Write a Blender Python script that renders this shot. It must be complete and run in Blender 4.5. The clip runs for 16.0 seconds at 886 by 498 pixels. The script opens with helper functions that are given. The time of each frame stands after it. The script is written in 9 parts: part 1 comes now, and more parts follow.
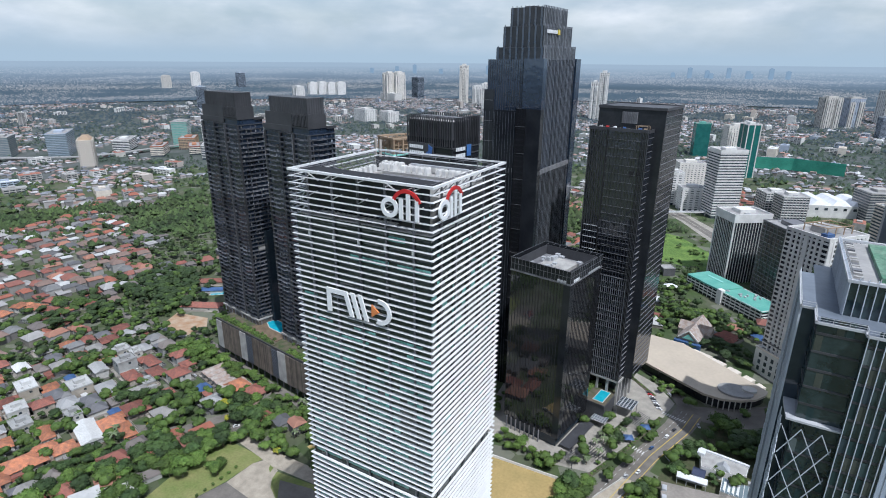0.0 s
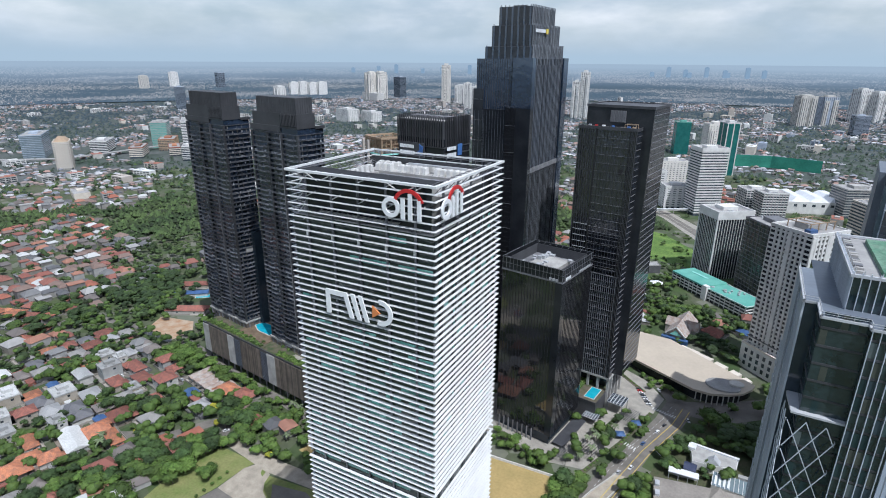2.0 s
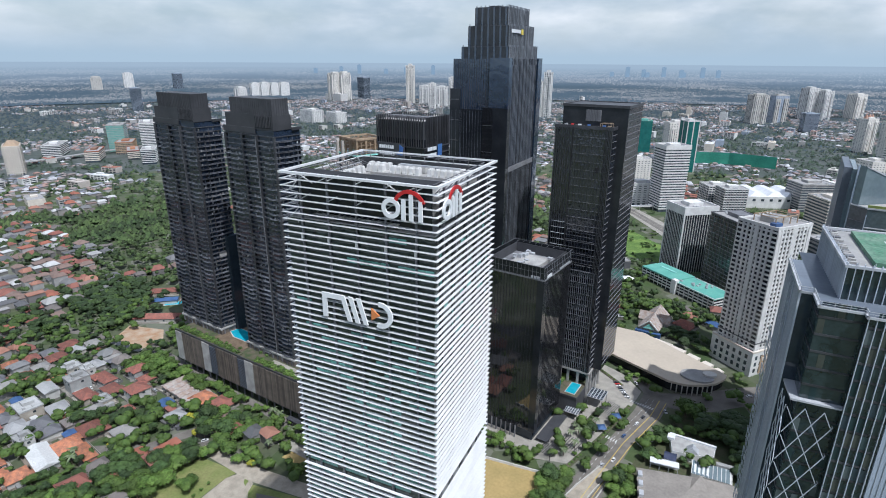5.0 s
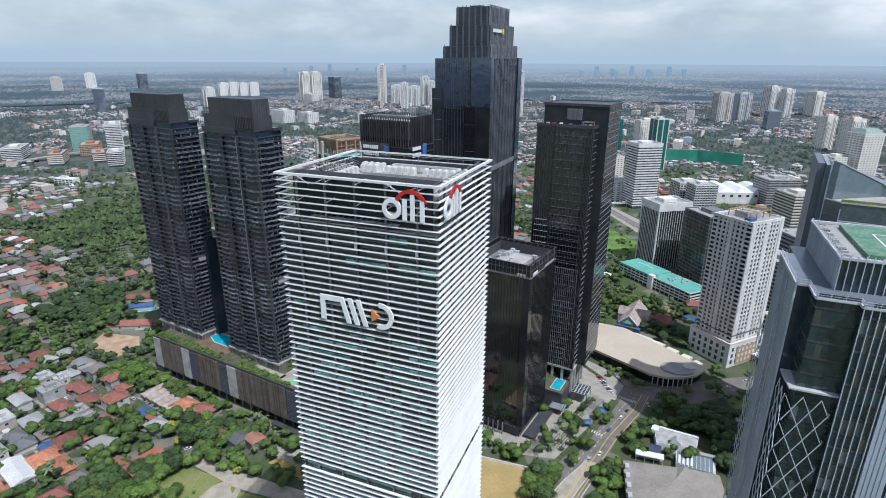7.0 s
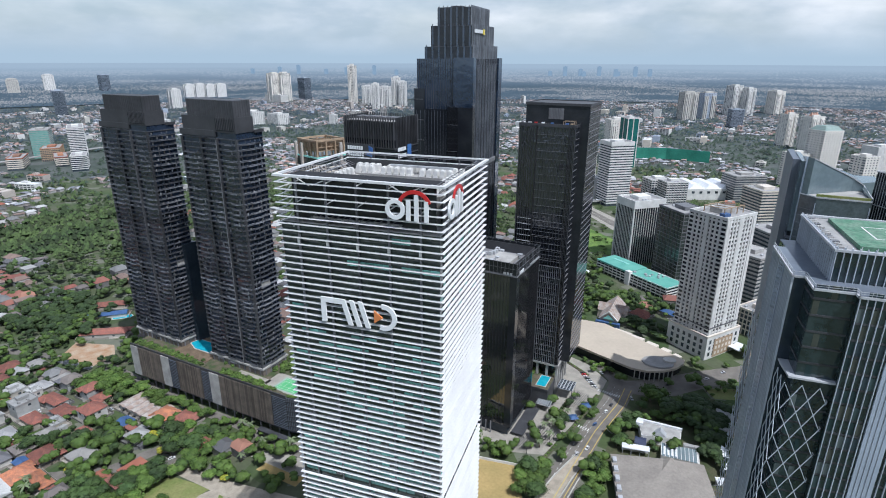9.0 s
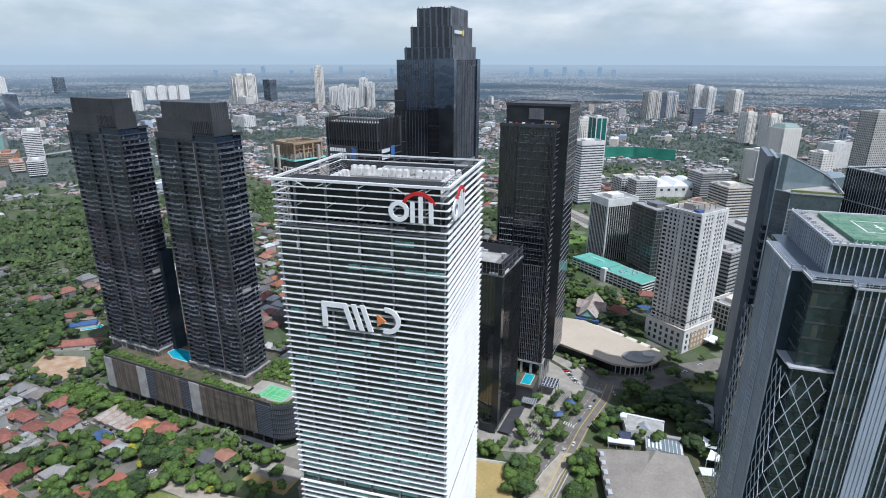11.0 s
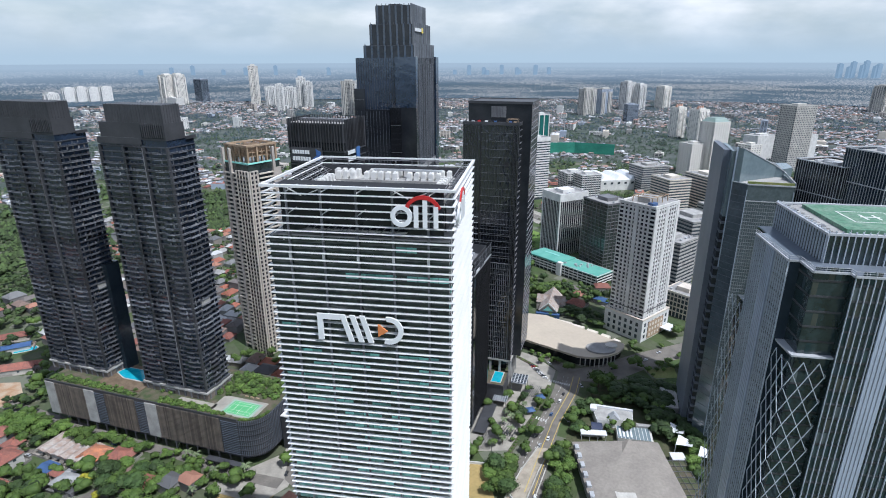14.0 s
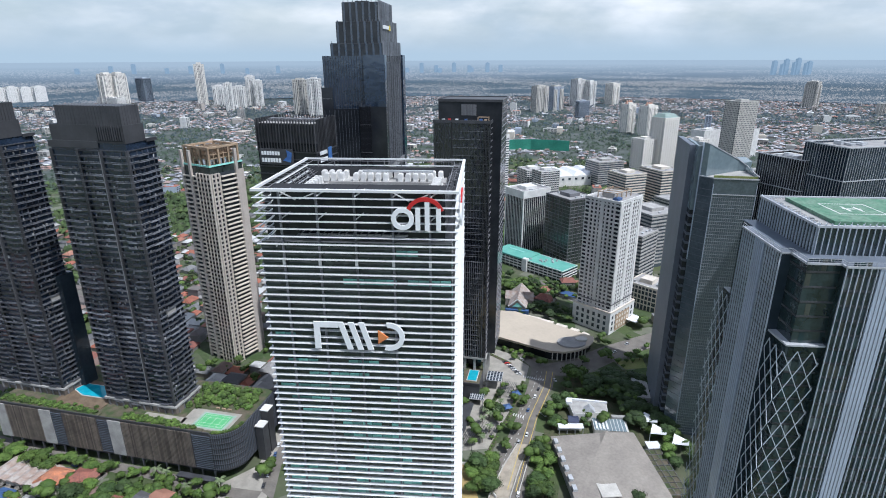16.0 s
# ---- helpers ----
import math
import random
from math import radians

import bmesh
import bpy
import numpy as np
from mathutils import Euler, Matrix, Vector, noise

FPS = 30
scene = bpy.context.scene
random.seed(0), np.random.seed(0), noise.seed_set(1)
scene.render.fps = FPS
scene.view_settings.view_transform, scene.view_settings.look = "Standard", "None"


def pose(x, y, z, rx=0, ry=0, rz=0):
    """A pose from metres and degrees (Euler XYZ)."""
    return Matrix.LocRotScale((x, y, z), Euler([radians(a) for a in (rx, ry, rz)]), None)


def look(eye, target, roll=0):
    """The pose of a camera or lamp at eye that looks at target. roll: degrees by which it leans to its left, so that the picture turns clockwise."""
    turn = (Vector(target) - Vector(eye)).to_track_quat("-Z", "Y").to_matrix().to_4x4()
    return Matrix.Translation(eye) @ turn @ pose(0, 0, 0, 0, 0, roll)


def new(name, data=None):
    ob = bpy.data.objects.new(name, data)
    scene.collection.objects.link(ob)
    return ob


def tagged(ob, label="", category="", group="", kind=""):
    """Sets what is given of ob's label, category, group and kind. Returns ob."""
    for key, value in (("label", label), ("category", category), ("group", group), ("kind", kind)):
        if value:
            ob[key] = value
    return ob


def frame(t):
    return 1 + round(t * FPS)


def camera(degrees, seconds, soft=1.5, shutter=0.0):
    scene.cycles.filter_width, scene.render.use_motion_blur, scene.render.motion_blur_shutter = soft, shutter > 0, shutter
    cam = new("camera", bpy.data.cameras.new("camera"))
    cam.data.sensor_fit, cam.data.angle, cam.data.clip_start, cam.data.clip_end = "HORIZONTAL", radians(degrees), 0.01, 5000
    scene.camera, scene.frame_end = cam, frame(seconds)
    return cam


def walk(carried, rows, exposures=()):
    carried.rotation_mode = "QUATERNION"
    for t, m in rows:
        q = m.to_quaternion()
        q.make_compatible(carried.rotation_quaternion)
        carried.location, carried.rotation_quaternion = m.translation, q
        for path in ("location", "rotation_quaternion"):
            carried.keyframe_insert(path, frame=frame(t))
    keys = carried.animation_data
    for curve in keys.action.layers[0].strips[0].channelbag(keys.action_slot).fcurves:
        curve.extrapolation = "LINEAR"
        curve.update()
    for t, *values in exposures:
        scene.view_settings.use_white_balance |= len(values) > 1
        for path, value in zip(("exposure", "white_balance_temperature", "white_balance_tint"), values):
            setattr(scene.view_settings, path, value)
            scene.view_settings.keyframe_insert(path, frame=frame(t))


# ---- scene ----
cam = camera(77.3, 16.0, soft=1.0)
PATH = [
    (0.0, (59.590, -127.212, 236.397), (21.126, -40.758, 204.050), 0.42),
    (0.5, (58.298, -127.295, 236.279), (20.544, -40.549, 203.878), 0.40),
    (1.0, (57.046, -127.604, 236.190), (19.970, -40.572, 203.776), 0.39),
    (1.5, (55.794, -128.046, 236.125), (19.410, -40.717, 203.724), 0.38),
    (2.0, (54.515, -128.556, 236.079), (18.868, -40.914, 203.703), 0.38),
    (2.5, (53.188, -129.091, 236.048), (18.339, -41.119, 203.701), 0.37),
    (3.0, (51.802, -129.628, 236.028), (17.818, -41.308, 203.707), 0.37),
    (3.5, (50.350, -130.155, 236.016), (17.299, -41.475, 203.713), 0.36),
    (4.0, (48.829, -130.673, 236.008), (16.772, -41.625, 203.714), 0.36),
    (4.5, (47.240, -131.186, 236.004), (16.229, -41.768, 203.710), 0.35),
    (5.0, (45.584, -131.703, 236.000), (15.663, -41.918, 203.698), 0.34),
    (5.5, (43.865, -132.232, 235.996), (15.065, -42.086, 203.681), 0.34),
    (6.0, (42.086, -132.782, 235.990), (14.432, -42.282, 203.662), 0.32),
    (6.5, (40.249, -133.354, 235.983), (13.757, -42.513, 203.642), 0.31),
    (7.0, (38.357, -133.949, 235.973), (13.039, -42.776, 203.626), 0.29),
    (7.5, (36.409, -134.560, 235.960), (12.276, -43.065, 203.616), 0.27),
    (8.0, (34.405, -135.174, 235.945), (11.468, -43.367, 203.614), 0.25),
    (8.5, (32.341, -135.772, 235.928), (10.616, -43.662, 203.620), 0.23),
    (9.0, (30.213, -136.331, 235.910), (9.723, -43.926, 203.636), 0.20),
    (9.5, (28.015, -136.822, 235.890), (8.793, -44.131, 203.658), 0.17),
    (10.0, (25.740, -137.215, 235.870), (7.827, -44.247, 203.685), 0.14),
    (10.5, (23.382, -137.478, 235.851), (6.831, -44.242, 203.710), 0.10),
    (11.0, (20.935, -137.580, 235.833), (5.808, -44.090, 203.729), 0.07),
    (11.5, (18.392, -137.495, 235.818), (4.763, -43.767, 203.735), 0.03),
    (12.0, (15.750, -137.202, 235.806), (3.700, -43.258, 203.723), -0.01),
    (12.5, (13.011, -136.695, 235.797), (2.623, -42.562, 203.686), -0.04),
    (13.0, (10.179, -135.981, 235.792), (1.539, -41.691, 203.623), -0.08),
    (13.5, (7.264, -135.085, 235.793), (0.454, -40.677, 203.533), -0.11),
    (14.0, (4.285, -134.061, 235.798), (-0.623, -39.575, 203.421), -0.14),
    (14.5, (1.271, -132.990, 235.808), (-1.678, -38.467, 203.299), -0.16),
    (15.0, (-1.740, -131.990, 235.823), (-2.694, -37.470, 203.188), -0.18),
    (15.5, (-4.694, -131.222, 235.843), (-3.643, -36.734, 203.120), -0.20),
    (16.0, (-7.524, -130.898, 235.866), (-4.489, -36.453, 203.141), -0.20),
]
walk(cam, [(t, look(eye, target, roll)) for t, eye, target, roll in PATH],
     exposures=[(0.0, -0.02, 5780, 10), (9.0, 0.0, 5780, 10), (16.0, 0.1, 5780, 10)])

# ---- daylight: a high sun with thin broken cloud ----
SUN = Vector((89.4, -68, 205.3)).normalized()
sun_data = bpy.data.lights.new("sun", "SUN")
sun_data.energy, sun_data.angle, sun_data.color = 4.15, radians(0.6), (1.0, 0.97, 0.92)
sun = new("sun", sun_data)
sun.matrix_world = look(SUN * 900, (0, 0, 0))

world = bpy.data.worlds.new("sky")
scene.world = world
world.use_nodes = True
wn, wl = world.node_tree.nodes, world.node_tree.links
wn.clear()
sky = wn.new("ShaderNodeTexSky")
sky.sky_type, sky.sun_disc = "NISHITA", False
sky.sun_elevation, sky.sun_rotation = math.asin(SUN.z), math.atan2(SUN.x, SUN.y)
sky.air_density, sky.dust_density, sky.ozone_density = 1.0, 1.4, 1.2
coord = wn.new("ShaderNodeTexCoord")
stretch = wn.new("ShaderNodeMapping")
stretch.inputs["Scale"].default_value = (1.0, 1.0, 2.7)
cloud = wn.new("ShaderNodeTexNoise")
cloud.inputs["Scale"].default_value, cloud.inputs["Detail"].default_value = 4.4, 10
cloud.inputs["Roughness"].default_value = 0.56
cover = wn.new("ShaderNodeValToRGB")
cover.color_ramp.elements[0].position, cover.color_ramp.elements[1].position = 0.4, 0.64
cover.color_ramp.elements[0].color, cover.color_ramp.elements[1].color = (0.5, 0.5, 0.5, 1), (0.95, 0.95, 0.95, 1)
shade = wn.new("ShaderNodeTexNoise")
shade.inputs["Scale"].default_value, shade.inputs["Detail"].default_value = 6.5, 8
tone = wn.new("ShaderNodeValToRGB")
tone.color_ramp.elements[0].position, tone.color_ramp.elements[1].position = 0.38, 0.64
tone.color_ramp.elements[0].color, tone.color_ramp.elements[1].color = (5.5, 6.1, 6.5, 1), (8.9, 8.85, 8.7, 1)
rise = wn.new("ShaderNodeSeparateXYZ")
band = wn.new("ShaderNodeMapRange")
band.inputs["From Min"].default_value, band.inputs["From Max"].default_value = 0.005, 0.07
veil = wn.new("ShaderNodeMath")
veil.operation = "MULTIPLY"
haze = wn.new("ShaderNodeMix")
haze.data_type = "RGBA"
haze.inputs["A"].default_value = (4.3, 5.3, 6.0, 1)
blend = wn.new("ShaderNodeMix")
blend.data_type = "RGBA"
back = wn.new("ShaderNodeBackground")
back.inputs["Strength"].default_value = 0.107
world_out = wn.new("ShaderNodeOutputWorld")
wl.new(coord.outputs["Generated"], stretch.inputs["Vector"])
wl.new(stretch.outputs["Vector"], cloud.inputs["Vector"])
wl.new(stretch.outputs["Vector"], shade.inputs["Vector"])
wl.new(cloud.outputs["Fac"], cover.inputs["Fac"])
wl.new(shade.outputs["Fac"], tone.inputs["Fac"])
wl.new(coord.outputs["Generated"], rise.inputs["Vector"])
wl.new(rise.outputs["Z"], band.inputs["Value"])
# broken cloud closes up towards the horizon and opens overhead
thin = wn.new("ShaderNodeMapRange")
thin.inputs["From Min"].default_value, thin.inputs["From Max"].default_value = 0.12, 0.75
thin.inputs["To Min"].default_value, thin.inputs["To Max"].default_value = 1.0, 0.38
share = wn.new("ShaderNodeMath")
share.operation = "MULTIPLY"
wl.new(rise.outputs["Z"], thin.inputs["Value"])
wl.new(cover.outputs["Color"], share.inputs[0])
wl.new(thin.outputs["Result"], share.inputs[1])
wl.new(share.outputs["Value"], blend.inputs["Factor"])
wl.new(sky.outputs["Color"], blend.inputs["A"])
wl.new(tone.outputs["Color"], blend.inputs["B"])
wl.new(band.outputs["Result"], haze.inputs["Factor"])
wl.new(blend.outputs["Result"], haze.inputs["B"])
wl.new(haze.outputs["Result"], back.inputs["Color"])
wl.new(back.outputs["Background"], world_out.inputs["Surface"])


# ---- materials ----
def mat(name, c1, c2=None, size=6.0, rough=0.6, metal=0.0, bump=0.0, bsize=0.4, rnd=0.0, island=0.0, grain=0.12, spec=0.5, fine=None, ior=1.45):
    """Two tones mixed over patches of about size metres, with a finer grain, relief, and a tone of its own for each object or island."""
    m = bpy.data.materials.new(name)
    m.use_nodes = True
    n, l = m.node_tree.nodes, m.node_tree.links
    b = n["Principled BSDF"]
    b.inputs["Roughness"].default_value, b.inputs["Metallic"].default_value = rough, metal
    b.inputs["Specular IOR Level"].default_value = spec
    b.inputs["IOR"].default_value = ior
    c2 = c2 or tuple(v * 0.8 for v in c1)
    geo = n.new("ShaderNodeNewGeometry")
    big = n.new("ShaderNodeTexNoise")
    big.inputs["Scale"].default_value, big.inputs["Detail"].default_value = 1 / size, 4
    l.new(geo.outputs["Position"], big.inputs["Vector"])
    edge = n.new("ShaderNodeMapRange")
    edge.inputs["From Min"].default_value, edge.inputs["From Max"].default_value = 0.35, 0.65
    l.new(big.outputs["Fac"], edge.inputs["Value"])
    mix = n.new("ShaderNodeMix")
    mix.data_type = "RGBA"
    mix.inputs["A"].default_value, mix.inputs["B"].default_value = (*c1, 1), (*c2, 1)
    l.new(edge.outputs["Result"], mix.inputs["Factor"])
    small = n.new("ShaderNodeTexNoise")
    small.inputs["Scale"].default_value, small.inputs["Detail"].default_value = 1 / (fine or size / 9), 3
    l.new(geo.outputs["Position"], small.inputs["Vector"])
    gain = n.new("ShaderNodeMapRange")
    gain.inputs["To Min"].default_value, gain.inputs["To Max"].default_value = 1 - 2 * grain, 1 + 2 * grain
    l.new(small.outputs["Fac"], gain.inputs["Value"])
    value = gain.outputs["Result"]
    for amount, source in ((rnd, "object"), (island, "island")):
        if amount:
            pick = n.new("ShaderNodeObjectInfo").outputs["Random"] if source == "object" else geo.outputs["Random Per Island"]
            r = n.new("ShaderNodeMapRange")
            r.inputs["To Min"].default_value, r.inputs["To Max"].default_value = 1 - amount, 1 + amount
            l.new(pick, r.inputs["Value"])
            k = n.new("ShaderNodeMath")
            k.operation = "MULTIPLY"
            l.new(value, k.inputs[0])
            l.new(r.outputs["Result"], k.inputs[1])
            value = k.outputs["Value"]
    hsv = n.new("ShaderNodeHueSaturation")
    l.new(value, hsv.inputs["Value"])
    l.new(mix.outputs["Result"], hsv.inputs["Color"])
    l.new(hsv.outputs["Color"], b.inputs["Base Color"])
    if bump:
        rough_noise = n.new("ShaderNodeTexNoise")
        rough_noise.inputs["Scale"].default_value, rough_noise.inputs["Detail"].default_value = 1 / bsize, 3
        l.new(geo.outputs["Position"], rough_noise.inputs["Vector"])
        bp = n.new("ShaderNodeBump")
        bp.inputs["Strength"].default_value, bp.inputs["Distance"].default_value = bump, bsize * 0.4
        l.new(rough_noise.outputs["Fac"], bp.inputs["Height"])
        l.new(bp.outputs["Normal"], b.inputs["Normal"])
    return m


def palette(name, colours, rough=0.7, island=True, size=5.0, grain=0.1):
    """One of several real colours for each island or object, with grain."""
    m = mat(name, (1, 1, 1), (0.82, 0.82, 0.82), size, rough, grain=grain)
    n, l = m.node_tree.nodes, m.node_tree.links
    pick = n["Geometry"].outputs["Random Per Island"] if island else n.new("ShaderNodeObjectInfo").outputs["Random"]
    ramp = n.new("ShaderNodeValToRGB")
    ramp.color_ramp.interpolation = "CONSTANT"
    el = ramp.color_ramp.elements
    while len(el) < len(colours):
        el.new(0.5)
    for i, c in enumerate(colours):
        el[i].position, el[i].color = i / len(colours), (*c, 1)
    l.new(pick, ramp.inputs["Fac"])
    mul = n.new("ShaderNodeMix")
    mul.data_type, mul.blend_type = "RGBA", "MULTIPLY"
    mul.inputs["Factor"].default_value = 1
    hsv = n["Hue/Saturation/Value"]
    l.new(hsv.outputs["Color"], mul.inputs["A"])
    l.new(ramp.outputs["Color"], mul.inputs["B"])
    l.new(mul.outputs["Result"], n["Principled BSDF"].inputs["Base Color"])
    return m


WHITE = mat("white_aluminium", (0.74, 0.74, 0.74), (0.67, 0.67, 0.67), 9, 0.42, bump=0.02, rnd=0.04, grain=0.04)
WHITE_WALL = mat("white_render", (0.72, 0.71, 0.69), (0.6, 0.59, 0.57), 7, 0.75, grain=0.06, rnd=0.04)
CREAM = mat("cream_render", (0.68, 0.62, 0.54), (0.58, 0.52, 0.45), 8, 0.8, grain=0.08)
CONCRETE = mat("grey_concrete", (0.42, 0.41, 0.39), (0.3, 0.29, 0.28), 6, 0.85, bump=0.1, grain=0.1)
CONCRETE_PALE = mat("pale_concrete", (0.56, 0.54, 0.5), (0.44, 0.42, 0.39), 8, 0.85, bump=0.08, grain=0.1)
ROOF_GREY = mat("grey_roof_coating", (0.36, 0.35, 0.34), (0.27, 0.265, 0.26), 9, 0.8, grain=0.1)
ROOF_BEIGE = mat("beige_roof_sheet", (0.5, 0.43, 0.34), (0.44, 0.375, 0.3), 30, 0.7, grain=0.05, fine=2.5)
ROOF_TEAL = mat("teal_roof_coating", (0.11, 0.35, 0.29), (0.16, 0.41, 0.34), 12, 0.55, grain=0.1)
GLASS_DARK = mat("dark_glass", (0.016, 0.018, 0.023), (0.03, 0.033, 0.038), 14, 0.09, bump=0.09, bsize=3.5, spec=0.6, rnd=0.2)
MIRROR = mat("mirror_glass", (0.012, 0.013, 0.016), (0.02, 0.021, 0.025), 14, 0.03, bump=0.03, bsize=4.5, ior=2.1)
MIRROR_GREEN = mat("green_mirror_glass", (0.013, 0.025, 0.028), (0.03, 0.048, 0.052), 5, 0.05, bump=0.25, bsize=2.6, ior=1.75, grain=0.25, fine=1.2)
BALCONY = mat("grey_balcony", (0.075, 0.078, 0.09), (0.12, 0.124, 0.14), 5, 0.35, rnd=0.6, island=0.7, grain=0.3, fine=0.9)
TEAL_GLASS = mat("teal_tower_glass", (0.02, 0.13, 0.12), (0.03, 0.17, 0.15), 9, 0.2)
GLASS_BLUE = mat("blue_dark_glass", (0.02, 0.03, 0.042), (0.035, 0.05, 0.066), 16, 0.07, bump=0.08, bsize=4, spec=0.65)
GLASS_GREEN = mat("green_dark_glass", (0.024, 0.034, 0.032), (0.05, 0.064, 0.06), 7, 0.08, bump=0.22, bsize=3.2, spec=0.5, ior=1.7, grain=0.25, fine=1.6)
GLASS_TEAL = mat("teal_spandrel_glass", (0.2, 0.5, 0.44), (0.3, 0.58, 0.52), 5, 0.15, rnd=0.5, grain=0.1)
GLASS_CITY = mat("office_glass", (0.04, 0.05, 0.06), (0.07, 0.085, 0.1), 9, 0.15, rnd=0.3)
DARK_METAL = mat("black_metal", (0.04, 0.041, 0.046), (0.06, 0.061, 0.067), 8, 0.38, metal=0.0, rnd=0.3, grain=0.12)
BLACK = mat("black_sheet", (0.014, 0.014, 0.016), (0.02, 0.02, 0.022), 6, 0.7, grain=0.1)
DARK_PANEL = mat("charcoal_cladding", (0.045, 0.046, 0.051), (0.065, 0.066, 0.072), 9, 0.5, rnd=0.25, grain=0.12)
SLATE_GLASS = mat("slate_blue_glass", (0.14, 0.185, 0.21), (0.18, 0.23, 0.25), 18, 0.1, bump=0.05, bsize=4, ior=1.75, grain=0.1)
GRID_GLASS = mat("blue_grey_glass", (0.06, 0.082, 0.1), (0.09, 0.115, 0.135), 9, 0.1, bump=0.08, bsize=3, ior=2.0, grain=0.2, fine=1.3)
SKY_GLASS = mat("blue_mirror_glass", (0.016, 0.028, 0.05), (0.03, 0.045, 0.075), 14, 0.06, bump=0.05, bsize=5, ior=1.95)
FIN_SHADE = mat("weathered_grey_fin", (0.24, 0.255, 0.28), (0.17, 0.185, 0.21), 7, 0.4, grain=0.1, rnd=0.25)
RIPPLE = mat("rippled_dark_glass", (0.016, 0.019, 0.026), (0.028, 0.032, 0.042), 7, 0.06, bump=0.3, bsize=3.4, ior=2.0, grain=0.3, fine=1.2)
RAIL = mat("worn_metal_rail", (0.2, 0.205, 0.22), (0.13, 0.135, 0.15), 3, 0.45, rnd=0.5, island=0.7, grain=0.3)
SLATE = mat("slate_panel", (0.105, 0.118, 0.145), (0.085, 0.098, 0.122), 10, 0.5, grain=0.08)
DECK = mat("planted_deck", (0.05, 0.075, 0.028), (0.125, 0.1, 0.075), 5, 0.95, bump=0.2, bsize=0.6, grain=0.2)
DARK_LIGHT = mat("grey_metal_edge", (0.19, 0.19, 0.2), (0.13, 0.13, 0.14), 7, 0.45, rnd=0.3)
BRONZE = mat("brown_slats", (0.17, 0.142, 0.12), (0.11, 0.094, 0.082), 6, 0.7, rnd=0.35, island=0.3)
STEEL = mat("blue_grey_panel", (0.42, 0.475, 0.57), (0.37, 0.42, 0.5), 12, 0.25, grain=0.05, ior=1.9)
FIN = mat("pale_fin", (0.5, 0.51, 0.53), (0.4, 0.41, 0.43), 7, 0.4, grain=0.06, rnd=0.1)
ALU = mat("anodised_fin", (0.54, 0.575, 0.63), (0.46, 0.495, 0.55), 7, 0.35, grain=0.05, rnd=0.08)
GALV = mat("galvanised_unit", (0.5, 0.51, 0.53), (0.38, 0.39, 0.41), 3, 0.45, metal=0.1, rnd=0.12)
PANE = palette("office_panes", [(0.03, 0.055, 0.057), (0.055, 0.085, 0.087), (0.024, 0.046, 0.05), (0.11, 0.135, 0.135), (0.045, 0.065, 0.078), (0.075, 0.083, 0.07)], 0.12, True, 4, 0.1)
HOME_PANE = palette("home_panes", [(0.12, 0.125, 0.14), (0.3, 0.3, 0.31), (0.07, 0.08, 0.1), (0.45, 0.45, 0.46), (0.16, 0.15, 0.14), (0.09, 0.1, 0.13)], 0.25, True, 4, 0.1)
RED = mat("red_sign", (0.55, 0.03, 0.03), (0.48, 0.025, 0.025), 4, 0.4, grain=0.03)
ORANGE = mat("orange_sign", (0.72, 0.27, 0.1), (0.66, 0.23, 0.08), 4, 0.4, grain=0.03)
SIGN_WHITE = mat("white_sign", (0.84, 0.85, 0.86), (0.78, 0.79, 0.8), 4, 0.4, grain=0.03)
SIGN_BLUE = mat("blue_sign", (0.05, 0.12, 0.35), (0.08, 0.2, 0.45), 3, 0.4)
SIGN_YELLOW = mat("yellow_sign", (0.8, 0.62, 0.08), (0.7, 0.55, 0.06), 3, 0.4)
ASPHALT = mat("asphalt", (0.135, 0.123, 0.11), (0.19, 0.172, 0.15), 9, 0.85, bump=0.1, bsize=0.3, grain=0.12)
PAVING = mat("paving", (0.36, 0.335, 0.29), (0.27, 0.25, 0.22), 6, 0.85, bump=0.06, grain=0.12)
DRIVE = mat("worn_drive", (0.4, 0.35, 0.28), (0.29, 0.255, 0.205), 5, 0.9, bump=0.1, grain=0.16)
PAINT = mat("road_paint", (0.72, 0.72, 0.7), (0.6, 0.6, 0.58), 3, 0.7)
PAINT_YELLOW = mat("yellow_paint", (0.62, 0.46, 0.1), (0.5, 0.37, 0.1), 3, 0.7)
GRASS = mat("lawn", (0.14, 0.18, 0.05), (0.22, 0.22, 0.085), 12, 0.95, bump=0.2, bsize=0.6, grain=0.16)
GRASS_LUSH = mat("lush_field", (0.15, 0.23, 0.05), (0.075, 0.14, 0.03), 16, 0.95, bump=0.6, bsize=2.5, grain=0.35, fine=2.5)
GRASS_DRY = mat("dry_lawn", (0.4, 0.29, 0.12), (0.33, 0.25, 0.1), 15, 0.95, bump=0.2, bsize=0.5, grain=0.12)
EARTH = mat("dark_planting_soil", (0.12, 0.085, 0.055), (0.17, 0.125, 0.085), 4, 0.95, bump=0.2, bsize=0.8, grain=0.15)
SOIL = mat("bare_soil", (0.34, 0.2, 0.11), (0.42, 0.33, 0.24), 8, 0.95, bump=0.3, bsize=1.2, grain=0.15)
LEAF = mat("foliage", (0.058, 0.106, 0.02), (0.095, 0.15, 0.029), 5, 0.75, rnd=0.4, island=0.3, grain=0.25, fine=0.6)
# dark kinds of tree, darkened further to put tower shade into some groves
LEAF_DARK = mat("dark_foliage", (0.03, 0.058, 0.017), (0.05, 0.086, 0.022), 6, 0.75, rnd=0.35, island=0.3, grain=0.25, fine=0.6)
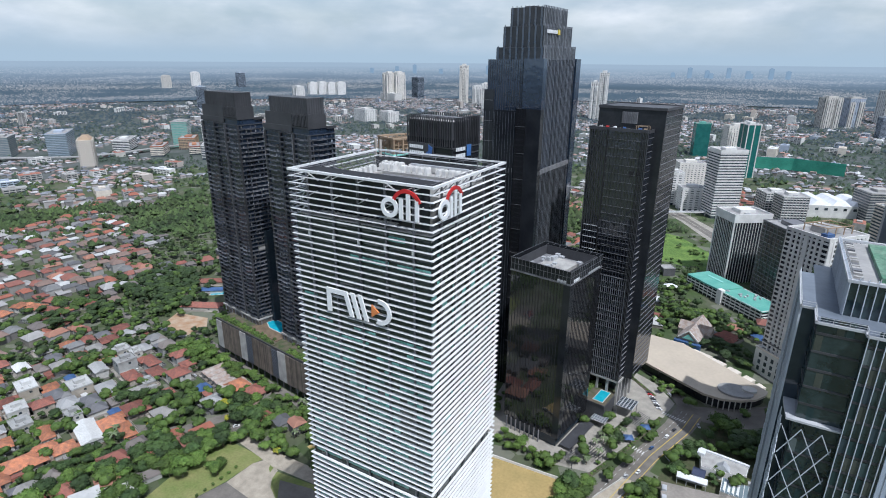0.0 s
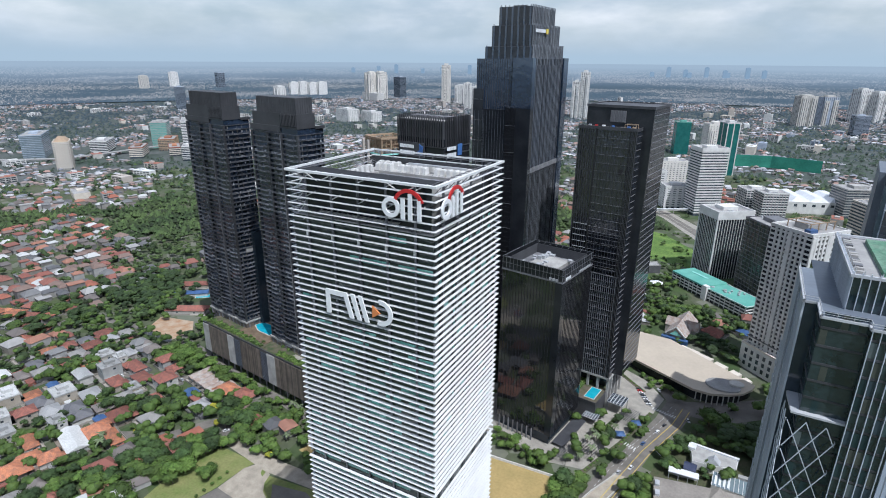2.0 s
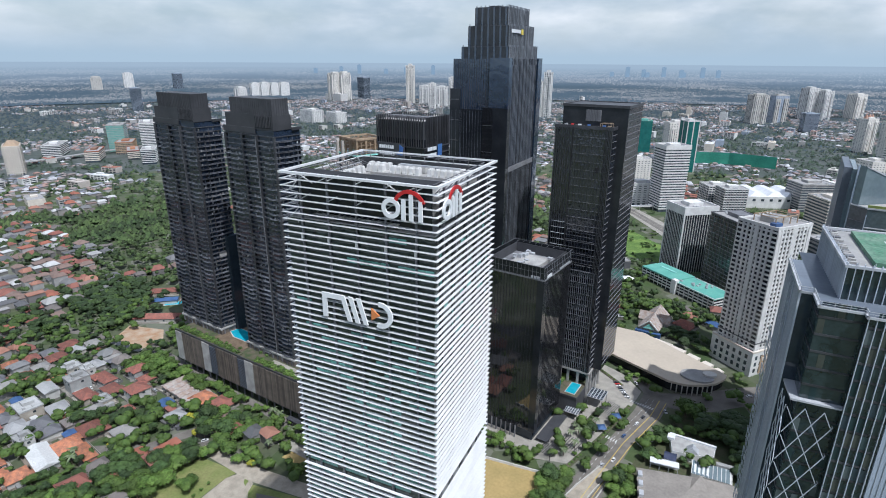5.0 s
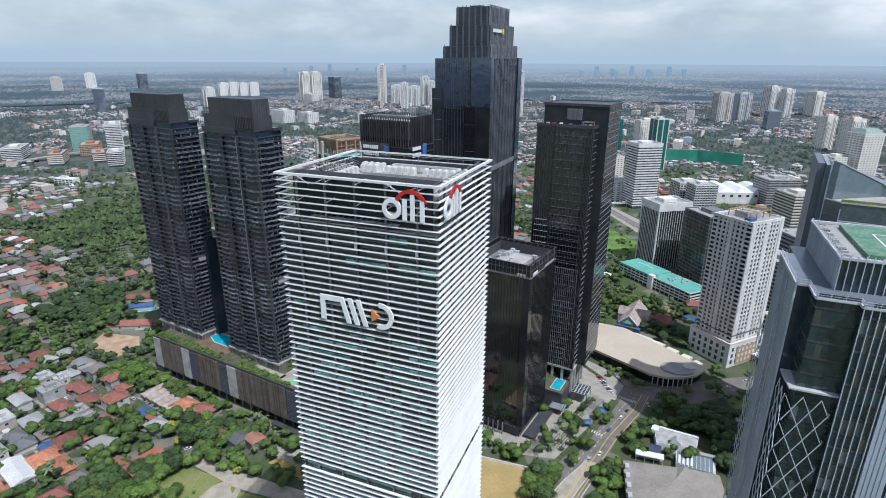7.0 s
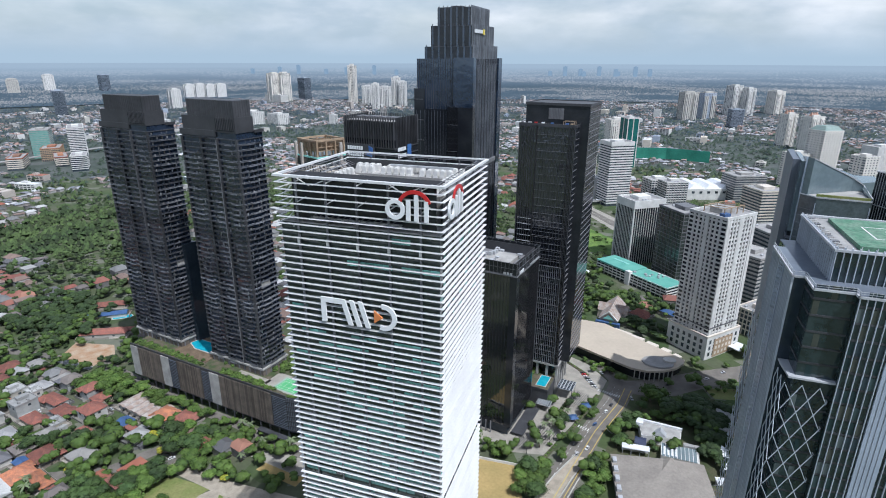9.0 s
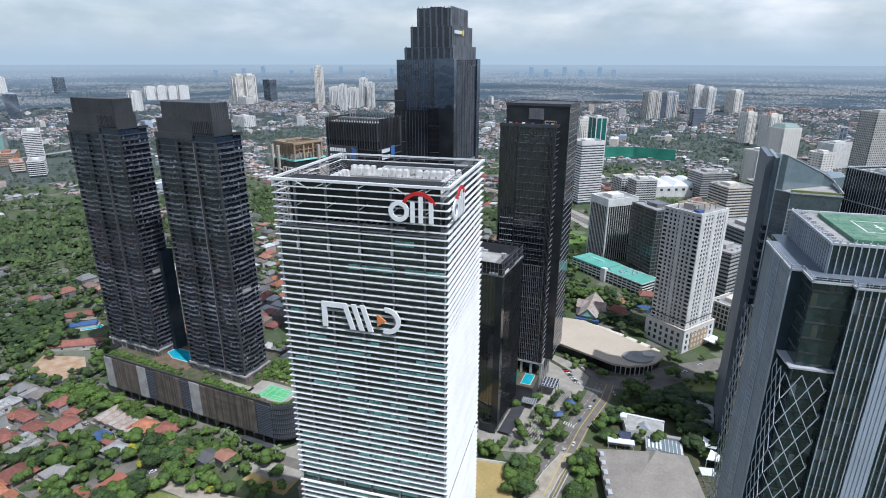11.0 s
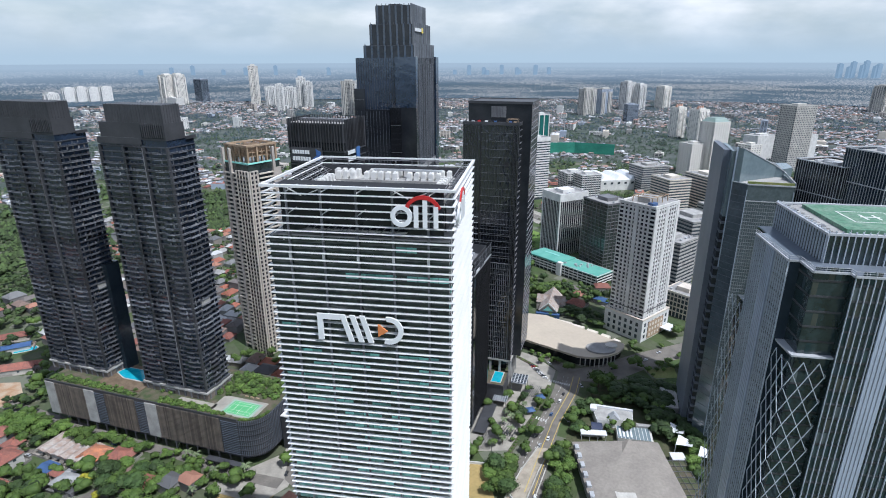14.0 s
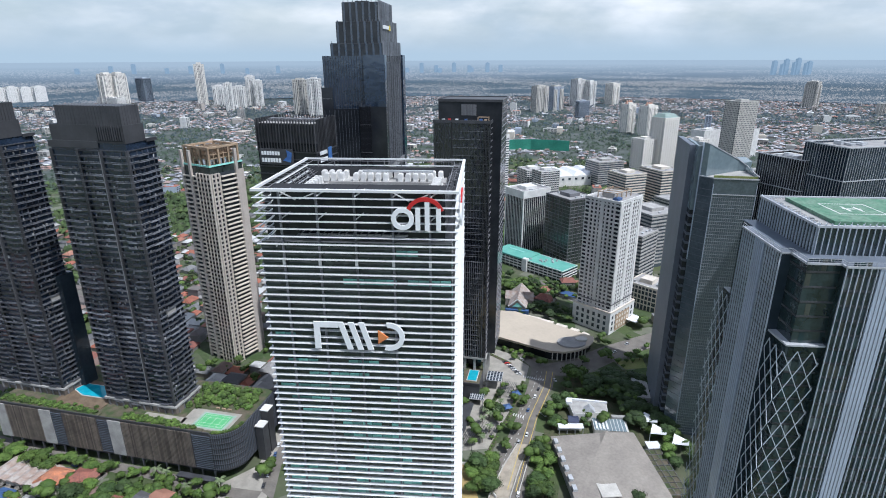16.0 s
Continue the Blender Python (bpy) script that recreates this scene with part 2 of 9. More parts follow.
LEAF_YELLOW = mat("yellow_foliage", (0.34, 0.3, 0.03), (0.24, 0.26, 0.03), 3, 0.75, island=0.35, grain=0.2)
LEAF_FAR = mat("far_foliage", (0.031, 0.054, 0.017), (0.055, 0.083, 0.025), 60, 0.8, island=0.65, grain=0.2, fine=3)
# outer leaves turn bluer with distance: haze put into the leaf colour
LEAF_OUT = mat("haze_tinted_foliage", (0.03, 0.05, 0.034), (0.05, 0.074, 0.048), 90, 0.85, island=0.4, grain=0.2, fine=5)
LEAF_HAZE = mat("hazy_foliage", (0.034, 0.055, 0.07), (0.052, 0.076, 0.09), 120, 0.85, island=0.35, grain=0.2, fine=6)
BARK = mat("bark", (0.16, 0.12, 0.085), (0.1, 0.08, 0.06), 0.8, 0.9, bump=0.4, bsize=0.15)
WATER = mat("pool_water", (0.02, 0.3, 0.4), (0.04, 0.4, 0.5), 5, 0.06, bump=0.05, bsize=0.8, grain=0.05)
COURT = mat("green_court", (0.09, 0.38, 0.15), (0.12, 0.43, 0.18), 6, 0.8, grain=0.05)
HELIPAD = mat("green_helipad", (0.08, 0.19, 0.12), (0.16, 0.25, 0.185), 4, 0.85, grain=0.35, fine=0.9)
NET = mat("green_net", (0.03, 0.2, 0.14), (0.05, 0.27, 0.19), 25, 0.8, grain=0.15)
BROWN = mat("brown_frame", (0.42, 0.31, 0.21), (0.33, 0.24, 0.16), 6, 0.8)
TAUPE = mat("taupe_wall", (0.52, 0.47, 0.43), (0.44, 0.39, 0.35), 9, 0.8, rnd=0.08)
TILE_ROOF = palette("clay_tile_roof", [(0.38, 0.14, 0.08), (0.44, 0.2, 0.11), (0.3, 0.1, 0.07), (0.36, 0.16, 0.1), (0.25, 0.14, 0.1)], 0.85, False, 4, 0.16)
GREY_ROOF = palette("sheet_roof", [(0.2, 0.2, 0.2), (0.14, 0.14, 0.15), (0.28, 0.27, 0.255), (0.2, 0.175, 0.16), (0.34, 0.34, 0.34)], 0.7, False, 4, 0.14)
PALE_ROOF = mat("pale_sheet_roof", (0.5, 0.5, 0.49), (0.4, 0.4, 0.39), 14, 0.65, grain=0.2, fine=0.8, rnd=0.35)
WHITE_ROOF = mat("white_sheet_roof", (0.75, 0.76, 0.78), (0.66, 0.67, 0.69), 6, 0.5, grain=0.06)
BLUE_ROOF = mat("blue_sheet_roof", (0.045, 0.09, 0.2), (0.06, 0.12, 0.26), 4, 0.55)
RUST_ROOF = mat("rusty_sheet_roof", (0.3, 0.22, 0.18), (0.4, 0.36, 0.33), 3, 0.8, grain=0.2)
HOUSE_WALL = palette("painted_wall", [(0.46, 0.44, 0.4), (0.4, 0.36, 0.3), (0.55, 0.54, 0.51), (0.33, 0.31, 0.28), (0.37, 0.38, 0.37)], 0.85, False, 4, 0.1)
FAR_ROOF = palette("town_roofs", [(0.32, 0.12, 0.08), (0.23, 0.09, 0.07), (0.19, 0.19, 0.19), (0.34, 0.33, 0.32), (0.12, 0.12, 0.125), (0.34, 0.17, 0.12), (0.5, 0.5, 0.49), (0.22, 0.155, 0.13), (0.16, 0.14, 0.13), (0.26, 0.11, 0.085)], 0.85, True, 40, 0.12)
# outer roofs greyed and blued, with haze put into their colours
FAR_ROOF_HAZED = palette("haze_greyed_roofs", [(0.38, 0.24, 0.2), (0.25, 0.26, 0.29), (0.36, 0.36, 0.38), (0.44, 0.43, 0.44), (0.2, 0.21, 0.24), (0.37, 0.27, 0.245), (0.58, 0.58, 0.6), (0.29, 0.245, 0.23)], 0.85, True, 40, 0.12)
# far towers glow pale blue, standing in for the haze before them
SKYLINE_GLOW = bpy.data.materials.new("skyline")
SKYLINE_GLOW.use_nodes = True
SKYLINE_GLOW.node_tree.nodes["Principled BSDF"].inputs["Base Color"].default_value = (0.08, 0.1, 0.12, 1)
SKYLINE_GLOW.node_tree.nodes["Principled BSDF"].inputs["Emission Color"].default_value = (0.17, 0.25, 0.33, 1)
SKYLINE_GLOW.node_tree.nodes["Principled BSDF"].inputs["Emission Strength"].default_value = 1.0
FAR_WALL = palette("town_walls", [(0.3, 0.29, 0.27), (0.25, 0.23, 0.2), (0.4, 0.39, 0.38), (0.2, 0.19, 0.185)], 0.9, True, 40, 0.1)


# ---- builders ----
def quads(bm, x0, y0, z0, x1, y1, z1):
    """A box added to bm."""
    v = [bm.verts.new(p) for p in ((x0, y0, z0), (x1, y0, z0), (x1, y1, z0), (x0, y1, z0), (x0, y0, z1), (x1, y0, z1), (x1, y1, z1), (x0, y1, z1))]
    for f in ((0, 3, 2, 1), (4, 5, 6, 7), (0, 1, 5, 4), (1, 2, 6, 5), (2, 3, 7, 6), (3, 0, 4, 7)):
        bm.faces.new([v[i] for i in f])
    return v


def prism(bm, outline, z0, z1, top=None):
    """An upright prism over an outline that runs anticlockwise; top: another outline for its upper face."""
    a = [bm.verts.new((x, y, z0)) for x, y in outline]
    b = [bm.verts.new((x, y, z1)) for x, y in (top or outline)]
    k = len(a)
    bm.faces.new(a[::-1])
    bm.faces.new(b)
    for i in range(k):
        bm.faces.new((a[i], a[(i + 1) % k], b[(i + 1) % k], b[i]))


def beam(bm, p, q, w, h=None):
    """A straight bar of section w by h from p to q."""
    p, q = Vector(p), Vector(q)
    m = Matrix.Translation((p + q) / 2) @ (q - p).to_track_quat("Z", "Y").to_matrix().to_4x4()
    k = (q - p).length / 2
    v = quads(bm, -w / 2, -(h or w) / 2, -k, w / 2, (h or w) / 2, k)
    for x in v:
        x.co = m @ x.co


def mesh_of(bm, material):
    me = bpy.data.meshes.new("mesh")
    bm.to_mesh(me)
    bm.free()
    me.materials.append(material)
    return me


def thing(name, x, y, z=0.0, turn=0.0, label="", category="", group="", kind=""):
    ob = new(name)
    ob.matrix_basis = pose(x, y, z, 0, 0, turn)
    ob.empty_display_size = 0.5
    return tagged(ob, label, category, group, kind)


def part(name, bm, material, parent, label="", kind=""):
    ob = new(name, mesh_of(bm, material))
    ob.parent = parent
    return tagged(ob, label, kind=kind)


def box_part(name, dims, material, parent, label="", kind=""):
    bm = bmesh.new()
    quads(bm, *dims)
    return part(name, bm, material, parent, label, kind)


def pieces(parent, name, draw, material, places, limit=300, label=""):
    """Alike pieces on one mesh, each an object; those past the limit are joined. draw(bm) makes one about its own origin; a place is x, y, z, turn."""
    bm = bmesh.new()
    draw(bm)
    me = mesh_of(bm, material)
    for x, y, z, turn in places[:limit]:
        ob = new(name, me)
        ob.parent = parent
        ob.matrix_basis = pose(x, y, z, 0, 0, turn)
    if len(places) > limit:
        co = np.empty(len(me.vertices) * 3)
        me.vertices.foreach_get("co", co)
        co = co.reshape(-1, 3)
        faces = [tuple(p.vertices) for p in me.polygons]
        verts, polys = [], []
        for x, y, z, turn in places[limit:]:
            c, s = math.cos(radians(turn)), math.sin(radians(turn))
            base = len(verts)
            verts += [(a * c - b * s + x, a * s + b * c + y, h + z) for a, b, h in co]
            polys += [tuple(i + base for i in f) for f in faces]
        rest = bpy.data.meshes.new("mesh")
        rest.from_pydata(verts, [], polys)
        rest.materials.append(material)
        ob = new(name + "_field", rest)
        ob.parent = parent
        tagged(ob, label, kind="stuff")


def slab(dx, dy, dz):
    """A piece: a box centred in plan and standing on its origin."""
    return lambda bm: quads(bm, -dx / 2, -dy / 2, 0, dx / 2, dy / 2, dz)


def ring(w, d, h, t):
    """A piece: a rectangular band of outer size w by d and height h, t thick."""
    def draw(bm):
        quads(bm, -w / 2, -d / 2, 0, w / 2, -d / 2 + t, h)
        quads(bm, -w / 2, d / 2 - t, 0, w / 2, d / 2, h)
        quads(bm, -w / 2, -d / 2 + t, 0, -w / 2 + t, d / 2 - t, h)
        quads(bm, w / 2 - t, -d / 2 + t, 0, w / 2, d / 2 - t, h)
    return draw


def sides(w, d, step, inset=0.0, faces="fblr", trim=0.0):
    """Places along the four sides of a plan w by d, about step apart: x, y, turn."""
    out = []
    nx, ny = max(2, round(w / step)), max(2, round(d / step))
    for k in range(nx + 1):
        x = (-w / 2 + w * k / nx) * (1 - trim / w)
        if "f" in faces: out.append((x, -d / 2 + inset, 0))
        if "b" in faces: out.append((x, d / 2 - inset, 180))
    for k in range(1, ny):
        y = (-d / 2 + d * k / ny) * (1 - trim / d)
        if "r" in faces: out.append((w / 2 - inset, y, 90))
        if "l" in faces: out.append((-w / 2 + inset, y, -90))
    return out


def tower(name, x, y, turn, w, d, h, label, core=GLASS_CITY, floors=20, band=None, band_h=1.2, pier=None, pier_step=4.0, pier_w=0.8, proud=0.35,
          crown=WHITE_WALL, crown_h=2.0, plant=True, z0=0.0, group="city towers", band_limit=300, pier_limit=300):
    """A slab tower: a glass core, floor bands, upright piers, a parapet, a lift house and roof units."""
    t = thing(name, x, y, z0, turn, label, "building", group)
    box_part("glazing", (-w / 2, -d / 2, 0, w / 2, d / 2, h), core, t)
    if band:
        step = h / floors
        pieces(t, "floor_band", ring(w + 2 * proud, d + 2 * proud, band_h, proud + 0.3), band, [(0, 0, k * step, 0) for k in range(1, floors)], band_limit)
    if pier:
        over = proud + 0.12
        pieces(t, "pier", slab(pier_w, over + 0.3, h - 0.4), pier, [(px - math.sin(radians(a)) * -over / 2 * (1), py - math.cos(radians(a)) * over / 2, 0, a)
                                                                 for px, py, a in sides(w, d, pier_step, trim=pier_w)], pier_limit)
    bm = bmesh.new()
    ring(w + 2 * proud + 0.3, d + 2 * proud + 0.3, crown_h, proud + 0.6)(bm)
    part("parapet", bm, crown, t).location.z = h - crown_h * 0.45
    box_part("roof", (-w / 2 + 0.3, -d / 2 + 0.3, h + 0.02, w / 2 - 0.3, d / 2 - 0.3, h + 0.2), ROOF_GREY, t)
    if plant:
        rr = random.Random(round(x * 7 + y))
        box_part("lift_house", (-w * 0.22, -d * 0.2, h + 0.2, w * 0.2, d * 0.22, h + 4.2), crown, t)
        for k in range(4 if math.hypot(x, y) < 1150 else 1):
            px, py = rr.uniform(-0.4, 0.4) * w, rr.choice((-0.36, 0.34)) * d
            box_part("roof_unit", (px - 1.3, py - 1, h + 0.2, px + 1.3, py + 1, h + 2.0), GALV, t)
    return t


def local(t, x, y, z=0.0, turn=0.0):
    """A pose given in the frame of the thing t."""
    return t.matrix_basis @ pose(x, y, z, 0, 0, turn)

# ---- ground: flat near the towers, curving up far off so that the town meets the horizon ----
HUB, NEAR, EYE_Z = (20.0, -60.0), 2425.0, 236.0


def settle(x, y):
    """Where a point of the flat town lies on the ground sheet."""
    dx, dy = x - HUB[0], y - HUB[1]
    d = math.hypot(dx, dy)
    if d <= NEAR:
        return x, y, 0.0
    k = NEAR * (2 - NEAR / d)
    return HUB[0] + dx / d * k, HUB[1] + dy / d * k, EYE_Z * (1 - k / d)


def sheet(name, radii, material, steps=180, lift=0.0, label="", kind="structure"):
    verts, faces = [(*HUB, lift)] if radii[0] == 0 else [], []
    rings = [r for r in radii if r > 0]
    for r in rings:
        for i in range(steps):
            a = 2 * math.pi * i / steps
            x, y, z = settle(HUB[0] + r * math.sin(a), HUB[1] + r * math.cos(a))
            verts.append((x, y, z + lift))
    off = len(verts) - len(rings) * steps
    if off:
        faces += [(0, 1 + (i + 1) % steps, 1 + i) for i in range(steps)]
    for j in range(len(rings) - 1):
        for i in range(steps):
            a, b = off + j * steps + i, off + j * steps + (i + 1) % steps
            faces.append((a, b, b + steps, a + steps))
    me = bpy.data.meshes.new(name)
    me.from_pydata(verts, [], faces)
    me.materials.append(material)
    me.flip_normals()
    ob = new(name, me)
    return tagged(ob, label, name, kind=kind)


def town_material():
    """Gardens, bare plots and small roofs mixed at the size of house plots."""
    m = mat("town_ground", (0.045, 0.075, 0.025), (0.085, 0.09, 0.05), 38, 0.95, grain=0.25, fine=5)
    n, l = m.node_tree.nodes, m.node_tree.links
    cells = n.new("ShaderNodeTexVoronoi")
    cells.inputs["Scale"].default_value = 1 / 15
    l.new(n["Geometry"].outputs["Position"], cells.inputs["Vector"])
    pick = n.new("ShaderNodeSeparateColor")
    l.new(cells.outputs["Color"], pick.inputs["Color"])
    ramp = n.new("ShaderNodeValToRGB")
    ramp.color_ramp.interpolation = "CONSTANT"
    el = ramp.color_ramp.elements
    for i, c in enumerate([(0.05, 0.085, 0.025), (0.32, 0.3, 0.28), (0.07, 0.11, 0.03), (0.12, 0.12, 0.09), (0.4, 0.39, 0.37), (0.045, 0.08, 0.025), (0.2, 0.18, 0.15)]):
        e = el[i] if i < 2 else el.new(0.5)
        e.position, e.color = i / 7, (*c, 1)
    l.new(pick.outputs["Red"], ramp.inputs["Fac"])
    mix = n.new("ShaderNodeMix")
    mix.data_type = "RGBA"
    mix.inputs["Factor"].default_value = 0.3
    l.new(n["Hue/Saturation/Value"].outputs["Color"], mix.inputs["A"])
    l.new(ramp.outputs["Color"], mix.inputs["B"])
    l.new(mix.outputs["Result"], n["Principled BSDF"].inputs["Base Color"])
    return m


def distance_material():
    """The hazy town near the horizon, as a backdrop that gives off the light of the air in front of it."""
    m = bpy.data.materials.new("hazy_distance")
    m.use_nodes = True
    n, l = m.node_tree.nodes, m.node_tree.links
    n.clear()
    geo = n.new("ShaderNodeNewGeometry")
    # metres along the circle, and metres outwards
    at = n.new("ShaderNodeSeparateXYZ")
    l.new(geo.outputs["Position"], at.inputs["Vector"])
    turn = n.new("ShaderNodeMath")
    turn.operation = "ARCTAN2"
    l.new(at.outputs["X"], turn.inputs[0])
    l.new(at.outputs["Y"], turn.inputs[1])
    along = n.new("ShaderNodeMath")
    along.operation = "MULTIPLY"
    along.inputs[1].default_value = 4000.0
    l.new(turn.outputs["Value"], along.inputs[0])
    flat = n.new("ShaderNodeVectorMath")
    flat.operation = "MULTIPLY"
    flat.inputs[1].default_value = (1, 1, 0)
    l.new(geo.outputs["Position"], flat.inputs[0])
    out_way = n.new("ShaderNodeVectorMath")
    out_way.operation = "LENGTH"
    l.new(flat.outputs["Vector"], out_way.inputs[0])
    round_way = n.new("ShaderNodeCombineXYZ")
    l.new(along.outputs["Value"], round_way.inputs["X"])
    l.new(out_way.outputs["Value"], round_way.inputs["Y"])
    def spread(sx, sy):
        k = n.new("ShaderNodeMapping")
        k.inputs["Scale"].default_value = (1 / sx, 1 / sy, 0)
        l.new(round_way.outputs["Vector"], k.inputs["Vector"])
        return k.outputs["Vector"]
    blocks = n.new("ShaderNodeTexVoronoi")
    blocks.inputs["Scale"].default_value = 1.0
    l.new(spread(5, 24), blocks.inputs["Vector"])
    pick = n.new("ShaderNodeSeparateColor")
    l.new(blocks.outputs["Color"], pick.inputs["Color"])
    # broad dark belts: woods, with cloud shade put into the glow as well
    belts = n.new("ShaderNodeTexNoise")
    belts.inputs["Scale"].default_value, belts.inputs["Detail"].default_value = 1.0, 5
    l.new(spread(700, 190), belts.inputs["Vector"])
    lean = n.new("ShaderNodeMapRange")
    lean.inputs["From Min"].default_value, lean.inputs["From Max"].default_value = 0.36, 0.64
    lean.inputs["To Min"].default_value, lean.inputs["To Max"].default_value = -0.62, 0.34
    l.new(belts.outputs["Fac"], lean.inputs["Value"])
    share = n.new("ShaderNodeMath")
    share.operation = "ADD"
    l.new(pick.outputs["Red"], share.inputs[0])
    l.new(lean.outputs["Result"], share.inputs[1])
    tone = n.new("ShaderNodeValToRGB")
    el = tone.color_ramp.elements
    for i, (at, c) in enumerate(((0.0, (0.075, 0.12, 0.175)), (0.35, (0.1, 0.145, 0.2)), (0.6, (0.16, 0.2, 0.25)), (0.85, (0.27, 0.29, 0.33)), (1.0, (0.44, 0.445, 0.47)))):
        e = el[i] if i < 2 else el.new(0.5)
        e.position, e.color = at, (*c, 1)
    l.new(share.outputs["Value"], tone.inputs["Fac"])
    # haze put into the glow colour, stronger higher up the sheet
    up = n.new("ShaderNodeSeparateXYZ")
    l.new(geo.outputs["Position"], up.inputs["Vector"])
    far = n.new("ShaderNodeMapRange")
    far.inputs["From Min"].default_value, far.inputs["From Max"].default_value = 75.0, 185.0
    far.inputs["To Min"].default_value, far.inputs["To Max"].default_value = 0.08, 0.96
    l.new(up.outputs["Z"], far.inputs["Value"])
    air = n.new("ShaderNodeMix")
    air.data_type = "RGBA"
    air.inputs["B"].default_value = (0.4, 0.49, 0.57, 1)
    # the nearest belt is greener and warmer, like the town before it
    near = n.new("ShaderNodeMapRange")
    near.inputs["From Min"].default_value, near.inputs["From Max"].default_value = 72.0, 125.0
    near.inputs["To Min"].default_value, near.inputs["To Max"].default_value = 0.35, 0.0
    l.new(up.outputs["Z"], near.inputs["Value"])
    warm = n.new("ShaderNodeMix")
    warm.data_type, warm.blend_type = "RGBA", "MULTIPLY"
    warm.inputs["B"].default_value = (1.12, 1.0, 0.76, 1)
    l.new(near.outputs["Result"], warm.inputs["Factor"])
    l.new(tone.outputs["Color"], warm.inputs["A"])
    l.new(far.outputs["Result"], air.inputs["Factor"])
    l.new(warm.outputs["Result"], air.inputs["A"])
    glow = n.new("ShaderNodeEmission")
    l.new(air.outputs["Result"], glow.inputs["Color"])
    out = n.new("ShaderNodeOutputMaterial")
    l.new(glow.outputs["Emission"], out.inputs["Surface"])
    return m


sheet("ground", [0, 60, 130, 250, 450, 800, 1300, 1900, 2425, 2700, 3000, 3400, 4000, 5000, 7000, 11000, 19000, 32000], town_material(),
      label="wide flat town ground of gardens and plots")
# past 1300 m the ground takes a greyer tone, haze in its colour
outer = mat("haze_greyed_ground", (0.045, 0.064, 0.05), (0.1, 0.108, 0.105), 60, 0.95, grain=0.25, fine=8)
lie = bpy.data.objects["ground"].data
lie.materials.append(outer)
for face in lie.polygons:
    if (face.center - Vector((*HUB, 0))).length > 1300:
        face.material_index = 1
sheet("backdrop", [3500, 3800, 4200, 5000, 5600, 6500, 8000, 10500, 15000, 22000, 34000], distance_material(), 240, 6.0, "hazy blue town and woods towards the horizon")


def strip(name, left, right, z, material, label="", kind="structure", depth=0.12, category=""):
    """A flat way between two edge lines, with its own thickness."""
    bm = bmesh.new()
    outline = [*right, *left[::-1]]
    prism(bm, outline, z - depth, z)
    bmesh.ops.recalc_face_normals(bm, faces=bm.faces)
    ob = new(name, mesh_of(bm, material))
    return tagged(ob, label, category or name, kind=kind)


def patch(name, outline, z, material, label="", kind="structure", depth=0.2):
    bm = bmesh.new()
    prism(bm, outline, z - depth, z)
    bmesh.ops.recalc_face_normals(bm, faces=bm.faces)
    return tagged(new(name, mesh_of(bm, material)), label, name, kind=kind)


strip("road", [(8, 70), (20, 105), (27.5, 123), (35.5, 151), (51, 186.5), (69, 232), (76, 256), (64, 282), (44, 306), (10, 335)],
      [(34, 66), (42, 100), (48, 127), (58, 160), (70, 197), (86, 226), (93, 247), (84, 268), (54, 292), (16, 322)], 0.10, ASPHALT, "grey asphalt avenue between the towers")
strip("road", [(76, 256.5), (92, 262), (110, 268), (145, 288), (180, 304), (260, 340)], [(93, 243), (106, 243), (121, 247), (147, 264), (176, 280), (262, 316)], 0.105, ASPHALT,
      "grey asphalt street past the low hall")
strip("road", [(17, 96), (26.5, 120), (37, 142), (49.5, 163.5)], [(31, 98), (39, 120.5), (47.5, 142), (57.5, 163)], 0.16, DRIVE, "pale worn ramp beside the avenue")
strip("road", [(-330, 198), (-220, 161), (-176, 149.5), (-128, 133), (-104, 128)], [(-333, 189), (-222, 153), (-178, 142), (-131, 126), (-106, 120)], 0.1, ASPHALT, "narrow asphalt street along the podium")
strip("road", [(-104, 128), (-108, 150), (-96, 190), (-90, 240)], [(-96, 121), (-98, 150), (-87, 189), (-80, 240)], 0.11, ASPHALT, "asphalt side street")
strip("road", [(-192, 104), (-164, 98), (-144, 95), (-100, 92)], [(-194, 96), (-166, 89), (-147, 84), (-102, 82)], 0.12, DRIVE, "pale beige worn drive by the lawn")
strip("road", [(-205, 121), (-192, 104)], [(-211, 113), (-194, 92)], 0.11, ASPHALT, "dark asphalt car park lane")
strip("road", [(-420, 10), (-300, 62), (-230, 90), (-208, 120), (-215, 150)], [(-417, 3), (-297, 55), (-224, 83), (-201, 116), (-209, 150)], 0.09, ASPHALT, "narrow lane between the houses")
strip("road", [(-445, 110), (-330, 130), (-262, 150), (-235, 163)], [(-445, 103), (-328, 123), (-259, 143), (-231, 156)], 0.09, ASPHALT, "narrow lane between the houses")
strip("road", [(-500, 190), (-400, 196), (-333, 197)], [(-500, 183), (-400, 189), (-331, 190)], 0.08, ASPHALT, "narrow lane between the houses")
strip("road", [(-70, 935), (35, 866), (67, 833), (105, 763), (140, 700), (240, 640), (420, 600)], [(-70, 885), (37, 826), (60, 785), (104, 682), (130, 650), (230, 602), (420, 566)], 0.2, PAVING,
      "wide pale worn avenue beyond the field")
for shift in (-9, 9):
    strip("road", [(-70, 916 + shift), (34, 852 + shift), (63, 815 + shift), (104, 730 + shift), (134, 682 + shift), (235, 627 + shift), (420, 588 + shift)],
          [(-70, 904 + shift), (34, 840 + shift), (63, 801 + shift), (104, 713 + shift), (134, 668 + shift), (235, 615 + shift), (420, 577 + shift)], 0.26, ASPHALT, "grey carriageway of the wide avenue")
bridge = thing("footbridge", 30, 801, 0, 26.5, "white footbridge over the wide avenue", "bridge")
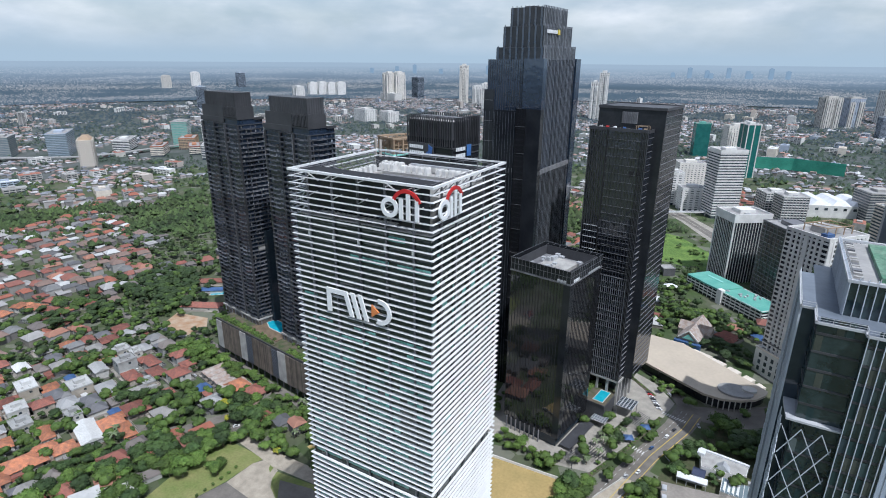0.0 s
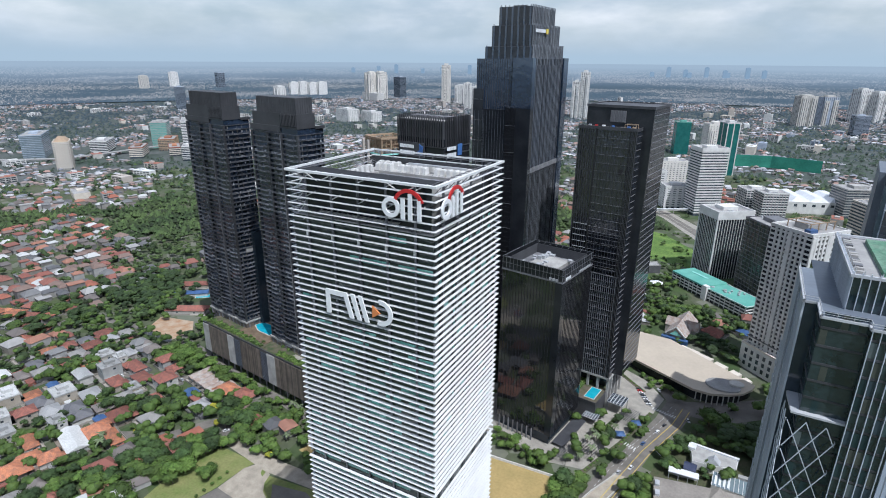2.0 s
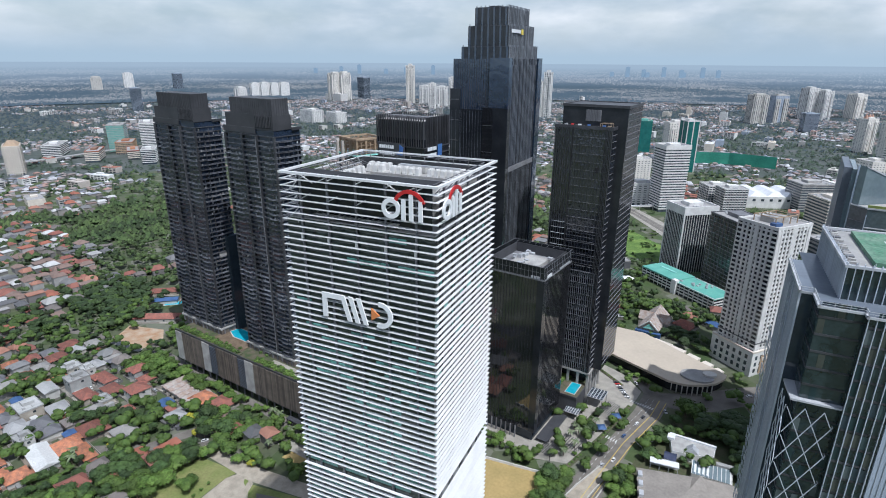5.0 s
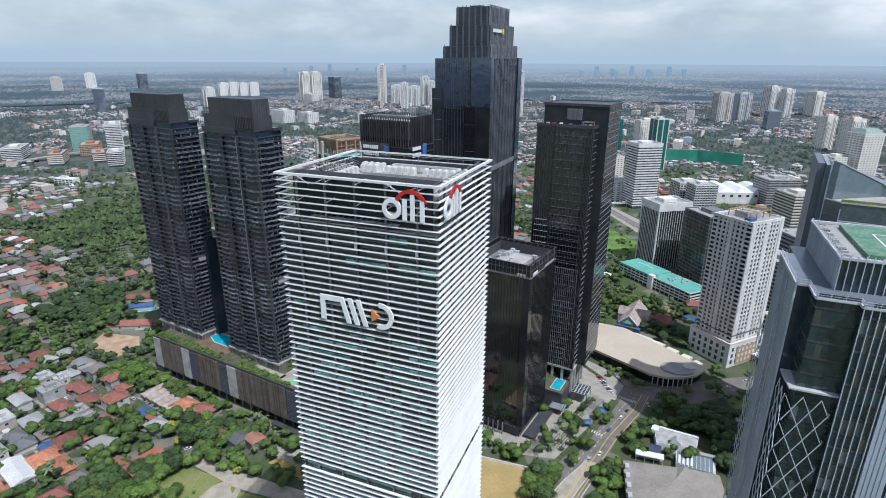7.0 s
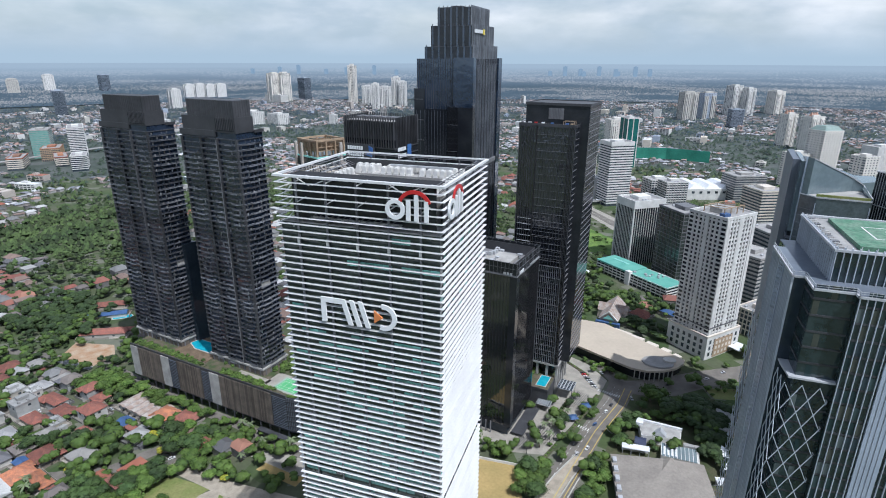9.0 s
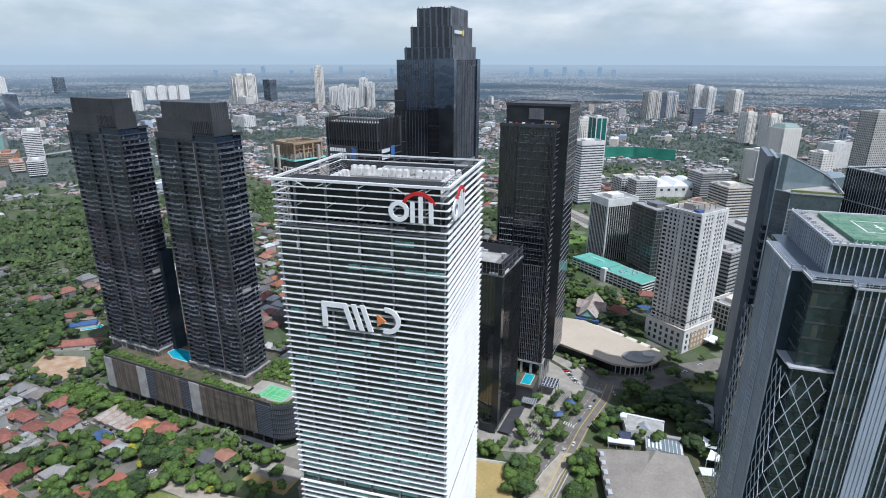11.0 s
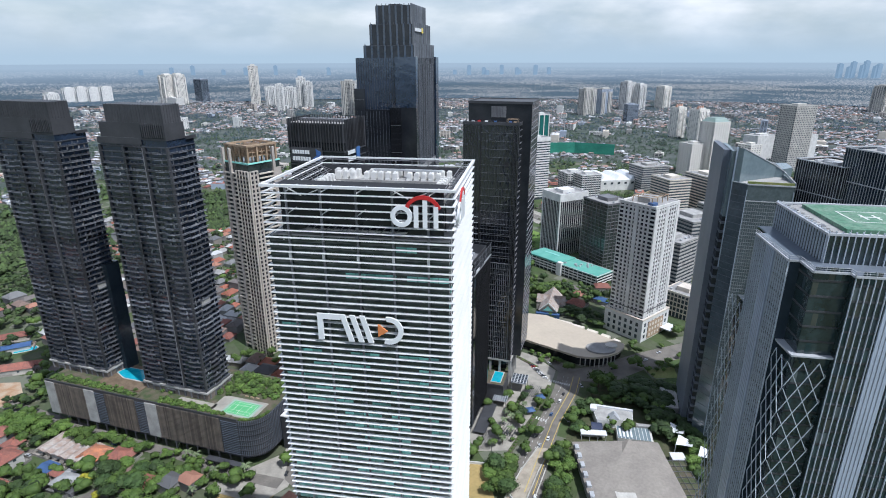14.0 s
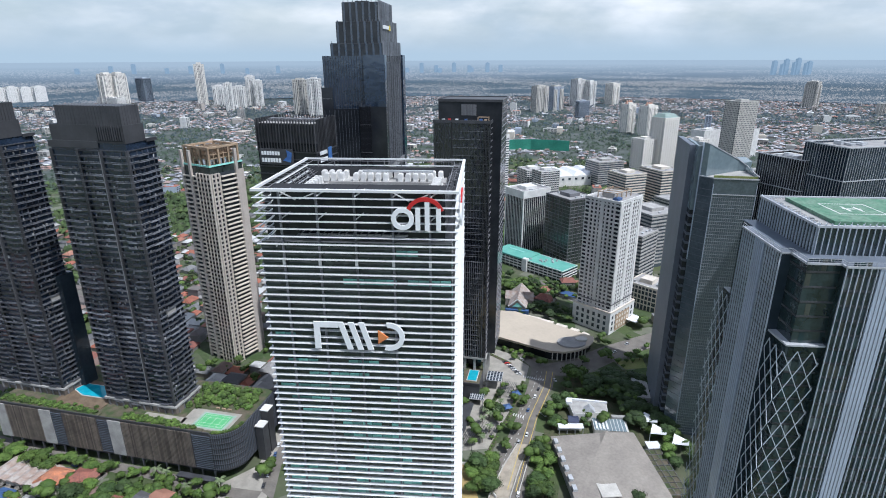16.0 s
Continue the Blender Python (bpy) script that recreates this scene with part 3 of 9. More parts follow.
box_part("deck", (0, -1.6, 6.2, 72, 1.6, 6.8), CONCRETE_PALE, bridge)
box_part("parapet", (0, -1.7, 6.8, 72, -1.5, 8.0), WHITE_WALL, bridge)
box_part("parapet", (0, 1.5, 6.8, 72, 1.7, 8.0), WHITE_WALL, bridge)
box_part("bridge_roof", (0, -1.9, 9.0, 72, 1.9, 9.2), WHITE_ROOF, bridge)
pieces(bridge, "pier", slab(0.9, 0.9, 9.0), CONCRETE, [(1, 0, 0, 0), (24, 0, 0, 0), (48, 0, 0, 0), (71, 0, 0, 0)])
patch("lawn", [(-196, 34), (-172, 42), (-164.2, 62), (-160.8, 80.5), (-157, 88), (-185.6, 91.5), (-198, 78)], 0.06, GRASS, "mown green lawn beside the drive")
patch("pavement", [(-163.5, 62), (-143, 58), (-128.9, 64.5), (-137, 70), (-141, 76), (-142.5, 83), (-148, 86.5), (-156, 87), (-160.5, 81.5)], 0.07, DRIVE, "worn concrete yard")
patch("lawn", [(-146, 82), (-141, 72), (-128, 63), (-100, 58), (-100, 82)], 0.055, GRASS, "shaded grass beside the tower")
patch("pavement", [(-136, 77), (-127, 64), (-104, 60), (-103, 74), (-114, 79)], 0.072, ASPHALT, "dark asphalt lot beside the tower")
patch("lawn", [(-151.5, 88.5), (-148.5, 82), (-145.5, 79.5), (-147, 87)], 0.085, GRASS, "small grass island in the drive", depth=0.1)
patch("pavement", [(-172, 41), (-152, 36), (-142, 58), (-163.5, 62.5)], 0.075, ASPHALT, "asphalt parking bays")
patch("lawn", [(-34, 112), (6, 100), (20, 118), (16, 146), (-30, 149)], 0.06, GRASS_DRY, "dry yellow grass lot beside the tower")
patch("lawn", [(-140, 108), (-110, 100), (-104, 122), (-130, 130)], 0.05, GRASS_DRY, "dry soil lot")
patch("pavement", [(-60, -12), (18, -20), (30, 60), (20, 100), (-50, 105), (-80, 60)], 0.07, PAVING, "paved forecourt round the white tower")
patch("pavement", [(-48, 172), (8, 158), (30, 160), (66, 232), (74, 258), (60, 280), (30, 300), (-48, 320)], 0.075, PAVING, "stone paved plaza among dark towers")
patch("lawn", [(22, 590), (100, 560), (116, 612), (60, 700), (10, 720)], 0.06, GRASS_LUSH, "bright green overgrown field")
patch("lawn", [(-370, 193), (-332, 187), (-326, 204), (-342, 221), (-378, 217)], 0.15, SOIL, "bare soil building plot")
patch("pavement", [(-372, 186), (-330, 181), (-331, 186.5), (-371, 192.5)], 0.32, CONCRETE, "pale concrete slab beside the building plot")
# ground below the trees in a dark tone, shade put into its colour
patch("lawn", [(62, 150), (72, 165), (125, 165), (128, 150), (140, 150), (150, 250), (104, 246), (90, 222), (74, 192)], 0.05, mat("shade_dark_grass", (0.05, 0.068, 0.026), (0.09, 0.085, 0.05), 5, 0.95, bump=0.4, bsize=1.0, grain=0.3), "grass below the trees, darkened in colour for shade")
strip("road", [(-1700, 560), (-1428, 652), (-1278, 750), (-1243, 990), (-1178, 1300)], [(-1694, 546), (-1422, 638), (-1264, 742), (-1230, 988), (-1165, 1298)], 9.0, ROOF_GREY, "long grey elevated highway deck", depth=2.0)
patch("pavement", [(-150, 118), (-112, 108), (-100, 122), (-100, 175), (-108, 190), (-112, 150)], 0.085, PAVING, "paved yard beside the podium")
patch("lawn", [(150, 250), (168, 252), (170, 268), (146, 262)], 0.06, GRASS, "small green lawn by the street")

# ---- the white louvred tower ----
def arc_sign(bm, cx, cz, r0, r1, a0, a1, y0, y1, steps=14):
    pts = [(cx + r * math.cos(radians(a)), cz + r * math.sin(radians(a))) for r, seq in ((r1, range(steps + 1)), (r0, range(steps, -1, -1))) for a in [a0 + (a1 - a0) * k / steps for k in seq]]
    a = [bm.verts.new((x, y0, z)) for x, z in pts]
    b = [bm.verts.new((x, y1, z)) for x, z in pts]
    k = len(pts)
    for i in range(steps):
        j = k - 1 - i
        bm.faces.new((a[i], a[i + 1], a[j - 1], a[j]))
        bm.faces.new((b[j], b[j - 1], b[i + 1], b[i]))
    for i in range(k):
        bm.faces.new((a[(i + 1) % k], a[i], b[i], b[(i + 1) % k]))
    bmesh.ops.recalc_face_normals(bm, faces=bm.faces)


def plate(bm, pts, y0, y1):
    a = [bm.verts.new((x, y0, z)) for x, z in pts]
    b = [bm.verts.new((x, y1, z)) for x, z in pts]
    k = len(pts)
    bm.faces.new(a)
    bm.faces.new(b[::-1])
    for i in range(k):
        bm.faces.new((a[(i + 1) % k], a[i], b[i], b[(i + 1) % k]))
    bmesh.ops.recalc_face_normals(bm, faces=bm.faces)


def white_tower():
    W, D, TOP, PITCH = 50.9, 44.4, 205.0, 2.02
    t = thing("office_tower", 0, 0, 0, -6.2, "tall white louvred office tower with open roof frame", "building", "towers")
    # local frame: the near corner is the origin, the sign face lies along -x, the other seen face along +y
    box_part("glazing", (-W + 0.2, 1.3, 0, -1.3, D - 1.3, 191.0), GLASS_GREEN, t, "dark green glass behind the louvres")
    # louvres
    def blade(n, out=0.6, thick=0.13):
        def draw(bm):
            v = quads(bm, -n / 2, -out, -thick, n / 2, 0.4, thick)
            for k in (v[0], v[1]):
                k.co.z += 0.05
            for k in (v[4], v[5]):
                k.co.z -= 0.05
        return draw
    levels = [TOP - PITCH * k for k in range(1, 99)]
    gone = {49}
    front = [(-W / 2 + 0.15, 0, z, 0) for k, z in enumerate(levels) if k not in gone]
    right = [(0, D / 2, z, 90) for k, z in enumerate(levels) if k not in gone]
    pieces(t, "louvre", blade(W + 0.7), WHITE, front, 75)
    pieces(t, "louvre", blade(D - 0.8, 0.45, 0.12), WHITE, right, 75)
    pieces(t, "louvre", blade(D - 0.8, 0.12), WHITE, [(-W, D / 2, z, -90) for z in levels], 30)
    pieces(t, "louvre", blade(W + 0.9), WHITE, [(-W / 2, D, z, 180) for z in levels], 30)
    # top frame
    bm = bmesh.new()
    quads(bm, -W - 0.3, -0.65, TOP - 0.35, 0.6, 0.3, TOP + 0.3)
    part("top_beam", bm, WHITE, t)
    bm = bmesh.new()
    quads(bm, -0.25, 0.3, TOP - 0.35, 0.6, D, TOP + 0.3)
    part("top_beam", bm, WHITE, t)
    bm = bmesh.new()
    quads(bm, -W - 0.3, 0.3, TOP - 0.35, -W + 0.4, D, TOP + 0.3)
    part("top_beam", bm, WHITE, t)
    bm = bmesh.new()
    quads(bm, -W - 0.6, D, TOP - 0.25, 0.6, D + 0.45, TOP + 0.25)
    part("top_beam", bm, WHITE, t)
    # corner and face columns behind the louvres
    cols = [-44.7, -35.2, -25.6, -16.0, -6.6]
    pieces(t, "column", slab(0.5, 0.55, 205), DARK_LIGHT, [(x, 0.85, 0, 0) for x in cols] + [(-0.85, y, 0, 0) for y in (6, 14.5, 23, 31.5, 39)])
    pieces(t, "column", slab(0.7, 0.4, 2.0), WHITE_WALL, [(x, 0.35, 185.0, 0) for x in cols], label="pale column stub")
    # braces of the open top
    bm = bmesh.new()
    for x in cols:
        beam(bm, (x, 0.7, 203.2), (x + 2.4, 3.6, 204.6), 0.28)
        beam(bm, (x, 0.7, 197.2), (x + 2.0, 3.6, 198.6), 0.24)
    for x in (-44.7, -16.0):
        beam(bm, (x + 0.4, 0.8, 204.4), (x + 4.2, 1.2, 202.2), 0.26)
        beam(bm, (x + 9.0, 0.8, 204.0), (x + 5.2, 1.2, 202.4), 0.26)
    for k in range(4):
        beam(bm, (-W + 1.2, 2.5, 203 - 4 * k), (-W + 3.2, 7, 201 - 4 * k), 0.25)
        beam(bm, (-W + 4.5, 1.4, 202 - 4 * k), (-W + 1.8, 1.6, 199.5 - 4 * k), 0.25)
    part("brace", bm, WHITE, t, kind="stuff")
    # inner rim of the open roof and its ties
    bm = bmesh.new()
    quads(bm, -W + 2.6, 2.95, TOP - 0.3, -W + 2.75, D - 2.6, TOP - 0.1)
    quads(bm, -2.75, 2.95, TOP - 0.3, -2.6, D - 2.6, TOP - 0.1)
    quads(bm, -W + 2.6, D - 2.6, TOP - 0.3, -2.6, D - 2.45, TOP - 0.1)
    part("inner_rim", bm, DARK_LIGHT, t)
    pieces(t, "rim_tie", slab(0.12, 1.75, 0.14), DARK_LIGHT, [(-1.75, 4 + 3.4 * k, TOP - 0.28, 90) for k in range(11)] + [(-W + 1.75, 4 + 3.4 * k, TOP - 0.28, 90) for k in range(11)])
    # gantry behind the screen
    bm = bmesh.new()
    for k in range(14):
        x = -40 + k * 1.9
        beam(bm, (x, 1.0, 193.2), (x + 1.2, 2.1, 194.2), 0.16)
    quads(bm, -41, 1.0, 192.6, -13, 2.4, 193.0)
    part("walkway", bm, DARK_LIGHT, t)
    pieces(t, "walkway_panel", slab(3.2, 1.3, 0.12), CONCRETE_PALE, [(-38.5 + 3.5 * k, 1.7, 193.02, 0) for k in range(8)])
    # roof pit
    box_part("roof_deck", (-W + 1.3, 1.3, 191.0, -1.3, D - 1.3, 191.4), ROOF_GREY, t)
    box_part("roof_screen", (-W + 3.5, 3.2, 191.4, -3.0, 3.6, 204.35), GLASS_DARK, t)
    for x0, x1 in ((-W + 2.6, -W + 16.4), (-W + 16.6, -W + 25.4), (-W + 25.6, -2.4)):
        box_part("roof_cover", (x0, 0.9, 204.4, x1, 9.0, 204.62), BLACK, t, "black roof panel")
    for x0, x1, y0, y1 in ((-W + 1.4, -1.4, D - 3.0, D - 2.7), (-3.6, -3.3, 9.2, D - 3), (-W + 3.3, -W + 3.6, 9.2, D - 3)):
        box_part("roof_screen", (x0, y0, 191.4, x1, y1, 203.0 if y0 > 20 else 199.4), DARK_PANEL, t)
    box_part("plant_deck", (-W + 10, 13, 191.4, -10, D - 12, 198.6), DARK_PANEL, t)
    box_part("plant_deck", (-W + 5, D - 11, 191.4, -5, D - 3.4, 200.0), CONCRETE, t)
    box_part("plant_deck", (-W + 4.6, 11, 191.4, -W + 10, D - 11, 199.6), CONCRETE, t)
    box_part("plant_deck", (-10, 11, 191.4, -4.6, D - 11, 199.6), CONCRETE, t)
    def cooler(bm):
        quads(bm, -0.8, -1.4, 0, 0.8, 1.4, 0.5)
        quads(bm, -0.72, -1.2, 0.5, 0.72, 1.2, 2.1)
        quads(bm, -0.5, -1.0, 2.1, 0.5, -0.1, 2.35)
        quads(bm, -0.5, 0.1, 2.1, 0.5, 1.0, 2.35)
    pieces(t, "cooling_unit", cooler, WHITE_WALL, [(-W + 7.2 + 2.3 * k, D - 5.2, 200.0, 0) for k in range(17) if k not in (4, 11)] + [(-W + 7.2, 13 + 2.7 * k, 199.6, 90) for k in range(8)] +
           [(-7.2, 13 + 2.7 * k, 199.6, 90) for k in range(8)] + [(-W + 9 + 2.3 * k, D - 9.2, 200.0, 0) for k in range(15) if k % 6 != 3])
    pieces(t, "screen_frame", slab(0.16, 0.16, 2.2), FIN, [(-W + 10.4 + 2.7 * k, 12.9, 196.5, 0) for k in range(12)])
    box_part("duct", (-W + 20, D - 8.0, 202.4, -9, D - 7.2, 203.0), GALV, t, "pale galvanised duct")
    bm = bmesh.new()
    for k in range(3):
        beam(bm, (-W + 12, D - 12.6 - 0.8 * k, 199.2), (-9, D - 12.6 - 0.8 * k, 199.2), 0.55)
    for k in range(9):
        beam(bm, (-W + 1.6, 6 + 4 * k, 203.6), (-W + 4.6, 6 + 4 * k, 200.4), 0.22)
        beam(bm, (-1.6, 6 + 4 * k, 203.6), (-4.6, 6 + 4 * k, 200.4), 0.22)
    for k in range(5):
        beam(bm, (-W + 1.2 + 0.75 * k, 9, 202.8 - 0.35 * k), (-W + 1.2 + 0.75 * k, D - 3.2, 202.8 - 0.35 * k), 0.12)
        beam(bm, (-1.2 - 0.75 * k, 9, 202.8 - 0.35 * k), (-1.2 - 0.75 * k, D - 3.2, 202.8 - 0.35 * k), 0.12)
    part("pipework", bm, DARK_LIGHT, t, kind="stuff")
    pieces(t, "roof_post", slab(0.2, 0.2, 5.0), DARK_LIGHT, [(-W + 4 + 5.4 * k, D - 1.0, 199.6, 0) for k in range(9)])
    box_part("roof_unit", (-30, 22, 198.6, -26, 25, 200.2), GALV, t)
    box_part("roof_unit", (-20, 20, 198.6, -13, 26, 200.6), GALV, t)
    # teal spandrel glass on the floors
    rr = random.Random(11)
    bays = 17
    bw = (W - 2.6) / bays
    spots = []
    for f in range(46):
        z = 188.6 - f * 2 * PITCH
        chance = 0.12 + 0.016 * f + (0.9 if f > 16 and f % 3 else 0)
        run = 0
        for b in range(bays):
            if f < 7:
                run = 1 if (f == 2 and (7 <= b < 12 or 13 <= b)) or (f == 0 and 12 <= b < 14) or (f == 6 and b < 2) else 0
            elif run <= 0 and rr.random() < chance * 0.6:
                run = rr.randint(2, 7)
            if run > 0:
                spots.append((-W + 1.3 + bw * (b + 0.5), 1.26, z - 0.9, 0))
                run -= 1
        for b in range(14):
            if rr.random() < 0.18 + 0.008 * f:
                spots.append((-1.26, 1.3 + (D - 2.6) / 14 * (b + 0.5), z - 0.9, 90))
    pieces(t, "spandrel_pane", slab(bw - 0.12, 0.1, 1.5), GLASS_TEAL, spots, 220, "teal glass panes")
    # the sign shapes
    sign_group = []
    def sign(turned):
        base = pose(0, 0, 0) if not turned else pose(0, 0, 0, 0, 0, 90) @ pose(17.6, 0, 0)
        tint = []
        bm = bmesh.new()
        arc_sign(bm, -7.7, 198.9, 3.95, 4.95, 20, 160, -1.15, -0.75)
        tint.append(("red_arc", bm, RED))
        bm = bmesh.new()
        arc_sign(bm, -13.2, 198.3, 1.65, 2.85, 0, 360, -1.2, -0.7, 28)
        tint.append(("ring_shape", bm, SIGN_WHITE))
        for x0, x1, z1 in ((-10.0, -8.85, 201.1), (-7.7, -6.55, 202.6), (-4.9, -3.75, 201.1)):
            bm = bmesh.new()
            quads(bm, x0, -1.2, 195.4, x1, -0.7, z1)
            tint.append(("bar_shape", bm, SIGN_WHITE))
        for n, b, m in tint:
            ob = part(n, b, m, t)
            ob.matrix_basis = base
    sign(False)
    sign(True)
    bm = bmesh.new()
    plate(bm, [(-37.9, 161.6), (-36.3, 161.6), (-36.3, 168.0), (-31.2, 168.0), (-31.2, 169.6), (-37.9, 169.6)], -1.2, -0.7)
    part("bracket_shape", bm, SIGN_WHITE, t)
    for x in (-31.4, -28.6, -25.8):
        bm = bmesh.new()
        plate(bm, [(x, 169.6), (x + 2.4, 161.6), (x + 3.9, 161.6), (x + 1.5, 169.6)], -1.2, -0.7)
        part("slanted_shape", bm, SIGN_WHITE, t)
    bm = bmesh.new()
    arc_sign(bm, -17.6, 165.7, 2.7, 4.1, -110, 100, -1.2, -0.7, 22)
    part("arch_shape", bm, SIGN_WHITE, t)
    bm = bmesh.new()
    plate(bm, [(-20.6, 167.5), (-20.6, 163.6), (-17.9, 165.5)], -1.2, -0.7)
    part("triangle_shape", bm, ORANGE, t)


white_tower()


# ---- the dark towers of the district behind ----
def fins(t, name, w, d, z0, z1, step, size, proud, material, faces="fr", limit=300, cx=0.0, cy=0.0):
    pieces(t, name, slab(size, proud + 0.3, z1 - z0), material, [(cx + x + math.sin(radians(a)) * proud / 2, cy + y - math.cos(radians(a)) * proud / 2, z0, a) for x, y, a in sides(w, d, step, faces=faces, trim=size)], limit)


def letters(t, x, y, z, w, h, turn, material, n, label):
    """A plain bar sign: n upright plates in a row."""
    step = w / n
    pieces(t, "sign_bar", slab(step * 0.72, 0.3, h), material, [(x + math.cos(radians(turn)) * step * (k + 0.5), y + math.sin(radians(turn)) * step * (k + 0.5), z, turn) for k in range(n)], label=label)


def stepped_tower():
    t = thing("office_tower", -31.8, 230.4, 0, -9.0, "very tall black glass tower with stepped crown", "building", "towers")
    W, D = 40.0, 64.0
    cx, cy = -W / 2, D / 2
    def tier(n, x0, x1, y0, y1, z0, z1, core=GLASS_DARK, step=1.7, prd=0.4, up=0.0, faces="frlb"):
        box_part("glazing", (x0, y0, z0, x1, y1, z1), core, t)
        fins(t, "mullion", x1 - x0, y1 - y0, z0, z1 + up, step, 0.14, prd * 0.3, DARK_METAL, faces, 110, (x0 + x1) / 2, (y0 + y1) / 2)
    tier(0, -W, 0, 0, D, 0, 164, GLASS_DARK, 1.9)
    tier(0, -W + 0.6, -0.6, 0.6, D - 0.6, 167, 236.8, SKY_GLASS, 1.7)
    box_part("belt", (-W - 0.5, -0.5, 164, 0.5, D + 0.5, 167), DARK_LIGHT, t, "grey belt course")
    pieces(t, "belt_mullion", slab(0.16, 0.3, 3.0), FIN, [(-W + 2.4 * k, -0.55, 164, 0) for k in range(17)] + [(0.55, 2.4 * k, 164, 90) for k in range(1, 26)])
    tiers = ((-W + 6, -1.0, 1.0, D - 9, 236.8, 244.0), (-W + 10, -2.2, 2.2, D - 15, 244.0, 256.5), (-W + 14, -3.6, 3.6, D - 22, 256.5, 267.4))
    for x0, x1, y0, y1, z0, z1 in tiers:
        tier(1, x0, x1, y0, y1, z0, z1, GLASS_DARK, 2.2, 0.3, 0.3, "lb")
        # deep fins with a toothed top on one side, broad panels on the other
        low = z0 - (4.0 if z0 < 240 else 0.0)
        n = int((y1 - y0) / 2.45)
        pieces(t, "crown_fin", slab(0.3, 0.7, z1 - low + 1.3), FIN_SHADE, [(x1 + 0.3, y0 + 0.5 + (y1 - y0 - 1) * k / n, low, 90) for k in range(n + 1)])
        n = int((x1 - x0) / 4.4)
        pieces(t, "crown_panel", slab(1.3, 0.3, z1 - z0 + 0.3), SKY_GLASS, [(x0 + 1.2 + (x1 - x0 - 2.4) * k / n, y0 - 0.1, z0, 0) for k in range(n + 1)])
        pieces(t, "roof_peg", slab(0.3, 0.3, 1.2), DARK_METAL, [(x0 + 1 + (x1 - x0 - 2) * k / 7, y0 + 0.3, z1, 0) for k in range(8)])
        box_part("roof", (x0 + 0.3, y0 + 0.3, z1, x1 - 0.3, y1 - 0.3, z1 + 0.25), DARK_PANEL, t)
    # bays that stand proud of the seen faces and end at several heights
    box_part("bay", (-W - 1.0, -1.1, 0, -W + 6, 4, 218), GLASS_DARK, t, "black glass wing")
    box_part("bay", (-W + 6, -0.6, 0, -17, 1.5, 205), GLASS_DARK, t)
    box_part("bay", (-17, -1.2, 0, -9.6, 2, 206.5), MIRROR, t)
    box_part("bay", (-13, -0.9, 206.5, 0.5, 4.2, 237.4), SKY_GLASS, t, "blue black glass corner bay")
    box_part("bay", (-9.6, -0.9, 0, 0.5, 4.2, 206.5), GLASS_DARK, t)
    box_part("bay", (-3, D - 9, 0, 0.9, D - 0.2, 237.4), SKY_GLASS, t, "blue black glass end bay")
    pieces(t, "thin_mullion", slab(0.11, 0.18, 204), SLATE, [(-W + 7.2 + 2.1 * k, -0.65, 0, 0) for k in range(8)] + [(-W + 0.4 + 3.1 * k, -1.15, 0, 0) for k in range(3)])
    pieces(t, "thin_mullion", slab(0.12, 0.2, 164), FIN_SHADE, [(0.15, 5 + 2.3 * k, 0, 90) for k in range(22)])
    pieces(t, "thin_mullion", slab(0.16, 0.3, 66), FIN_SHADE, [(-0.4, 5 + 2.3 * k, 167, 90) for k in range(22)])
    pieces(t, "floor_line", slab(7.2, 0.25, 0.2), DARK_LIGHT, [(-13.3, -1.25, z, 0) for z in [20 + 17.5 * k for k in range(11)]])
    pieces(t, "floor_line", slab(6.6, 0.25, 0.2), DARK_LIGHT, [(-W + 2.4, -1.15, z, 0) for z in [22 + 13.5 * k for k in range(15)]])
    letters(t, -1.2, 5.0, 252.6, 17.0, 2.1, 90, SIGN_WHITE, 9, "white sign bars")
    box_part("sign_mark", (-1.5, 23.0, 252.0, -0.9, 25.8, 255.2), SIGN_YELLOW, t, "yellow sign mark")
    box_part("roof_unit", (-20, 12, 267.4, -12, 22, 269), DARK_PANEL, t)


stepped_tower()


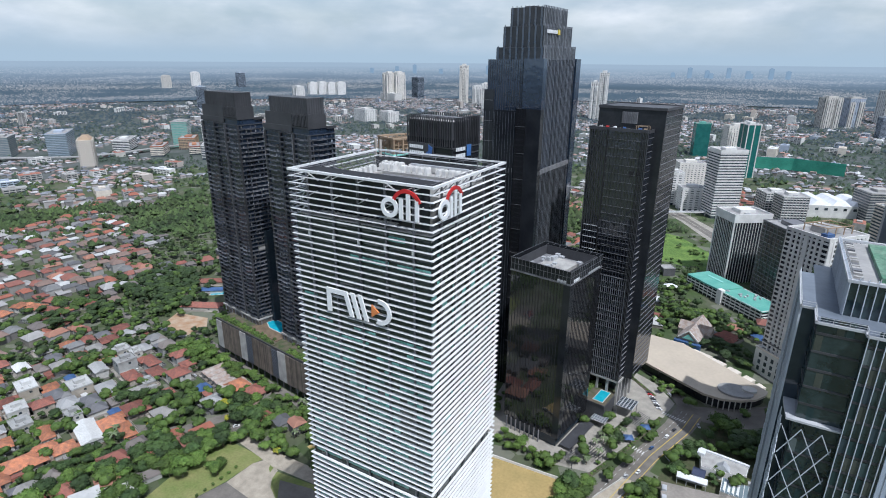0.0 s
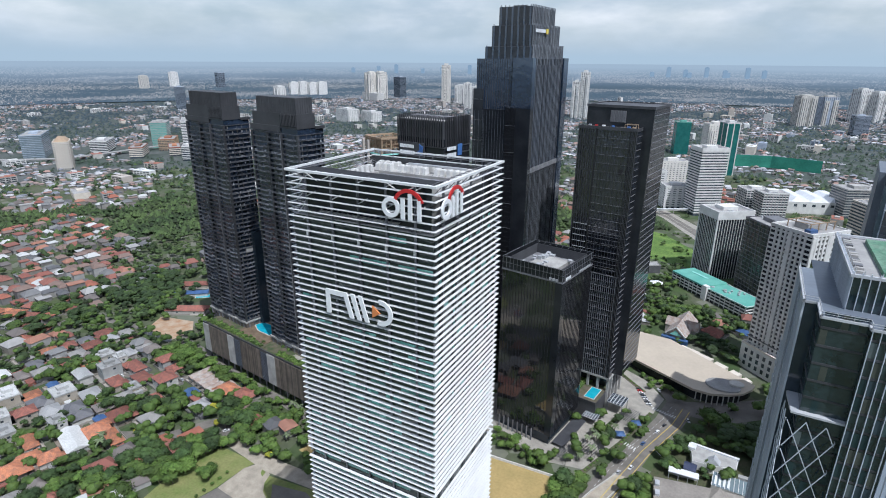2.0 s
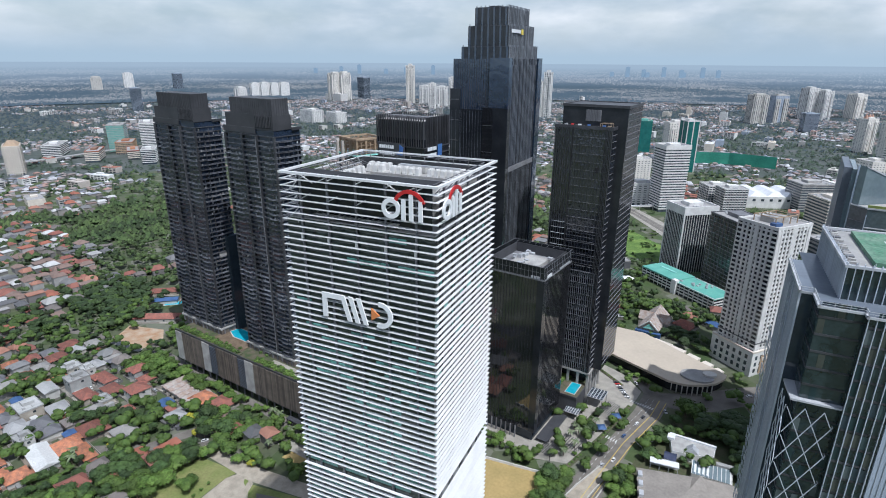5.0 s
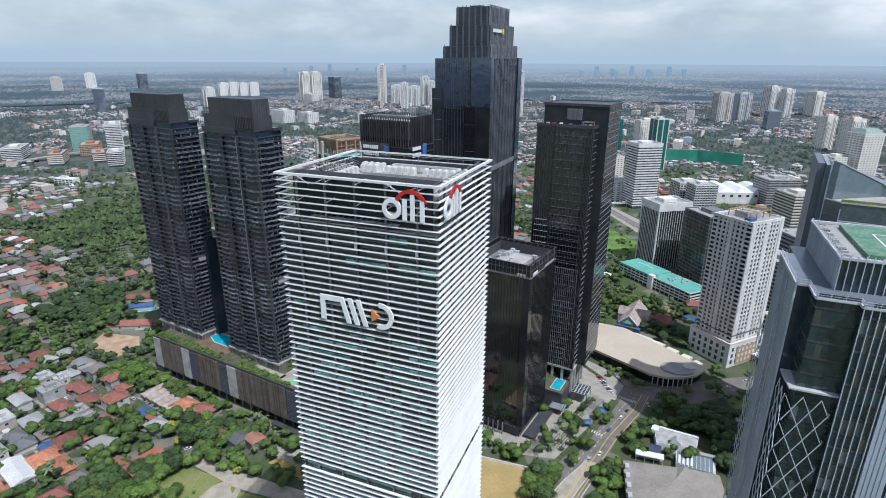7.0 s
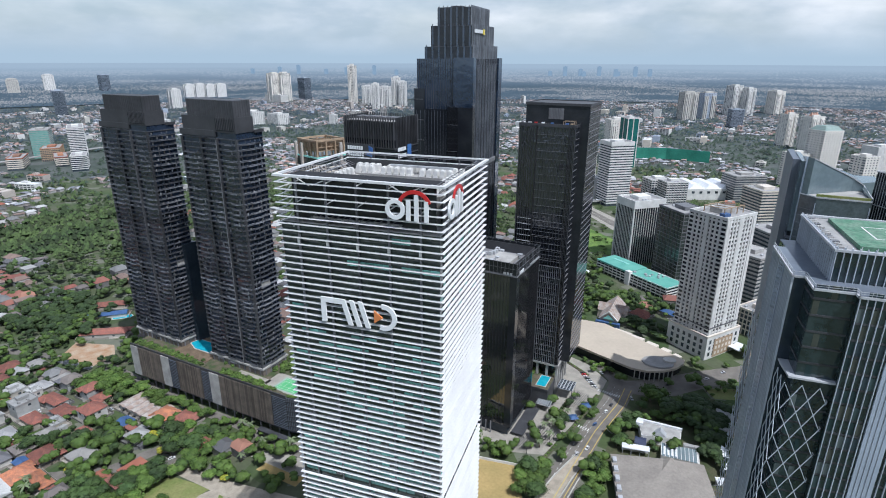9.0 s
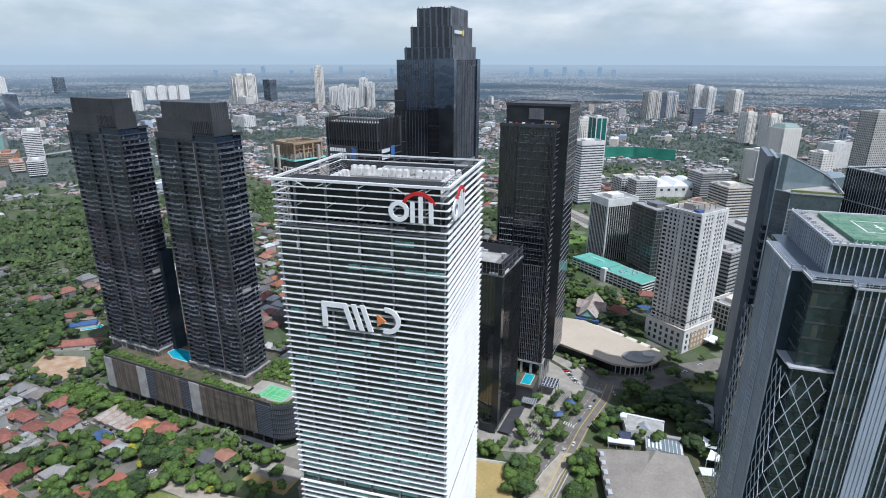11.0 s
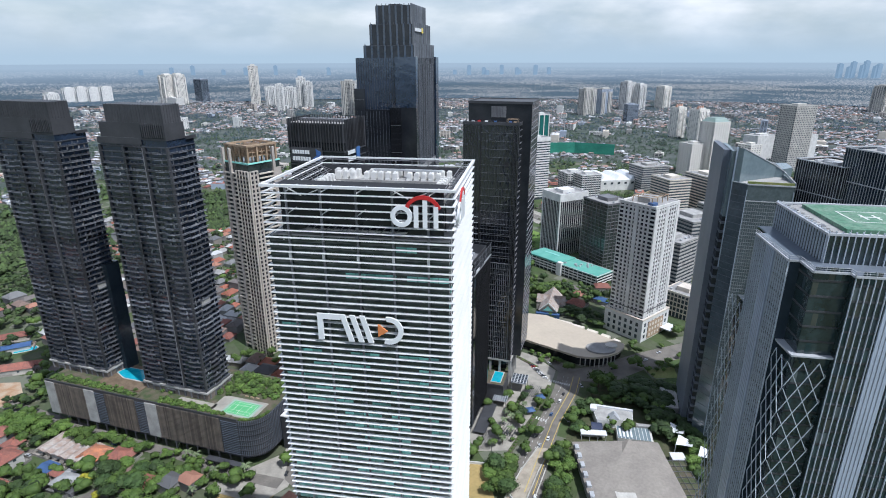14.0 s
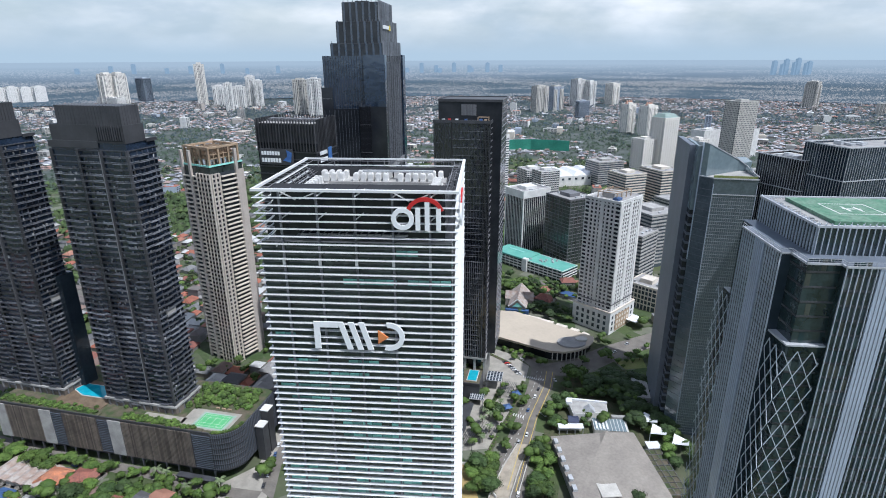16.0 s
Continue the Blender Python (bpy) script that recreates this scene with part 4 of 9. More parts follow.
def slab_tower():
    t = thing("office_tower", -1.6, 240.0, 0, -14.0, "tall black glass tower with white floor lines", "building", "towers")
    W, D = 38.0, 36.0
    box_part("glazing", (0, 0, 24, W, D, 196), RIPPLE, t)
    box_part("rear_block", (1.5, 8.5, 24, W + 6, D + 6, 209), GLASS_DARK, t)
    box_part("roof", (0.2, 0.2, 196, W - 0.2, 8.4, 196.3), ROOF_GREY, t)
    bm = bmesh.new()
    quads(bm, -0.3, -0.4, 195.2, W + 0.3, 0.2, 197.2)
    quads(bm, -0.3, 0.2, 195.2, 0.2, 8.5, 197.2)
    quads(bm, W - 0.2, 0.2, 195.2, W + 0.3, 8.5, 197.2)
    part("parapet", bm, DARK_METAL, t)
    pieces(t, "mullion", slab(0.25, 0.7, 172), DARK_METAL, [(0.4 + 1.6 * k, -0.2, 24, 0) for k in range(7)] + [(W - 0.4 - 0.95 * k, -0.2, 24, 0) for k in range(5)])
    pieces(t, "mullion", slab(0.22, 0.6, 76), FIN_SHADE, [(14 + 1.4 * k, -0.2, 24, 0) for k in range(16)])
    pieces(t, "floor_band", slab(24, 0.3, 0.13), DARK_LIGHT, [(24.4, -0.25, 100 + 5.3 * k, 0) for k in range(18)], label="thin pale floor line")
    pieces(t, "pane_line", slab(0.1, 0.25, 94), DARK_METAL, [(13.4 + 2.0 * k, -0.15, 101, 0) for k in range(12)])
    box_part("gap", (11.9, -0.5, 24, 12.5, 0.1, 196), BLACK, t)
    box_part("service_opening", (W - 9.5, -0.35, 168, W - 6.8, 0.2, 171.5), BLACK, t)
    box_part("service_opening", (W - 5.2, -0.35, 168.4, W - 2.0, 0.2, 171.3), BLACK, t)
    pieces(t, "floor_band", slab(22, 0.3, 0.12), DARK_LIGHT, [(24, -0.5, 30 + 4.1 * k, 0) for k in range(25)])
    pieces(t, "floor_band", slab(9.5, 0.5, 0.2), FIN, [(6.4 + 0.3, -0.55, 30 + 4.1 * k, 0) for k in range(26)])
    pieces(t, "floor_band", slab(8.5, 0.4, 0.2), DARK_LIGHT, [(W + 0.1, 4.4, 28 + 4.1 * k, 90) for k in range(41)])
    pieces(t, "floor_band", slab(30, 0.4, 0.2), DARK_LIGHT, [(W + 6.1, 25, 28 + 4.1 * k, 90) for k in range(44)])
    bm = bmesh.new()
    ring(W + 5.5, D - 1.7, 1.6, 0.5)(bm)
    part("parapet", bm, DARK_METAL, t).location = (W / 2 + 3.75, D / 2 + 7.2, 208.2)
    box_part("roof", (2, 9, 209, W + 5.5, D + 5.5, 209.2), DARK_PANEL, t)
    box_part("recess", (17, 8.3, 199.5, 27, 8.6, 206.5), DARK_LIGHT, t, "grey louvred plant opening")
    pieces(t, "vent_slat", slab(0.5, 0.4, 7), DARK_LIGHT, [(17.5 + 1.0 * k, 8.2, 199.5, 0) for k in range(10)])
    # things kept on the terrace
    for k, (x, m) in enumerate(((5, GALV), (9, RED), (14, SIGN_WHITE), (20, SIGN_BLUE), (30, SIGN_BLUE), (33, BROWN))):
        box_part("terrace_unit", (x, 3 + k % 2, 196.3, x + 1.8, 4.6, 197.6), m, t)
    bm = bmesh.new()
    for x in (29, 36):
        beam(bm, (x, 2, 196.3), (x, 2, 199), 0.25)
        beam(bm, (x, 6, 196.3), (x, 6, 199), 0.25)
    beam(bm, (29, 2, 199), (36, 2, 199), 0.3)
    beam(bm, (29, 6, 199), (36, 6, 199), 0.3)
    part("roof_gantry", bm, BROWN, t)
    # arcade at the foot
    box_part("lobby", (4, 6, 0, W - 4, D, 24), GLASS_DARK, t)
    pieces(t, "leg", slab(1.6, 1.6, 23), CONCRETE, [(0.8 + 7.3 * k, 0.9, 0, 0) for k in range(6)] + [(W - 0.8, 8 + 7 * k, 0, 0) for k in range(4)])
    bm = bmesh.new()
    ring(W + 1.2, D + 1.2, 1.4, 1.6)(bm)
    part("transfer_beam", bm, CONCRETE, t).location = (W / 2, D / 2, 22.6)
    for n, (x0, y0, x1, y1, nx, ny) in enumerate(((W + 1.5, -4, W + 13, 9, 5, 6), (W - 7.5, -26, W + 2.5, -18, 6, 3))):
        z = 8.0 if n == 0 else 5.0
        box_part("canopy_deck", (x0, y0, z, x1, y1, z + 0.35), FIN, t, "pale steel canopy frame")
        w, d = (x1 - x0) / nx, (y1 - y0) / ny
        pieces(t, "canopy_pane", slab(w - 0.7, d - 0.5, 0.1), GLASS_BLUE, [(x0 + w * (i + 0.5), y0 + d * (j + 0.5), z + 0.36, 0) for i in range(nx) for j in range(ny)])
        pieces(t, "canopy_post", slab(0.35, 0.35, z), DARK_LIGHT, [(x, y, 0, 0) for x in (x0 + 0.6, x1 - 0.6) for y in (y0 + 0.6, y1 - 0.6)])


slab_tower()


def corner_tower():
    t = thing("office_tower", 6.8, 172.5, 0, -15.7, "black mirror glass tower with open roof screen", "building", "towers")
    W, D = 40.5, 41.0
    box_part("glazing", (-W, 0, 8, 0, D, 114), MIRROR, t)
    box_part("lobby", (-W + 2, 2, 0, -2, D - 2, 8), GLASS_BLUE, t)
    fins(t, "mullion", W, D, 8, 114, 2.0, 0.1, 0.1, BLACK, "frlb", 160, -W / 2, D / 2)
    bm = bmesh.new()
    ring(W + 0.8, D + 0.8, 0.8, 1.0)(bm)
    part("belt", bm, DARK_LIGHT, t).location = (-W / 2, D / 2, 113.4)
    bm = bmesh.new()
    ring(W + 0.2, D + 0.2, 7.6, 0.35)(bm)
    part("roof_screen", bm, GLASS_DARK, t).location = (-W / 2, D / 2, 114.2)
    fins(t, "screen_post", W, D, 114.2, 122.3, 2.6, 0.12, 0.25, RAIL, "frlb", 200, -W / 2, D / 2)
    bm = bmesh.new()
    ring(W - 5, D - 5, 6.6, 0.4)(bm)
    part("inner_screen", bm, DARK_PANEL, t).location = (-W / 2, D / 2, 114.2)
    for z in (114.4, 118.2, 121.8):
        bm = bmesh.new()
        ring(W + 0.7, D + 0.7, 0.16, 0.2)(bm)
        part("screen_rail", bm, RAIL, t).location = (-W / 2, D / 2, z)
    pieces(t, "roof_tie", slab(0.2, 2.4, 0.2), RAIL, [(-W + 3 + 4.3 * k, 1.3, 121.4, 0) for k in range(9)] + [(-W + 3 + 4.3 * k, D - 1.3, 121.4, 0) for k in range(9)])
    box_part("roof", (-W + 0.5, 0.5, 114, -0.5, D - 0.5, 114.6), DARK_LIGHT, t)
    box_part("plant_deck", (-W + 12, 12, 114.6, -10, D - 11, 117), CONCRETE, t)
    rr = random.Random(4)
    for k in range(14):
        x, y = rr.uniform(-W + 6, -9), rr.uniform(6, D - 9)
        box_part("roof_unit", (x, y, 117, x + rr.uniform(1, 3.5), y + rr.uniform(1, 3), 117 + rr.uniform(0.8, 2.4)), GALV, t)
    pieces(t, "corner_notch", slab(3.6, 3.6, 0.7), DARK_LIGHT, [(-1.9, 1.9, 22 + 17.5 * k, 0) for k in range(6)])
    box_part("corner_bay", (-4.2, -0.5, 8, 0.3, 4.2, 113), GLASS_DARK, t)
    letters(t, -8.6, -0.6, 114.4, 6, 1.5, 0, FIN, 3, "grey sign bars")
    letters(t, 0.7, 2.5, 114.6, 7, 1.9, 90, SIGN_WHITE, 4, "white sign bars")
    letters(t, 0.7, 21, 114.6, 16, 1.1, 90, FIN, 12, "pale sign bars")
    pieces(t, "post", slab(0.6, 0.9, 9), DARK_LIGHT, [(-W + 3 + 3.5 * k, -1.0, 0, 0) for k in range(8)], label="grey steel fin post")
    bm = bmesh.new()
    prism(bm, [(0.2, 3), (8.5, 3), (8.5, D - 4), (0.2, D - 4)], 2.2, 2.5, None)
    part("entrance_canopy", bm, DARK_METAL, t)


corner_tower()


def bank_tower():
    t = thing("office_tower", -97.4, 172.7, 0, -15.0, "black cladding tower with fin crown", "building", "towers")
    W, D = 34.0, 26.0
    box_part("glazing", (0, 0, 0, W, D, 193), GLASS_DARK, t)
    box_part("crown_block", (0.6, 0.6, 193, W - 0.6, D - 0.6, 203), DARK_PANEL, t)
    fins(t, "crown_fin", W, D, 189, 205.4, 1.7, 0.3, 0.7, DARK_METAL, "frlb", 300, W / 2, D / 2)
    pieces(t, "floor_band", ring(W + 0.5, D + 0.5, 0.7, 0.5), DARK_PANEL, [(W / 2, D / 2, 4 + 4.0 * k, 0) for k in range(47)])
    box_part("sign_board", (1.5, -1.5, 181.5, 21, -0.9, 190), DARK_METAL, t)
    letters(t, 2.5, -1.7, 186.6, 11, 2.0, 0, SIGN_WHITE, 7, "white sign bars")
    letters(t, 2.5, -1.7, 182.8, 11.5, 2.2, 0, SIGN_WHITE, 7, "white sign bars")
    bm = bmesh.new()
    plate(bm, [(15, 184), (19.5, 183), (20.5, 188), (17.5, 189.4), (17.8, 186)], -1.9, -1.5)
    part("sign_mark", bm, SIGN_BLUE, t, "blue sign mark")
    letters(t, W + 1.0, 2.0, 186.6, 9, 2.0, 90, SIGN_WHITE, 6, "white sign bars")
    letters(t, W + 1.0, 2.0, 182.8, 9, 2.2, 90, SIGN_WHITE, 6, "white sign bars")
    box_part("sign_mark", (W + 0.8, 12.5, 183, W + 1.2, 16.5, 189.5), SIGN_BLUE, t, "blue sign mark")
    box_part("roof", (0.8, 0.8, 203, W - 0.8, D - 0.8, 203.3), ROOF_GREY, t)
    for k in range(7):
        box_part("roof_unit", (3 + 4.2 * k, 8, 203.3, 6 + 4.2 * k, 14, 204.9), DARK_LIGHT, t)


bank_tower()


def home_tower(x, y, w, d, seed, wing=False):
    """A dark apartment tower; its near corner is the origin, the wide face runs along -x."""
    t = thing("apartment_tower", x, y, 32.0, -15.5, "dark grey apartment tower with balcony lines", "building", "twin apartment towers")
    rr = random.Random(seed)
    H = 163.0
    box_part("glazing", (-w + 0.8, 0.8, 0, -0.8, d - 0.8, H), SKY_GLASS, t)
    step = 3.3
    n = int(H / step)
    # bays step in and out, so that the balcony lines zigzag
    for x0, x1, dy, top in ((-w, -w * 0.86, -0.2, n - 3), (-w * 0.86, -w * 0.74, -1.0, n - 3), (-w * 0.74, -w * 0.66, 0.1, n - 3), (-w * 0.62, -w * 0.49, -1.2, n), (-w * 0.49, -w * 0.36, -0.5, n),
                            (-w * 0.32, -w * 0.2, 0.1, n - 1), (-w * 0.2, -w * 0.09, -0.9, n - 1), (-w * 0.09, 0, 0.0, n - 1)):
        c = (x0 + x1) / 2
        pieces(t, "balcony", slab(x1 - x0, 1.5, 0.22), BALCONY, [(c, dy + 0.4, step * k, 0) for k in range(1, top)], 12)
        pieces(t, "balcony_rail", slab(x1 - x0 + 0.05, 0.1, 0.22), RAIL, [(c, dy - 0.42, step * k + 1.0, 0) for k in range(1, top)], 12)
    for y0, y1, dx, top in ((0.2, d * 0.3, 0.0, n - 1), (d * 0.3, d * 0.6, 0.8, n - 1), (d * 0.62, d, 0.2, n - 2)):
        c = (y0 + y1) / 2
        pieces(t, "balcony", slab(y1 - y0, 1.4, 0.22), BALCONY, [(dx - 0.4, c, step * k, 90) for k in range(1, top)], 12)
        pieces(t, "balcony_rail", slab(y1 - y0 + 0.05, 0.1, 0.22), RAIL, [(dx + 0.42, c, step * k + 1.0, 90) for k in range(1, top)], 12)
    pieces(t, "floor_band", ring(w - 0.6, d - 0.6, 0.5, 0.6), DARK_METAL, [(-w / 2, d / 2, step * k, 0) for k in range(1, n)])
    pieces(t, "wall_rib", slab(1.3, 1.4, H - 4), DARK_METAL, [(-w * 0.64, 0.3, 0, 0), (-w * 0.34, 0.2, 0, 0), (-w + 0.6, 0.5, 0, 0), (-0.6, 0.5, 0, 0)])
    pieces(t, "wall_rib", slab(2.6, 1.2, H - 2), DARK_METAL, [(-w + 0.5, d * 0.45, 0, 90), (-w + 0.5, d * 0.8, 0, 90)])
    pieces(t, "pipe_line", slab(0.35, 0.3, H - 8), DARK_LIGHT, [(-w * 0.62, -0.5, 3, 0), (-w * 0.35, -0.6, 3, 0)])
    # panes in several tones, with sky glints painted into the pale ones
    spots = []
    for k in range(2, n - 1):
        for j in range(10):
            if rr.random() < 0.3:
                spots.append((-w + 2 + (w - 4) * (j + rr.random()) / 10, -0.02 + 0.75, step * k + 1.3, 0))
        for j in range(5):
            if rr.random() < 0.7:
                spots.append((-0.72, 1.5 + (d - 3) * (j + 0.5) / 5, step * k + 1.3, 90))
    rr.shuffle(spots)
    pieces(t, "window_pane", slab(0.9, 0.14, 1.5), HOME_PANE, spots, 40, "panes in curtain tones and painted glints")
    # small boxes in the pane tones, scattered on the balconies
    spots = []
    for k in range(2, n - 3):
        for j in range(26):
            if rr.random() < 0.1 + 0.7 * max(0.0, noise.noise((j / 5, k / 6, seed))):
                spots.append((-w + 1 + (w - 2) * (j + rr.random()) / 26, 0.25, step * k + 0.26, 0))
        for j in range(9):
            if rr.random() < 0.3:
                spots.append((-0.25, 1.2 + (d - 3) * (j + rr.random()) / 9, step * k + 0.26, 90))
    rr.shuffle(spots)
    pieces(t, "balcony_item", slab(0.8, 0.4, 1.3), HOME_PANE, spots, 30, "small pale and dark boxes on balconies")
    box_part("grey_panel", (-0.2, d * 0.3, 62, 0.6, d * 0.62, 66), CONCRETE, t, "grey wall panel")
    if wing:
        box_part("side_wing", (-2, d * 0.55, 0, 4.2, d * 0.98, 78), GLASS_BLUE, t, "dark blue glass side wing")
        pieces(t, "wing_window", slab(0.5, 0.15, 0.9), HOME_PANE, [(1.2 + 1.9 * (k % 2), d * 0.55 - 0.05, 4 + 3.3 * k, 0) for k in range(22)])
    # crown: two set-back blocks that share the near corner
    box_part("crown_block", (-w * 0.94, 0.3, H - 0.5, -0.4, d * 0.66, H + 8.6), DARK_PANEL, t)
    box_part("crown_block", (-w * 0.82, 0.45, H + 8.6, -0.6, d * 0.6, H + 18.2), DARK_PANEL, t)
    fins(t, "crown_fin", w * 0.82 - 0.6, d * 0.6 - 0.45, H + 8.6, H + 18.5, 1.9, 0.16, 0.05, DARK_METAL, "frlb", 70, -w * 0.41 - 0.3, d * 0.3 + 0.22)
    fins(t, "crown_fin", w * 0.3, d * 0.4, H + 1, H + 8.4, 1.4, 0.5, 0.3, DARK_METAL, "f", 30, -w * 0.17, d * 0.2 + 0.2)
    box_part("crown_opening", (-w * 0.34, 0.1, H + 0.5, -w * 0.03, 0.6, H + 7.6), GLASS_DARK, t)
    box_part("parapet", (-w, -0.1, H - 3.2, -w * 0.36, 0.5, H + 0.4), DARK_PANEL, t)
    box_part("parapet", (-0.5, d * 0.66, H - 1.2, 0.2, d, H + 0.6), DARK_PANEL, t)
    box_part("roof", (-w + 1, 1, H, -1, d - 1, H + 0.3), ROOF_GREY, t)
    bm = bmesh.new()
    ring(w + 2.2, d + 2.2, 1.2, 2.0)(bm)
    part("skirt_slab", bm, CONCRETE, t).location = (-w / 2, d / 2, 4.6)
    box_part("skirt_wall", (-w + 0.2, -0.45, 0.2, 0.5, d, 4.5), BRONZE, t, "brown slatted foot wall")
    pieces(t, "skirt_column", slab(0.8, 0.8, 4.5), DARK_LIGHT, [(-w + 2 + 5 * k, -0.6, 0.2, 0) for k in range(10)] + [(0.6, 2 + 4.5 * k, 0.2, 0) for k in range(5)])


home_tower(-239.2, 180.8, 50.4, 22.0, 3, True)
home_tower(-159.7, 158.3, 49.0, 22.0, 5)


def podium():
    t = thing("podium", -133.0, 138.0, 0, -14.6, "long dark slatted car park podium with roof garden", "building", "towers")
    # origin at the front right corner of the straight part; it runs along -x, then bends round on the right
    L, Dp, H = 153.0, 50.0, 32.0
    R = 14.0
    def bend(r, step=10):
        return [(r * math.sin(radians(a)), R - r * math.cos(radians(a))) for a in range(0, 91, step)]
    outline = [(-L, 0), *bend(R), (R, Dp), (-L, Dp)]
    bm = bmesh.new()
    prism(bm, outline, 7.0, H)
    part("body", bm, DARK_PANEL, t)
    inner = [(-L + 4, 6), (-2, 6), (6, 12), (9, 20), (9, Dp - 3), (-L + 4, Dp - 3)]
    bm = bmesh.new()
    prism(bm, inner, 0, 7.0)
    part("ground_floor", bm, DARK_METAL, t)
    pieces(t, "column", slab(0.9, 0.9, 7), DARK_LIGHT, [(-L + 4 + 8.2 * k, 1.5, 0, 0) for k in range(19)])
    # brown slats between pale stone panels and slate louvre panels
    stone = [(0.2, 8.2), (34.0, 42.5), (84.0, 93.0)]
    slate = [(42.5, 50.4), (76.0, 84.0), (141.0, L)]
    slats = []
    x = 0.5
    while x < L:
        if not any(u - 0.3 < x < v + 0.3 for u, v in stone + slate):
            slats.append((x - L, -0.35, 7.6, 0))
        x += 0.85
    pieces(t, "slat", slab(0.5, 0.5, 24), BRONZE, slats, 300)
    for u, v in stone:
        box_part("wall_panel", (u - L + 0.1, -0.55, 7.4, v - L - 0.1, -0.05, 31.6), CONCRETE, t, "grey stone wall panel")
    for u, v in slate:
        pieces(t, "louvre", slab(v - u - 0.4, 0.4, 0.45), SLATE, [((u + v) / 2 - L, -0.25, 8 + 1.3 * j, 0) for j in range(18)])
    arcs = [(R * math.sin(radians(a)), R - R * math.cos(radians(a)), a) for a in range(4, 90, 5)]
    pieces(t, "slat", slab(0.4, 0.7, 25), SLATE, [(x, y, 7.2, a) for x, y, a in arcs] + [(R + 0.1, R + 1 + 1.6 * k, 7.2, 90) for k in range(22)])
    for j in range(7):
        bm = bmesh.new()
        prism(bm, bend(R + 0.6) + bend(R + 0.1)[::-1], 8 + 3.6 * j, 8.35 + 3.6 * j)
        part("floor_band", bm, DARK_METAL, t)
    box_part("entrance_canopy", (-22, -6.5, 4.6, 4, -2.6, 5.0), DARK_METAL, t, "flat grey drop-off canopy")
    pieces(t, "canopy_post", slab(0.3, 0.3, 4.6), DARK_METAL, [(-21 + 4.8 * k, -6.2, 0, 0) for k in range(6)])
    for x0, y0, z1, m in ((R + 0.4, 30, 30, WHITE_WALL), (R + 1.0, 22, 24, WHITE_WALL)):
        box_part("stair_tower", (x0, y0, 0, x0 + 5, y0 + 6, z1), DARK_PANEL, t)
        box_part("stair_cap", (x0 - 0.3, y0 - 0.3, z1, x0 + 5.3, y0 + 6.3, z1 + 0.6), m, t)
    # deck, parapet, pool and court
    bm = bmesh.new()
    prism(bm, [(-L + 0.8, 0.8), *bend(R - 0.8), (R - 0.8, Dp - 0.8), (-L + 0.8, Dp - 0.8)], H, H + 0.25)
    part("deck", bm, DECK, t, "planted deck of soil and low greenery")
    box_part("parapet", (-L, -0.1, H, -0.5, 0.6, H + 1.1), DARK_PANEL, t)
    box_part("planter", (-L + 2, 0.8, H + 0.2, -76, 4.2, H + 0.9), DECK, t)
    box_part("planter", (-60, 0.8, H + 0.2, -6, 3.4, H + 0.9), DECK, t)
    box_part("pool_terrace", (-116, 7, H - 0.1, -80, 33, H + 0.6), EARTH, t)
    box_part("walk", (-50, 6, H - 0.1, -22, 11, H + 0.4), PAVING, t)
    box_part("court_base", (-24, 3.4, H + 0.25, 8, 21, H + 0.4), PAVING, t)
    pieces(t, "court_bench", slab(2.4, 0.8, 0.7), BROWN, [(-10 + 4 * k, 23.5, H + 0.25, 0) for k in range(3)])
    box_part("court_edge", (-15.8, 4.4, H + 0.4, 5.8, 18.8, H + 0.43), mat("court_border", (0.33, 0.42, 0.36), (0.27, 0.36, 0.3), 4, 0.85, grain=0.15), t)
    box_part("court", (-14, 5.6, H + 0.43, 4, 17.6, H + 0.46), COURT, t, "green sports court")
    pieces(t, "court_line", slab(0.15, 10, 0.02), PAINT, [(x, 11.6, H + 0.47, 0) for x in (-13, -9.5, -5, -0.5, 3)])
    pieces(t, "court_line", slab(16, 0.15, 0.02), PAINT, [(-5, y, H + 0.475, 0) for y in (6.6, 9, 14.2, 16.6)])
    return t


pod = podium()
pool = thing("swimming_pool", 0, 0, 0, 0, "bright blue swimming pool on the podium deck", "pool")
pool.matrix_basis = local(pod, -98, 23, 32.7)
bm = bmesh.new()
prism(bm, [(-15, -2), (-5, -6.5), (14, -6.5), (15, 6), (-13, 6)], 0, 0.35)
part("basin", bm, CONCRETE_PALE, pool)
bm = bmesh.new()
prism(bm, [(-14.2, -1.7), (-4.8, -5.9), (13.4, -5.9), (14.3, 5.4), (-12.5, 5.4)], 0.35, 0.42)
part("water", bm, WATER, pool)


